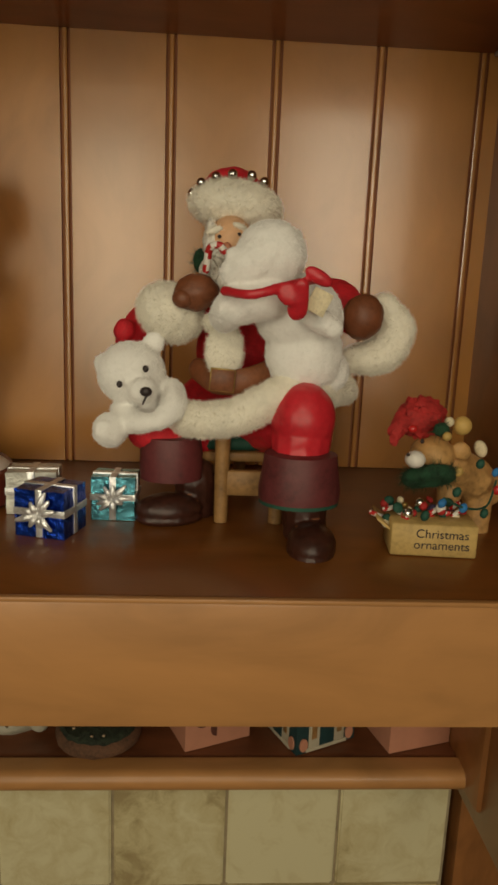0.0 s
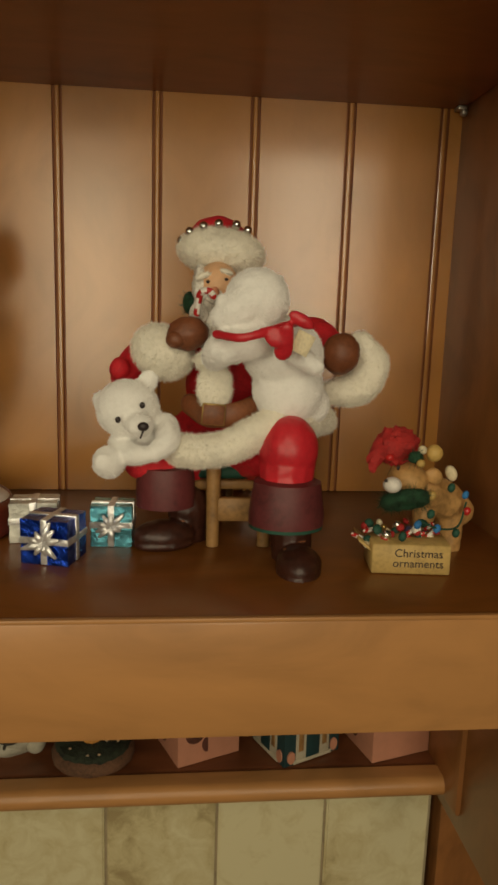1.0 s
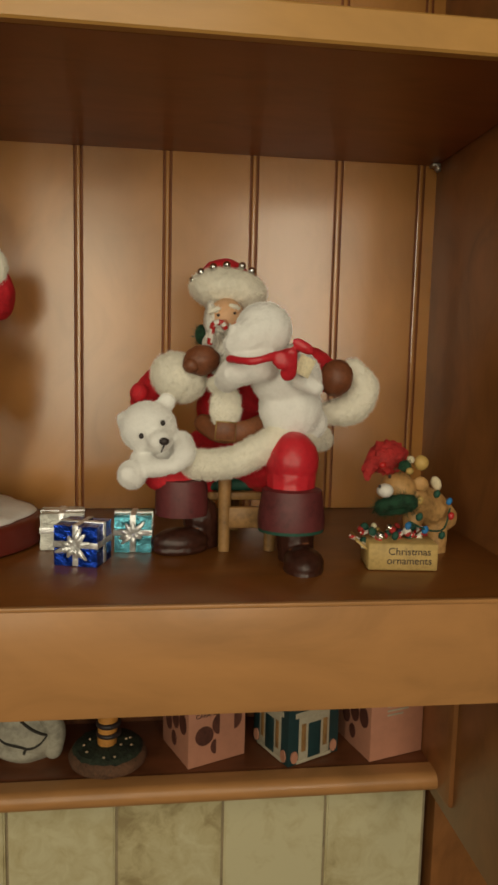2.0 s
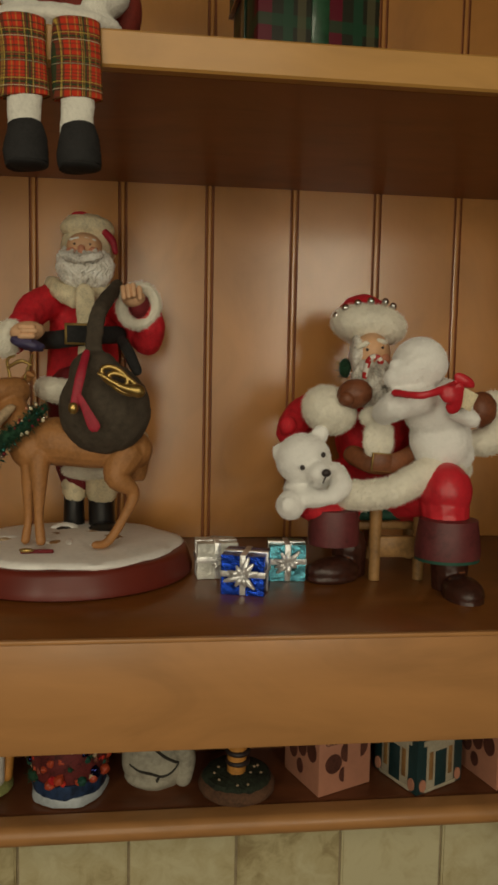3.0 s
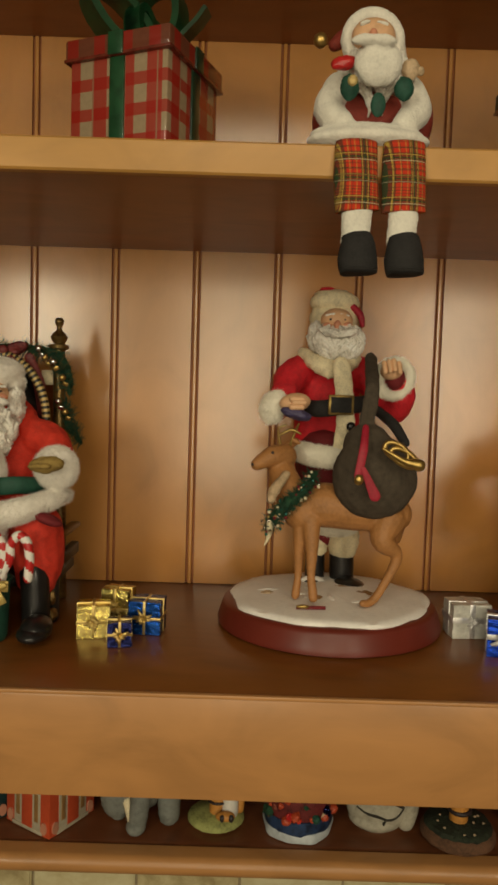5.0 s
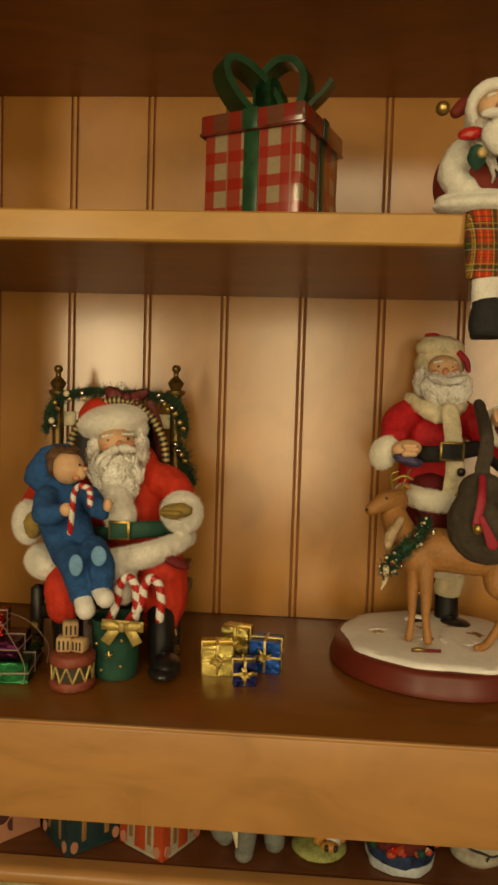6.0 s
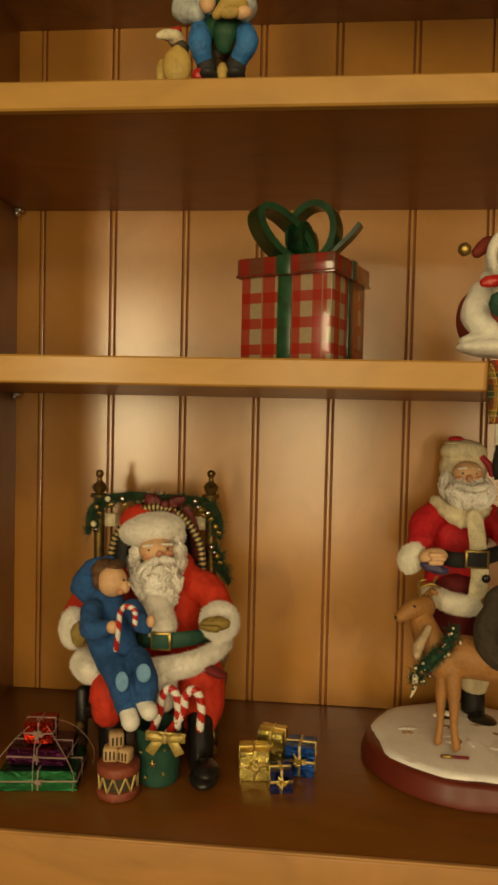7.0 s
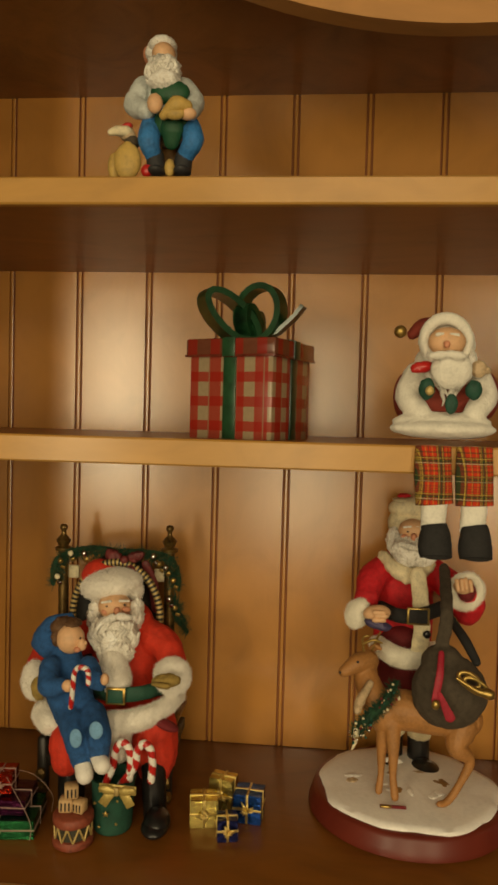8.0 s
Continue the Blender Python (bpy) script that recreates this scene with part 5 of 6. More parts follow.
s.e((-0.2510, 0.3200, 1.9420), (28, 12, 11), knit_white, (0, 8, 0), fuzz=1)
s.e((-0.2530, 0.3300, 1.9310), (52, 28, 50), knit_white, fuzz=2, freq=170)
s.locks((-0.2510, 0.3530, 1.9370), (70, 42, 66), beard_white, 46, 0.9, 6, 12)
for xa, xb in (((-0.2740, 0.3050, 1.8720)[0] + 0.005, (-0.2720, 0.3050, 1.8250)[0] + 0.005), ((-0.2420, 0.3050, 1.8730)[0] + 0.005, (-0.2410, 0.3050, 1.8260)[0] + 0.005)):
    ztop, zmid = SH1 + 0.0005, (-0.2720, 0.3050, 1.8260)[2] - 0.003
    s.t([(xa, 0.3065, ztop), (xa, 0.3045, (ztop + zmid) / 2), (xb, 0.3045, zmid)], [43, 45.5, 45.5], tartan, flat=0.42, sides=20, round_ends=False)
    zs = (-0.2710, 0.3050, 1.8090)[2] - 0.008
    s.t([(xb, 0.3045, zmid + 0.003), (xb - 0.001, 0.3045, zs)], [32, 30], knit_white, flat=0.6, sides=16)
    s.t([(xb, 0.3038, zs + 0.006), (xb + 0.001, 0.3025, zs - 0.002), (xb + 0.001, 0.3010, zs - 0.011), (xb + 0.002, 0.3002, zs - 0.0185)], [31, 37, 41, 39], black_matt, flat=0.75, sides=18, fuzz=1, round_ends=False)
    s.e((xb + 0.002, 0.2995, zs - 0.018), (38, 34, 9), black_matt)
s.single("shelf_sitter_figurine", ((-0.2510, 0.3630, 1.8770)[0], 0.363, 1.8670), "white-bearded shelf sitter doll with tartan trousers and black boots", "figurine")

# ---- painted glass gift boxes ----


def clear_paint(name, colour, rough=0.3):
    m, nt, b = shader(name)
    n = node(nt, "ShaderNodeTexNoise", Scale=90.0, Detail=3.0)
    nt.links.new(coords(nt), n.inputs["Vector"])
    nt.links.new(ramp(nt, n.outputs["Fac"], [(0.3, shade(colour, 0.6)), (0.7, shade(colour, 1.3))]), b.inputs["Base Color"])
    b.inputs["Roughness"].default_value, b.inputs["Coat Weight"].default_value = rough, 0.35
    b.inputs["Transmission Weight"].default_value = 0.25
    return m


glass_green = clear_paint("green glass ribbon", (0.014, 0.080, 0.032))
bow_green = plain("dark green glazed bow", (0.007, 0.045, 0.017), 0.3, scale=90, vary=0.5, relief=0.25, coat=0.2)
glass_dark = clear_paint("dark green glass ribbon", (0.012, 0.055, 0.030))
lid_red = clear_paint("reddish glass lid edge", (0.20, 0.035, 0.02), 0.15)
RED, WINE, CREAMY = (0.30, 0.016, 0.011), (0.10, 0.004, 0.014), (0.32, 0.24, 0.15)
glass_plaid = plaid("red and cream painted glass", CREAMY, [
    ("v", 0.0215, 0.0080, 0.0088, RED, 0.85), ("u", 0.0230, 0.0060, 0.0125, RED, 0.85), ("u", 0.0270, 0.0180, 0.0012, (0.25, 0.2, 0.12), 0.6)], 0.22, 0.5, False)
glass_plaid_dark = plaid("green and wine painted glass", (0.018, 0.018, 0.010), [
    ("u", 0.050, 0.008, 0.014, WINE, 0.92), ("u", 0.050, 0.030, 0.007, (0.012, 0.048, 0.024), 0.85), ("v", 0.024, 0.006, 0.008, (0.010, 0.045, 0.020), 0.8),
    ("u", 0.050, 0.040, 0.006, (0.09, 0.08, 0.04), 0.6)], 0.45, 0.0, False)


lid_glass = plaid("dark red painted lid", (0.14, 0.045, 0.025), [("u", 0.0230, 0.0060, 0.0095, (0.24, 0.018, 0.012), 0.9)], 0.2, 0.5, False)


def strip(points, width, thick, yaw):
    """A flat band that follows a line of (along, up) points, upright, turned by yaw."""
    bm = bmesh.new()
    m = pose(0, 0, 0, 0, 0, yaw)
    line = [Vector((a, 0, z)) for a, z in points]
    rings = []
    for i, p in enumerate(line):
        d = (line[min(i + 1, len(line) - 1)] - line[max(i - 1, 0)]).normalized()
        nrm = Vector((-d.z, 0, d.x)) * thick / 2
        rings.append([bm.verts.new(m @ (p + nrm * s1 + Vector((0, width / 2 * s2, 0)))) for s1, s2 in ((-1, -1), (1, -1), (1, 1), (-1, 1))])
    for a, b in zip(rings, rings[1:]):
        for k in range(4):
            bm.faces.new((a[k], a[(k + 1) % 4], b[(k + 1) % 4], b[k]))
    bm.faces.new(rings[0])
    bm.faces.new(rings[-1])
    return bm


def gift_box(name, place, yaw, side, height, paint, lid_paint, label):
    """A square box with an overlapping lid, crossed ribbons and a loop bow, built at the origin and then put in place."""
    g = thing(name, (0, 0, 0), label, "gift box", "glass gift boxes")
    h, lid = side / 2, height * 0.17
    body = block(-h, h, -h, h, 0, height - lid, 0.002)
    part("body", body, paint, g)
    part("lid", block(-h - 0.003, h + 0.003, -h - 0.003, h + 0.003, height - lid, height, 0.002), [lid_paint], g, "overhanging glass lid")
    part("lid_edge", block(-h - 0.0035, h + 0.0035, -h - 0.0035, h + 0.0035, height - lid - 0.0012, height - lid + 0.001, 0.0004), lid_red, g)
    w = 0.0125
    for k, (sx, sy) in enumerate(((0, -1), (1, 0), (0, 1), (-1, 0))):
        d = h + 0.0008
        if sy:
            bm = block(-w / 2, w / 2, sy * d - 0.0008, sy * d + 0.0008, 0, height - lid - 0.0015, 0.0005)
            bl = block(-w / 2, w / 2, sy * (d + 0.003) - 0.0008, sy * (d + 0.003) + 0.0008, height - lid - 0.001, height, 0.0005)
        else:
            bm = block(sx * d - 0.0008, sx * d + 0.0008, -w / 2, w / 2, 0, height - lid - 0.0015, 0.0005)
            bl = block(sx * (d + 0.003) - 0.0008, sx * (d + 0.003) + 0.0008, -w / 2, w / 2, height - lid - 0.001, height, 0.0005)
        part("ribbon", bm, glass_green if k % 2 == 0 else glass_dark, g)
        part("lid_ribbon", bl, glass_green if k % 2 == 0 else glass_dark, g)
    part("top_ribbon", block(-w / 2, w / 2, -h, h, height, height + 0.0012), glass_dark, g)
    part("top_ribbon", block(-h, h, -w / 2, w / 2, height + 0.0002, height + 0.0014), glass_dark, g)

    def loop(tilt, rx, rz, yaw_l, width, turn=360):
        pts = []
        for i in range(25):
            a = radians(-90 + turn * i / 24)
            x, z = rx * math.cos(a) * 0.9, rz + rz * math.sin(a)
            c, sn = math.cos(radians(tilt)), math.sin(radians(tilt))
            pts.append((x * c + z * sn, height + 0.002 + max(0.0, -x * sn + z * c)))
        part("bow_loop", strip(pts, width, 0.0058, yaw_l), bow_green, g, smooth=60)

    loop(16, 0.0225, 0.0250, -20 - yaw, 0.0185)
    loop(-50, 0.0150, 0.0305, 28 - yaw, 0.024)
    loop(-24, 0.0100, 0.0160, 60 - yaw, 0.014)
    loop(20, 0.0110, 0.0130, 70 - yaw, 0.011)
    part("bow_tail", strip([(0.004, height + 0.002), (0.024, height + 0.009), (0.040, height + 0.024), (0.047, height + 0.033)], 0.015, 0.0035, -10 - yaw), bow_green, g, smooth=60)
    g.location, g.rotation_euler = place, (0, 0, radians(yaw))
    return g


gift_box("gift_box", (-0.4225, 0.3900, 1.8672), -22, 0.0825, 0.0890, glass_plaid, lid_glass, "red and cream plaid glass gift box with green bow")
gift_box("gift_box", (-0.0840, 0.4000, 1.8672), 6, 0.088, 0.0900, glass_plaid_dark, glass_plaid_dark, "green and wine plaid glass gift box")

# ---- woodcarver figurine on the top shelf ----
shirt = plain("grey blue shirt resin", (0.56, 0.60, 0.58), 0.7, scale=300, vary=0.15, relief=0.3)
jeans = plain("blue trouser resin", (0.022, 0.18, 0.46), 0.7, scale=300, vary=0.25, relief=0.3)
apron = plain("green apron resin", (0.006, 0.075, 0.030), 0.6, scale=300, vary=0.2, relief=0.2)
toy_yellow = plain("yellow toy wood", (0.52, 0.34, 0.10), 0.6, scale=300, vary=0.2, relief=0.2)
boot_grey = plain("charcoal boot resin", (0.03, 0.03, 0.032), 0.6, scale=300, vary=0.2, relief=0.2)
s = Sculpt(0.00037)
s.e((-0.5100, 0.3730, 2.2103), (38, 40, 34), beard_white, fuzz=2)
s.e((-0.5030, 0.3530, 2.1998), (28, 30, 26), skin)
s.e((-0.5060, 0.3630, 2.2121), (33, 36, 20), beard_white, fuzz=2)
s.e((-0.5220, 0.3780, 2.2112), (14, 26, 22), skin_red)
s.t([(-0.5100, 0.3450, 2.1951), (-0.5010, 0.3410, 2.1922), (-0.4910, 0.3450, 2.1922)], [2.2], nose_dark, steps=3)
s.e((-0.4960, 0.3410, 2.1893), (7, 8, 8), skin_red, n=8)
s.e((-0.5020, 0.3460, 2.1817), (42, 32, 40), beard_white, (0, 8, 0), fuzz=5, freq=330)
s.locks((-0.5020, 0.3460, 2.1799), (42, 33, 44), beard_white, 34, 0.9, 4, 4)
s.e((-0.4990, 0.3400, 2.1713), (36, 28, 28), beard_white, fuzz=4, freq=330)
s.t([(-0.5060, 0.3680, 2.1789), (-0.5040, 0.3680, 2.1608), (-0.5010, 0.3680, 2.1437)], [46, 50, 50], shirt, flat=0.8)
s.t([(-0.5230, 0.3630, 2.1770), (-0.5280, 0.3530, 2.1570), (-0.5130, 0.3360, 2.1447)], [25, 26, 20], shirt, fuzz=2)
s.t([(-0.4860, 0.3630, 2.1751), (-0.4760, 0.3530, 2.1589), (-0.4760, 0.3360, 2.1428)], [25, 26, 20], shirt, fuzz=2)
s.e((-0.4940, 0.3400, 2.1618), (46, 18, 28), apron)
s.e((-0.4910, 0.3380, 2.1352), (44, 20, 36), apron, fuzz=1)
s.t([(-0.4900, 0.3330, 2.1285), (-0.4910, 0.3360, 2.1200)], [28, 20], apron, flat=0.5)
s.e((-0.5030, 0.3230, 2.1456), (18, 16, 22), skin)
s.e((-0.4750, 0.3210, 2.1361), (20, 14, 14), skin)
s.t([(-0.4950, 0.3200, 2.1343), (-0.4840, 0.3180, 2.1418), (-0.4760, 0.3200, 2.1418)], [10, 20, 14], toy_yellow)
s.e((-0.4850, 0.3180, 2.1352), (24, 12, 14), toy_yellow)
s.t([(-0.5110, 0.3530, 2.1447), (-0.5100, 0.3330, 2.1200), (-0.5070, 0.3380, 2.1086)], [25, 26, 20], jeans, fuzz=2)
s.t([(-0.4810, 0.3530, 2.1428), (-0.4720, 0.3330, 2.1200), (-0.4790, 0.3380, 2.1086)], [24, 25, 20], jeans, fuzz=2)
s.t([(-0.5060, 0.3400, 2.1086), (-0.5040, 0.3380, 2.0962)], [21, 22], boot_grey)
s.t([(-0.4810, 0.3400, 2.1067), (-0.4820, 0.3380, 2.0962)], [21, 22], boot_grey)
s.e((-0.5020, 0.3300, 2.0924), (20, 30, 12), boot_grey)
s.e((-0.4800, 0.3300, 2.0924), (20, 30, 12), boot_grey)
s.b((-0.5010, 0.3800, 2.1219), (90, 60, 92), ochre)
s.e((-0.5280, 0.3330, 2.1019), (32, 16, 42), toy_yellow)
s.e((-0.5280, 0.3330, 2.1134), (13, 10, 14), toy_yellow)
s.e((-0.5420, 0.3430, 2.1010), (16, 14, 32), toy_yellow)
s.e((-0.5320, 0.3430, 2.1285), (22, 18, 16), deer_pale, (0, 20, 0), fuzz=2)
s.t([(-0.5310, 0.3400, 2.1295), (-0.5390, 0.3360, 2.1285), (-0.5430, 0.3340, 2.1267)], [13, 11, 8], cream_paint)
s.e((-0.5320, 0.3430, 2.1343), (15, 12, 9), red_paint, (0, -25, 0))
s.e((-0.5270, 0.3430, 2.1210), (18, 16, 18), sack_grey)
s.e((-0.5100, 0.3280, 2.0924), (14, 10, 14), red_paint)
s.e((-0.4910, 0.3300, 2.0953), (12, 10, 20), toy_yellow)
s.single("woodcarver_figurine", ((-0.4970, 0.3530, 2.0953)[0], 0.353, 2.0810), "seated white-bearded woodcarver figurine with green apron and blue trousers", "figurine")

# ---- calf figurine at an ornament box ----
carton_ochre = plain("ochre painted carton", (0.50, 0.34, 0.12), 0.6, scale=300, vary=0.18, relief=0.2)
calf_tan = plain("tan calf resin", (0.50, 0.28, 0.10), 0.6, scale=250, vary=0.25, relief=0.3)
hat_red = plain("red knit cap", (0.42, 0.022, 0.02), 0.8, scale=500, vary=0.25, relief=0.9)
s = Sculpt(0.00031)
bc = Vector(((0.1180, 0.3770, 1.4970)[0], (0.1130, 0.3490, 1.4950)[1] + 0.0155, ON + 0.0102))
s.b(bc, (168, 100, 66), carton_ochre, (0, 0, -6), edge=0.04)
s.b((0.1230, 0.3850, 1.5030), (136, 88, 14), throne_black, (0, 0, -6), edge=0.04)
s.b((0.0910, 0.3720, 1.5120), (52, 90, 5), carton_ochre, (0, 38, -6), edge=0.1)
s.b((0.1280, 0.3590, 1.5090), (70, 30, 4), carton_ochre, (-40, 0, -6), edge=0.1)
rng = random.Random(7)
for k in range(46):
    p = Vector((0.1160, 0.3730, 1.5170)) + Vector((rng.uniform(-.026, .026), rng.uniform(-.013, .014), rng.uniform(-.006, .007)))
    kind = k % 4
    if kind < 3:
        r = rng.uniform(7, 13)
        s.e(p, (r, r, r * rng.uniform(0.5, 1)), rng.choice([red_paint, white_paint, silver, cream_paint, gold, hat_red, violet, green_cloth]), (rng.uniform(0, 90), rng.uniform(0, 90), 0), n=10)
    else:
        s.t([p, p + Vector((rng.uniform(-.01, .01), -.004, rng.uniform(-.008, .008)))], [5], white_paint, stripes=red_paint, steps=6)
s.e((0.1200, 0.3790, 1.5530), (46, 44, 42), calf_tan, (0, 20, 0), fuzz=2)
s.e((0.1020, 0.3550, 1.5560), (20, 20, 17), white_paint)
s.e((0.0960, 0.3500, 1.5600), (4, 3, 4), nose_dark, n=8)
s.e((0.1100, 0.3700, 1.5640), (4, 3, 5), nose_dark, n=8)
s.e((0.1380, 0.3770, 1.5570), (22, 10, 18), calf_tan, (0, 40, 0))
s.e((0.1110, 0.3810, 1.5770), (50, 42, 40), hat_red, (0, -10, 0), fuzz=9, freq=400)
s.t([(0.1010, 0.3790, 1.5770), (0.0940, 0.3710, 1.5700), (0.0920, 0.3690, 1.5640)], [22, 16, 9], hat_red, fuzz=6, freq=400)
s.e((0.0950, 0.3420, 1.5770), (10, 8, 8), red_paint, n=8)
s.e((0.1330, 0.3670, 1.5750), (19, 18, 19), toy_yellow)
s.e((0.1230, 0.3620, 1.5780), (10, 10, 10), cream_paint, n=10)
s.e((0.1190, 0.3520, 1.5710), (10, 9, 9), toy_yellow, n=10)
s.e((0.1170, 0.3570, 1.5740), (16, 12, 14), green_dark, fuzz=4)
s.ring((0.1160, 0.3690, 1.5420), 38, 16, green_dark, (62, 0, 8), fuzz=6)
s.t([(0.1360, 0.3920, 1.5450), (0.1580, 0.4070, 1.5310), (0.1710, 0.4120, 1.5230)], [42, 50, 40], calf_tan, fuzz=2)
s.e((0.1620, 0.4070, 1.5520), (14, 10, 20), cream_paint, (0, -25, 0))
s.t([(0.1630, 0.4070, 1.5240), (0.1630, 0.4020, 1.4850)], [36, 24], calf_tan, fuzz=2)
s.t([(0.1410, 0.3970, 1.5330), (0.1370, 0.3920, 1.5140)], [30, 22], calf_tan)
for c, p in (((0.1320, 0.3620, 1.5470), toy_yellow), ((0.1310, 0.3590, 1.5350), green_cloth), ((0.1490, 0.3720, 1.5500), green_cloth), ((0.1660, 0.3870, 1.5410), jeans), ((0.1680, 0.3870, 1.5290), red_paint), ((0.1570, 0.3770, 1.5160), green_cloth), ((0.1200, 0.3520, 1.5300), jeans), ((0.1070, 0.3420, 1.5250), green_cloth), ((0.1360, 0.3590, 1.5250), jeans)):
    s.e(c, (9, 8, 11), p, (0, 20, 0), n=10)
s.t([(0.1210, 0.3520, 1.5330), (0.1370, 0.3590, 1.5250), (0.1580, 0.3770, 1.5210), (0.1690, 0.3920, 1.5340)], [2.5], green_cloth, steps=5, sides=6)
calf = s.single("calf_figurine", (0.1100, 0.3500, 1.4950), "tan calf figurine in red cap beside ochre ornament carton", "figurine")


def lettering(text, place, size, yaw, paint, parent, name="lettering"):
    """Flat raised words in the built-in font, as a mesh part."""
    curve = bpy.data.curves.new(name, "FONT")
    curve.body, curve.size, curve.extrude, curve.align_x, curve.align_y = text, size, 0.00015, "CENTER", "CENTER"
    holder = bpy.data.objects.new(name, curve)
    me = bpy.data.meshes.new_from_object(holder)
    bpy.data.objects.remove(holder)
    me.transform(Matrix.Translation(Vector(place) - base_of(parent)) @ pose(0, 0, 0, 90, 0, yaw))
    me.materials.clear()
    me.materials.append(paint)
    ob = new(name, me)
    ob.parent = parent
    return tagged(ob, "dark printed words")


q = bc + Vector((0.003, -0.0164, 0.0042))
lettering("Christmas", q, 0.0078, -6, nose_dark, calf)
lettering("ornaments", q - Vector((0, 0, 0.0070)), 0.0078, -6, nose_dark, calf)


# ---- small wrapped gifts ----
def foil(name, colour, rough=0.22, metal=0.92):
    return plain(name, colour, rough, metal, scale=130, vary=0.3, relief=0.8, depth=0.0025)


foil_gold, foil_blue, foil_navy = foil("gold foil", (0.66, 0.54, 0.17)), foil("blue foil", (0.012, 0.08, 0.36)), foil("navy foil", (0.015, 0.02, 0.10))
foil_white, foil_teal, foil_royal = foil("pearl white foil", (0.66, 0.66, 0.60), 0.4, 0.3), foil("teal foil", (0.10, 0.36, 0.46)), foil("royal blue foil", (0.01, 0.05, 0.42))
foil_green, foil_purple, foil_red = foil("green foil", (0.012, 0.13, 0.045)), foil("purple foil", (0.065, 0.008, 0.04)), foil("red foil", (0.36, 0.02, 0.010))
cord_gold, cord_silver = plain("gold cord thread", (0.60, 0.44, 0.16), 0.35, 0.8, vary=0.2), plain("silver ribbon", (0.70, 0.70, 0.70), 0.3, 0.6, scale=300, vary=0.25, relief=0.6)


def wrapped_gift(label, place, size, yaw, paper, ribbon, group, width=0.0022, bow=1.0):
    """A small parcel: wrinkled paper box, crossed ribbon and a bow on its front edge."""
    w, d, h = size
    g = thing("wrapped_gift", (0, 0, 0), label, "gift", group)
    bm = block(-w / 2, w / 2, -d / 2, d / 2, 0, h)
    bmesh.ops.subdivide_edges(bm, edges=bm.edges[:], cuts=5, use_grid_fill=True)
    for v in bm.verts:
        v.co += noise.noise_vector(v.co * 170 + Vector(place) * 40) * 0.0007 * (1 if v.co.z > 0.001 else 0)
    part("paper", bm, paper, g, smooth=25)
    e = 0.0007
    part("ribbon", block(-width / 2, width / 2, -d / 2 - e, d / 2 + e, 0.0003, h + e, 0.0003), ribbon, g)
    part("ribbon", block(-w / 2 - e, w / 2 + e, -width / 2, width / 2, 0.0003, h + e * 1.2, 0.0003), ribbon, g)
    part("ribbon", block(-w / 2 - e, w / 2 + e, -d / 2 - e, d / 2 + e, h * 0.46, h * 0.46 + width, 0.0003), ribbon, g)
    u = Sculpt(0.001 * bow)
    rr = random.Random(int(abs(place[0]) * 1e4))
    c = Vector((0, -d / 2 - 0.001, h * 0.52))
    for k in range(9):
        a = k * 0.698 + rr.uniform(-0.3, 0.3)
        l = rr.uniform(4, 8.5) * u.unit
        tip = c + Vector((math.cos(a) * l, rr.uniform(-0.003, 0.0), math.sin(a) * l))
        u.t([c, c.lerp(tip, 0.5) + Vector((0, -0.0015, 0)), tip], [0.8, 1.5, 0.7], ribbon, sides=6, steps=3, flat=0.7)
    u.part("bow", g)
    g.location, g.rotation_euler = place, (0, 0, radians(yaw))
    return g


R, M4, L3 = "gifts beside the deer statuette", "gifts beside the throne", "stacked gifts"
wrapped_gift("pearl white foil gift with silver ribbon", (-0.1405, 0.4290, ON), (0.033, 0.026, 0.029), 4, foil_white, cord_silver, R, 0.005, 1.0)
wrapped_gift("royal blue foil gift with wide silver bow", (-0.1200, 0.3850, ON), (0.033, 0.030, 0.030), -16, foil_royal, cord_silver, R, 0.0045, 1.7)
wrapped_gift("teal foil gift with silver tinsel bow", (-0.0835, 0.4185, ON), (0.029, 0.024, 0.0295), -3, foil_teal, cord_silver, R, 0.0045, 1.5)
wrapped_gift("small gold foil gift with thin gold cord", (-0.4585, 0.3980, ON), (0.026, 0.022, 0.0265), 10, foil_gold, cord_gold, M4)
wrapped_gift("tall gold foil gift behind other parcels", (-0.4430, 0.4260, ON), (0.024, 0.018, 0.0325), -14, foil_gold, cord_gold, M4)
wrapped_gift("blue foil gift tied with gold cord", (-0.4160, 0.4120, ON), (0.027, 0.024, 0.0275), -6, foil_blue, cord_gold, M4)
wrapped_gift("tiny navy foil gift tied with gold cord", (-0.4335, 0.3770, ON), (0.0185, 0.018, 0.0200), 12, foil_navy, cord_gold, M4)

SX, SY = -0.6440, 0.3690
cord_pale = plain("dull pink thread", (0.34, 0.22, 0.18), 0.6, vary=0.2)
wrapped_gift("flat green foil gift at the bottom", (SX, SY, ON), (0.066, 0.050, 0.0170), 8, foil_green, cord_pale, L3, 0.0012, 0.5)
wrapped_gift("purple foil gift in the middle", (SX - 0.002, SY + 0.002, ON + 0.0185), (0.052, 0.038, 0.0140), 4, foil_purple, cord_pale, L3, 0.001, 0.5)
wrapped_gift("small red foil gift on top", (SX - 0.004, SY + 0.002, ON + 0.0340), (0.025, 0.022, 0.0185), 6, foil_red, cord_pale, L3, 0.001, 0.7)
net = thing("tie_cord", (SX, SY, ON), "pale cord tying three stacked foil gifts", "cord")
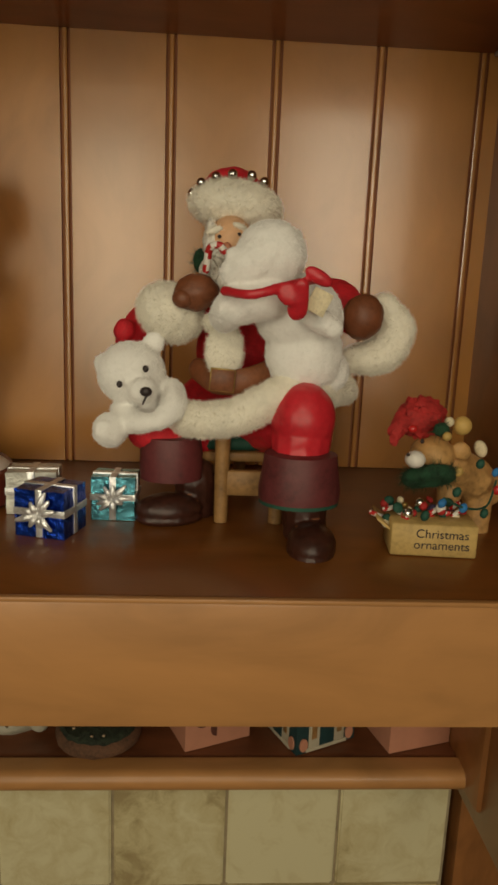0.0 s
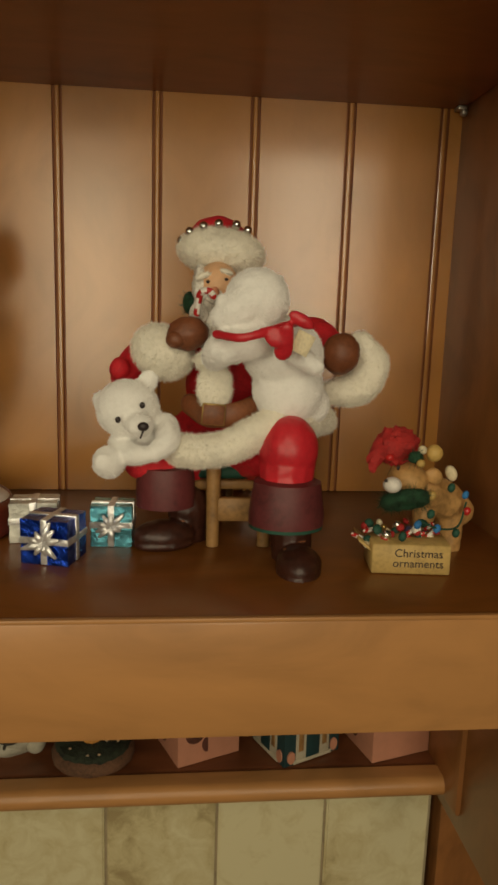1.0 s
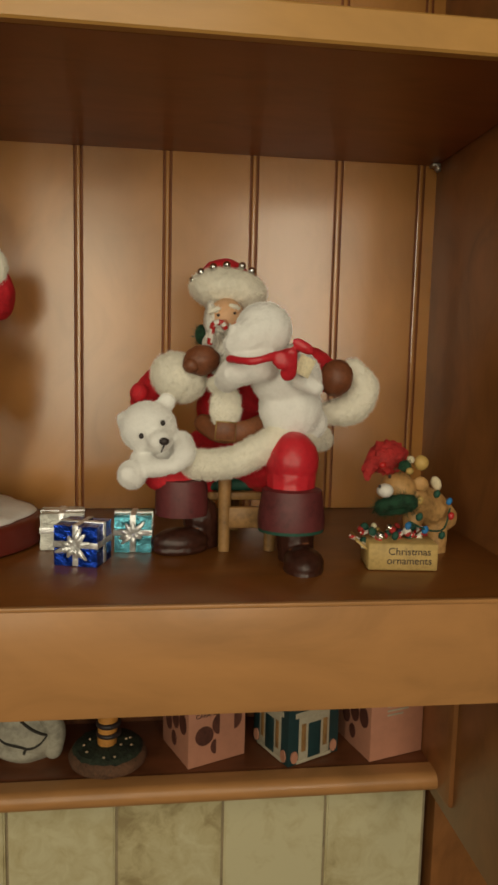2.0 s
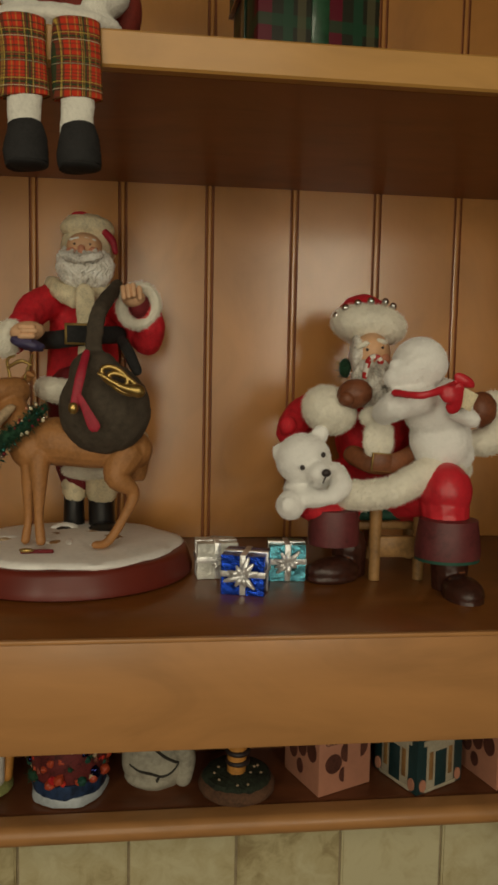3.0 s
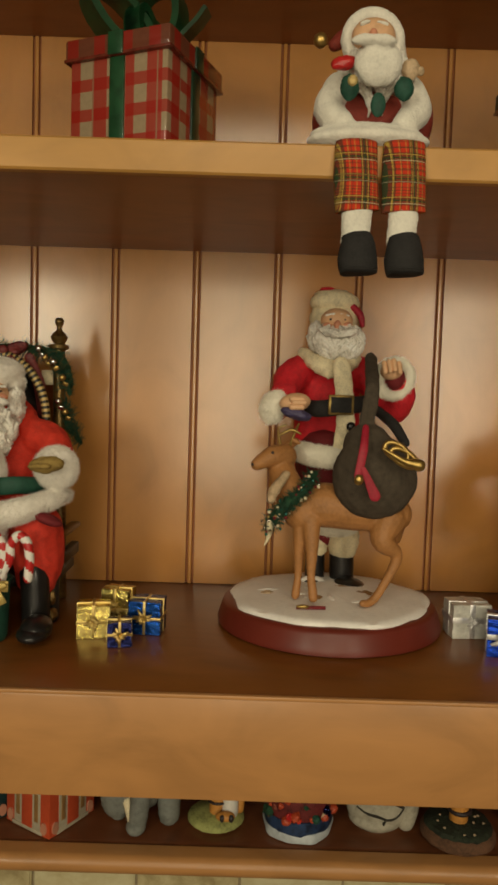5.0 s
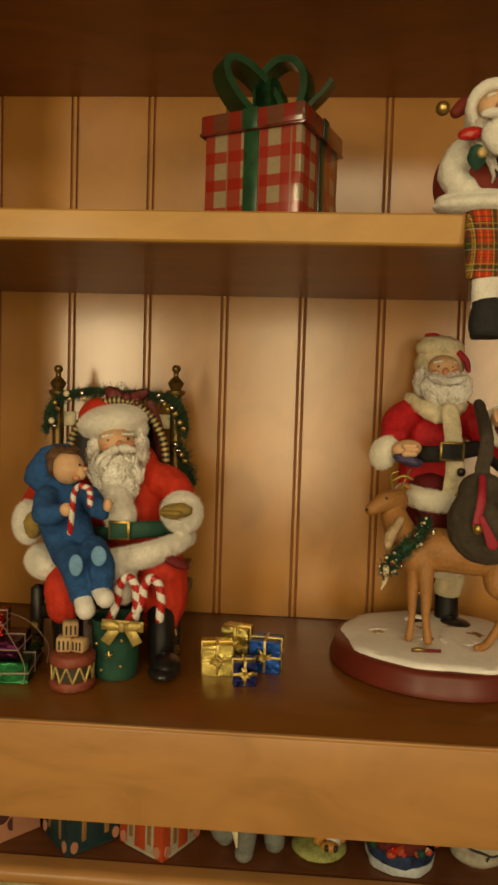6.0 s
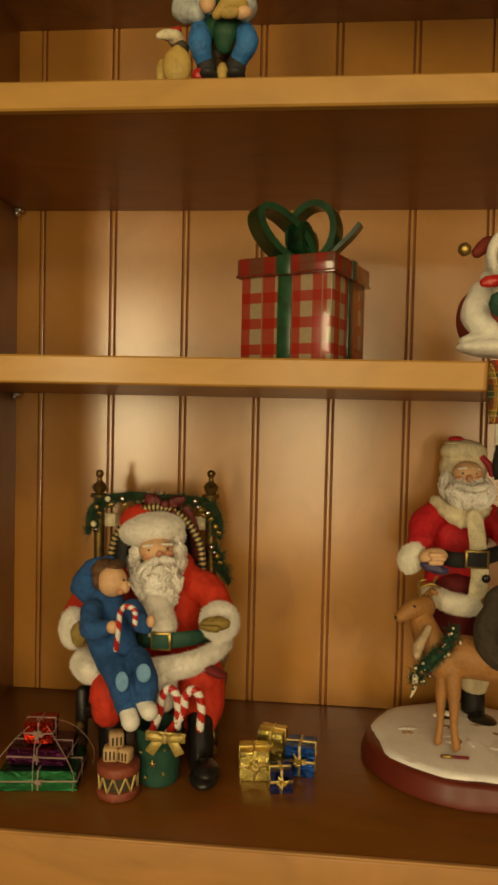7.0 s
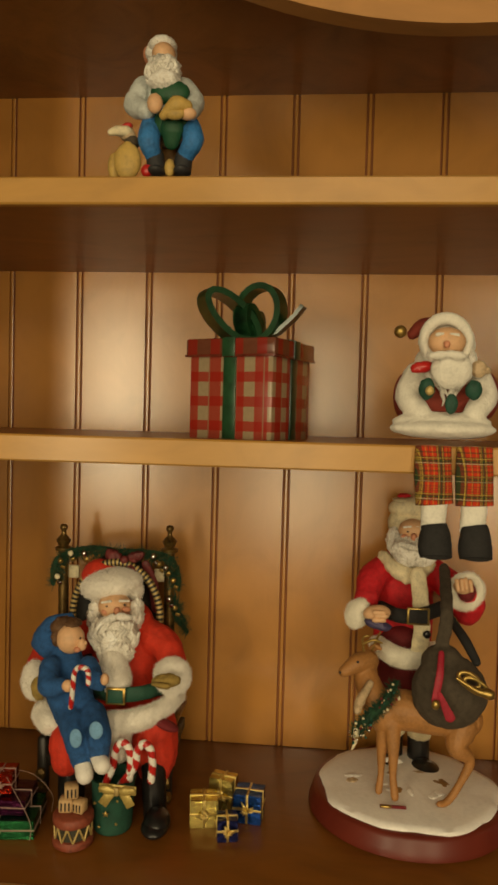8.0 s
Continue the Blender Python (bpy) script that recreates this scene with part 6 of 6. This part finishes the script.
for dx, dy in ((-0.036, -0.026), (0.034, -0.024), (-0.034, 0.024), (0.036, 0.026), (0.0, -0.028)):
    u = Sculpt(0.001)
    u.t([(SX - 0.004, SY, ON + 0.0545), (SX + dx * 0.55, SY + dy * 0.75 - 0.002, ON + 0.041), (SX + dx, SY + dy, ON + 0.0180), (SX + dx, SY + dy, ON + 0.001)], [0.32], cord_pale, sides=6, steps=4)
    u.part("strand", net)

# ---- niche: cartons and little figures ----
IN = NICHE + 0.0006
pink = plain("salmon pink carton", (0.52, 0.235, 0.150), 0.55, scale=120, vary=0.06, relief=0.05)
choc = plain("printed chocolate brown", (0.11, 0.036, 0.024), 0.6, scale=300, vary=0.25, relief=0.05)
teal_card = plain("dark teal printed card", (0.011, 0.040, 0.044), 0.5, scale=260, vary=0.2, relief=0.05)
orange_card = plain("vermilion printed card", (0.50, 0.070, 0.025), 0.5, scale=200, vary=0.1, relief=0.05)
white_card = plain("white printed card", (0.44, 0.39, 0.29), 0.6, scale=300, vary=0.12, relief=0.05)
NB = "small cartons in the niche"


def carton(label, corner, right, side, card, height=0.085, slot=True):
    """A square carton turned to the viewer. corner: its nearest foot; right: a foot further along its right face."""
    c, r = Vector(corner), Vector(right)
    yaw = math.degrees(math.atan2(r.y - c.y, r.x - c.x))
    g = thing("carton", (0, 0, 0), label, "carton", NB)
    part("box", block(0, side, 0, side, 0, height, 0.0008), card, g)
    if slot:
        part("finger_slot", block(side * 0.02, side * 0.30, -0.0006, 0.004, height * 0.80, height * 0.93, 0.001), nose_dark, g, "dark cut-out")
    return g, yaw, c


def disc(x, z, rx, rz, y=-0.0006, cut=0):
    bm = bmesh.new()
    ring = [bm.verts.new((x + rx * math.cos(2 * math.pi * k / 20) * (1 if not cut or math.cos(2 * math.pi * k / 20) * cut > 0 else 0.05), y, z + rz * math.sin(2 * math.pi * k / 20))) for k in range(20)]
    back = [bm.verts.new((v.co.x, 0.0004, v.co.z)) for v in ring]
    bm.faces.new(ring)
    for k in range(20):
        bm.faces.new((ring[k], ring[(k + 1) % 20], back[(k + 1) % 20], back[k]))
    return bm


def turn_to_left(bm):
    """Lay what was made for the right face onto the left one."""
    bm.transform(Matrix(((0, 1, 0, 0), (1, 0, 0, 0), (0, 0, 1, 0), (0, 0, 0, 1))))
    return bm


def place_carton(g, yaw, c):
    g.location, g.rotation_euler = (c.x, c.y, IN), (0, 0, radians(yaw))


def praline_box(label, corner, right, side, words):
    g, yaw, c = carton(label, corner, right, side, pink)
    k = side / 0.07
    for x, z, r, cut in ((0.019, 0.034, 0.0110, 0), (0.037, 0.044, 0.0115, -1), (0.056, 0.046, 0.0120, 1), (0.033, 0.019, 0.0085, -1)):
        if words:
            part("printed_disc", disc(x * k, z * k, r * k * (0.75 if cut else 1), r * k, cut=cut), choc, g)
        part("printed_disc", turn_to_left(disc(side - x * k, z * k, r * k * 0.75, r * k)), choc, g)
    if words:
        lettering("CARAMEL PRALINES", (side * 0.54, -0.0005, 0.0575 * k), 0.0066 * k, 0, nose_dark, g)
    else:
        for i in range(3):
            part("printed_bar", block(side * 0.30, side * (0.80 - 0.1 * i), -0.0005, 0.0006, (0.060 - 0.005 * i) * k, (0.062 - 0.005 * i) * k), white_card, g, "pale unreadable print")
    place_carton(g, yaw, c)


def house_box(label, corner, right, side, card, trim):
    g, yaw, c = carton(label, corner, right, side, card, slot=True)
    k = side / 0.07
    for face in (0, 1):
        def put(name, bm, paint):
            part(name, turn_to_left(bm) if face else bm, paint, g)
        x0 = 0.035 * k
        put("door_surround", block(x0 - 0.021 * k, x0 + 0.021 * k, -0.0006, 0.0006, 0.004 * k, 0.056 * k, 0.0003), trim)
        put("door_head", block(x0 - 0.026 * k, x0 + 0.026 * k, -0.0010, 0.0006, 0.054 * k, 0.060 * k, 0.0003), trim)
        put("printed_door", block(x0 - 0.0085 * k, x0 + 0.0085 * k, -0.0011, 0.0006, 0.004 * k, 0.045 * k, 0.0003), card)
        for sx in (-0.0148, 0.0148):
            put("side_light", block(x0 + (sx - 0.003) * k, x0 + (sx + 0.003) * k, -0.0011, 0.0006, 0.014 * k, 0.046 * k, 0.0003), ochre)
        put("step", block(x0 - 0.024 * k, x0 + 0.024 * k, -0.0013, 0.0006, 0.001, 0.005 * k, 0.0003), trim)
        for sx in (-0.027, 0.027):
            put("planter", disc(x0 + sx * k, 0.010 * k, 0.0045 * k, 0.007 * k, -0.0014), pink)
    place_carton(g, yaw, c)


praline_box("salmon pink carton printed with brown chocolates", (-0.0339, 0.4933, 1.2570), (0.0241, 0.5173, 1.2570), 0.062, True)
house_box("dark teal carton printed like a house front", (0.0617, 0.4883, 1.2570), (0.1024, 0.5073, 1.2570), 0.062, teal_card, white_card)
praline_box("salmon pink carton with plain pale front", (0.1441, 0.4913, 1.2570), (0.2062, 0.5093, 1.2570), 0.062, False)
house_box("vermilion carton printed like a house front", (-0.5180, 0.4893, 1.2570), (-0.4895, 0.5353, 1.2570), 0.062, orange_card, white_card)
house_box("dark teal carton printed like a house front", (-0.6157, 0.4863, 1.2570), (-0.5780, 0.5213, 1.2570), 0.062, teal_card, teal_card)
praline_box("salmon pink carton printed with brown chocolates", (-0.7042, 0.4903, 1.2570), (-0.6727, 0.5243, 1.2570), 0.062, True)

moss = plain("dark mossy base", (0.022, 0.030, 0.016), 0.85, scale=300, vary=0.6, relief=0.9, depth=0.002)
earth = plain("brown earth base", (0.13, 0.062, 0.032), 0.85, scale=400, vary=0.3, relief=0.8, depth=0.002)
stone_grey = plain("pale grey carved stone", (0.42, 0.39, 0.31), 0.8, scale=160, vary=0.25, relief=0.4)
crack_dark = plain("dark carved groove", (0.03, 0.026, 0.02), 0.9, vary=0.2)
orange_toy = plain("orange toy resin", (0.55, 0.24, 0.05), 0.5, scale=300, vary=0.2, relief=0.15)
pale_green = plain("pale green grassy base", (0.36, 0.38, 0.13), 0.8, scale=400, vary=0.3, relief=0.6)
grey_toy = plain("grey toy resin", (0.19, 0.20, 0.18), 0.7, scale=200, vary=0.25, relief=0.3)

bx, by, _ = (-0.1107, 0.4813, 1.2570)
by += 0.036
s = Sculpt(0.001)
s.lathe((bx, by, IN), [(33, 0), (37, 3), (37.5, 8), (35, 13), (31, 15), (12, 18), (2, 19)], earth, fuzz=0.8, n=36)
s.lathe((bx, by, IN + 0.0115), [(35.0, 0), (33.5, 3), (31, 6), (12, 9), (2, 10)], moss, fuzz=1.6, n=36)
rng = random.Random(5)
for k in range(9):
    a, r = rng.uniform(0, 6.28), rng.uniform(14, 30)
    s.e((bx + r * math.cos(a) / 1000, by + r * math.sin(a) / 1000, IN + 0.019 + (31 - r) * 0.0001), (1.4, 1.4, 0.8), deer_pale, n=8)
s.t([(bx - 0.001, by - 0.004, IN + 0.016), (bx, by - 0.003, IN + 0.042), (bx + 0.002, by, IN + 0.070), (bx, by, IN + 0.10)], [9, 9.5, 11, 18], orange_toy, sides=16)
for z, t in ((0.030, 2.6), (0.040, 2.8), (0.053, 3.2)):
    s.ring((bx + 0.0006, by - 0.0025, IN + z), 9.6, t, nose_dark, (90, 0, 0))
s.single("striped_animal_figurine", (bx, by, IN), "orange striped toy animal on dark mossy round base", "figurine")

sx, sy, _ = (-0.1891, 0.5053, 1.2570)
sy += 0.027
s = Sculpt(0.001)
s.e((sx, sy, IN + 0.030), (34, 27, 36), stone_grey, fuzz=1.2, freq=60)
s.e((sx - 0.004, sy - 0.003, IN + 0.0130), (27, 24, 12.5), stone_grey, fuzz=0.6, freq=80)
s.t([(sx + 0.016, sy - 0.016, IN + 0.056), (sx + 0.028, sy - 0.014, IN + 0.034), (sx + 0.026, sy - 0.012, IN + 0.012)], [9, 10, 9], stone_grey, sides=14)


def groove(line):
    """A dark carved line that follows the stone's round front; (across, up) in millimetres."""
    pts = []
    for x, z in line:
        d = math.sqrt(max(0.05, 1 - (x / 34) ** 2 - ((z - 30) / 36) ** 2))
        pts.append((sx + x / 1000, sy - 0.0268 * d - 0.0004, IN + z / 1000))
    s.t(pts, [0.8, 1.5, 1.5, 0.8], crack_dark, sides=8, steps=6)


groove([(-25, 30), (-16, 26), (-4, 24), (6, 21), (15, 24), (21, 30)])
groove([(-12, 56), (-2, 48), (8, 40), (19, 33), (27, 30)])
groove([(4, 22), (1, 16), (4, 10)])
groove([(12, 52), (20, 44), (26, 36)])
s.single("carved_stone", (sx, sy, IN), "pale grey carved stone knot with dark grooves", "carving")

navy_glaze = plain("navy and green glaze", (0.020, 0.045, 0.11), 0.4, scale=140, vary=0.6, relief=0.3)
scallop_blue = plain("pale blue scalloped foot", (0.50, 0.55, 0.58), 0.5, scale=200, vary=0.15, relief=0.2)
fx, fy, _ = (-0.2725, 0.4923, 1.2570)
fy += 0.036
s = Sculpt(0.001)
s.lathe((fx, fy, IN), [(30, 0), (35, 1), (36, 6), (34, 10)], scallop_blue, n=40, wave=0.03, fuzz=0.6)
s.lathe((fx, fy, IN + 0.008), [(34, 0), (35.5, 5), (34.5, 14)], navy_glaze, n=36, fuzz=0.8)
s.lathe((fx, fy, IN + 0.015), [(31, 0), (35, 14), (37, 34), (34, 55), (20, 62)], plaid_bow, n=36, fuzz=1.5)
rng = random.Random(9)
for k in range(150):
    a, z = rng.uniform(0, 6.28), rng.uniform(0.022, 0.066)
    r = 0.0345 + rng.uniform(-0.002, 0.002)
    c = (fx + r * math.cos(a), fy + r * math.sin(a), IN + z)
    w = rng.uniform(2.2, 5)
    s.e(c, (w, w, w), rng.choice([red_paint, drum_red, coral_red, deer_pale, green_dark, green_cloth, orange_card, foil_navy]), fuzz=1.2, n=8)
s.single("floral_ornament", (fx, fy, IN), "red flower-covered round ornament with pale scalloped foot", "ornament")

tx, ty, _ = (-0.3569, 0.5063, 1.2570)
ty += 0.028
s = Sculpt(0.001)
s.lathe((tx, ty, IN), [(26, 0), (29, 2), (29, 5), (26, 8), (10, 11), (2, 11)], pale_green, n=32, fuzz=0.6)
s.t([(tx + 0.001, ty - 0.004, IN + 0.008), (tx + 0.003, ty, IN + 0.04), (tx + 0.002, ty, IN + 0.085)], [8, 10, 15], orange_toy, sides=16)
for z in (0.022, 0.032, 0.043, 0.053):
    s.ring((tx + 0.002, ty - 0.001, IN + z), 9.7, 1.5, nose_dark, (90, 0, 0))
s.t([(tx + 0.014, ty - 0.006, IN + 0.012), (tx + 0.016, ty - 0.002, IN + 0.050)], [9, 7], white_paint)
s.e((tx + 0.010, ty - 0.017, IN + 0.013), (10, 6, 5), orange_toy)
s.e((tx + 0.016, ty - 0.021, IN + 0.013), (3, 3, 4), nose_dark, n=8)
s.e((tx + 0.007, ty - 0.021, IN + 0.013), (3, 3, 4), nose_dark, n=8)
s.t([(tx + 0.024, ty, IN + 0.012), (tx + 0.026, ty + 0.004, IN + 0.040)], [5, 5], orange_toy)
s.t([(tx - 0.018, ty + 0.004, IN + 0.045), (tx - 0.008, ty, IN + 0.050)], [6, 7], orange_toy)
s.single("striped_toy_figurine", (tx, ty, IN), "orange and black striped toy on pale green base", "figurine")

ex, ey, _ = (-0.4353, 0.4983, 1.2570)
ey += 0.030
s = Sculpt(0.001)
s.e((ex - 0.002, ey + 0.006, IN + 0.048), (32, 24, 40), grey_toy, fuzz=0.8)
s.t([(ex + 0.004, ey - 0.014, IN + 0.060), (ex + 0.003, ey - 0.022, IN + 0.030), (ex + 0.001, ey - 0.024, IN + 0.010)], [12, 10, 9], grey_toy, fuzz=0.5)
s.e((ex + 0.000, ey - 0.025, IN + 0.0085), (10, 12, 8), grey_toy)
s.e((ex - 0.020, ey - 0.010, IN + 0.034), (18, 12, 26), grey_toy, (0, 12, 0), fuzz=0.8)
s.t([(ex - 0.010, ey - 0.018, IN + 0.030), (ex - 0.006, ey - 0.024, IN + 0.014)], [5, 3], cream_paint)
s.t([(ex + 0.028, ey, IN + 0.06), (ex + 0.030, ey - 0.004, IN + 0.030), (ex + 0.031, ey - 0.008, IN + 0.012)], [13, 12, 11], grey_toy, fuzz=0.6)
s.t([(ex - 0.022, ey + 0.004, IN + 0.03), (ex - 0.022, ey, IN + 0.010)], [12, 10], grey_toy)
s.single("grey_animal_figurine", (ex, ey, IN), "grey seated toy elephant figurine", "figurine")

# ---- shelf clips ----
clip_metal = plain("dull nickel clip", (0.55, 0.52, 0.46), 0.4, 0.8, vary=0.2)
for x, z in ((RIGHT - 0.006, 1.8425), (LEFT + 0.006, 2.0520), (LEFT + 0.006, 1.8425)):
    u = Sculpt(0.001)
    u.b((x, BACK - 0.010, z), (8, 10, 3), clip_metal)
    u.e((x + (0.003 if x > 0 else -0.003), BACK - 0.010, z - 0.003), (3.5, 3.5, 3.5), clip_metal, n=10)
    u.part("shelf_clip", cabinet, "small nickel shelf clip")


# ---- beadboard back, plank by plank ----
PITCH, FIRST = 0.084, -0.142


def plank_mesh(c, nxt, right):
    """A board standing up, with a bead on its left edge; its joints lie in the bottom of the grooves."""
    y, g, d = BACK, 0.0031, 0.0024
    low = y + d
    pts = [(c - g, low), (c - g + 0.0008, low), (c - g + 0.0013, y), (c - 0.0010, y - 0.0004), (c + 0.0010, y - 0.0004),
           (c + g - 0.0013, y), (c + g - 0.0008, low), (c + g + 0.0008, low), (c + g + 0.0013, y)]
    if nxt - g < right:
        pts += [(nxt - g - 0.0013, y), (nxt - g - 0.0008, low), (nxt - g, low)]
    else:
        pts += [(right, y)]
    pts += [(pts[-1][0], y + 0.010), (c - g, y + 0.010)]
    bm = bmesh.new()
    a = [bm.verts.new((x, yy, MAIN + 0.0005)) for x, yy in pts]
    b = [bm.verts.new((x, yy, TOP)) for x, yy in pts]
    n = len(pts)
    for i in range(n):
        f = bm.faces.new((a[i], a[(i + 1) % n], b[(i + 1) % n], b[i]))
        f.material_index = 1 if low in (pts[i][1], pts[(i + 1) % n][1]) else 0
    return bm


for k in range(-8, 5):
    c = FIRST + PITCH * k
    if c > RIGHT - 0.004:
        continue
    if c < LEFT + 0.004:
        bm = block(LEFT, c + PITCH - 0.0031, BACK, BACK + 0.010, MAIN + 0.0005, TOP)
    else:
        bm = plank_mesh(c, c + PITCH, RIGHT)
    part("plank", bm, [wood_back, wood_groove], cabinet, smooth=20)

# ---- tumbled stone backsplash ----
def travertine(name):
    m, nt, b = shader(name)
    v = coords(nt)
    a = node(nt, "ShaderNodeTexNoise", Scale=38.0, Detail=8.0, Roughness=0.65, Distortion=0.6)
    c = node(nt, "ShaderNodeTexNoise", Scale=9.0, Detail=3.0)
    nt.links.new(v, a.inputs["Vector"])
    nt.links.new(v, c.inputs["Vector"])
    mx = node(nt, "ShaderNodeMath")
    mx.operation = "MULTIPLY_ADD"
    mx.inputs[1].default_value = 0.6
    half = node(nt, "ShaderNodeMath")
    half.operation = "MULTIPLY"
    half.inputs[1].default_value = 0.4
    nt.links.new(c.outputs["Fac"], half.inputs[0])
    nt.links.new(a.outputs["Fac"], mx.inputs[0])
    nt.links.new(half.outputs[0], mx.inputs[2])
    info = nt.nodes.new("ShaderNodeObjectInfo")
    sh = node(nt, "ShaderNodeMath")
    sh.operation = "MULTIPLY_ADD"
    sh.inputs[1].default_value, sh.inputs[2].default_value = 0.16, -0.08
    nt.links.new(info.outputs["Random"], sh.inputs[0])
    ad = node(nt, "ShaderNodeMath")
    nt.links.new(mx.outputs[0], ad.inputs[0])
    nt.links.new(sh.outputs[0], ad.inputs[1])
    col = ramp(nt, ad.outputs[0], [(0.34, (0.36, 0.28, 0.14)), (0.46, (0.56, 0.48, 0.27)), (0.60, (0.66, 0.60, 0.38))])
    nt.links.new(col, b.inputs["Base Color"])
    b.inputs["Roughness"].default_value = 0.5
    bump(nt, b, a.outputs["Fac"], 0.25, 0.001)
    return m


stone_tile = travertine("tumbled cream travertine")
splash = single("backsplash", block(LEFT - 0.02, 0.2345, 0.566, 0.6095, 0.90, 1.2385), grout, (-0.3, 0.57, 0.90), "cream travertine tiled backsplash under the cabinet", "backsplash", kind="structure")
STEP, RISE, GAP = 0.1125, 0.1290, 0.0032
tile_bm = block(GAP / 2, STEP - GAP / 2, -0.0042, 0.004, GAP / 2, RISE - GAP / 2)
bmesh.ops.bevel(tile_bm, geom=tile_bm.edges[:], offset=0.0018, segments=2, affect="EDGES")
tile_me = mesh_from(tile_bm, "tile", [stone_tile], (0, 0, 0))
rng = random.Random(3)
for i in range(9):
    for j in range(2):
        t = new("tile", tile_me)
        t.parent = splash
        t.location = Vector((0.2325 - STEP * (i + 1), 0.5655 + rng.uniform(-0.0006, 0.0006), 1.0545 + RISE * (j - 1))) - Vector((-0.3, 0.57, 0.90))
upper = block(GAP / 2, STEP - GAP / 2, -0.0042, 0.004, GAP / 2, 0.0530, 0.0016)
upper_me = mesh_from(upper, "tile", [stone_tile], (0, 0, 0))
for i in range(9):
    t = new("tile", upper_me)
    t.parent = splash
    t.location = Vector((0.2325 - STEP * (i + 1), 0.5655, 1.0545 + RISE)) - Vector((-0.3, 0.57, 0.90))
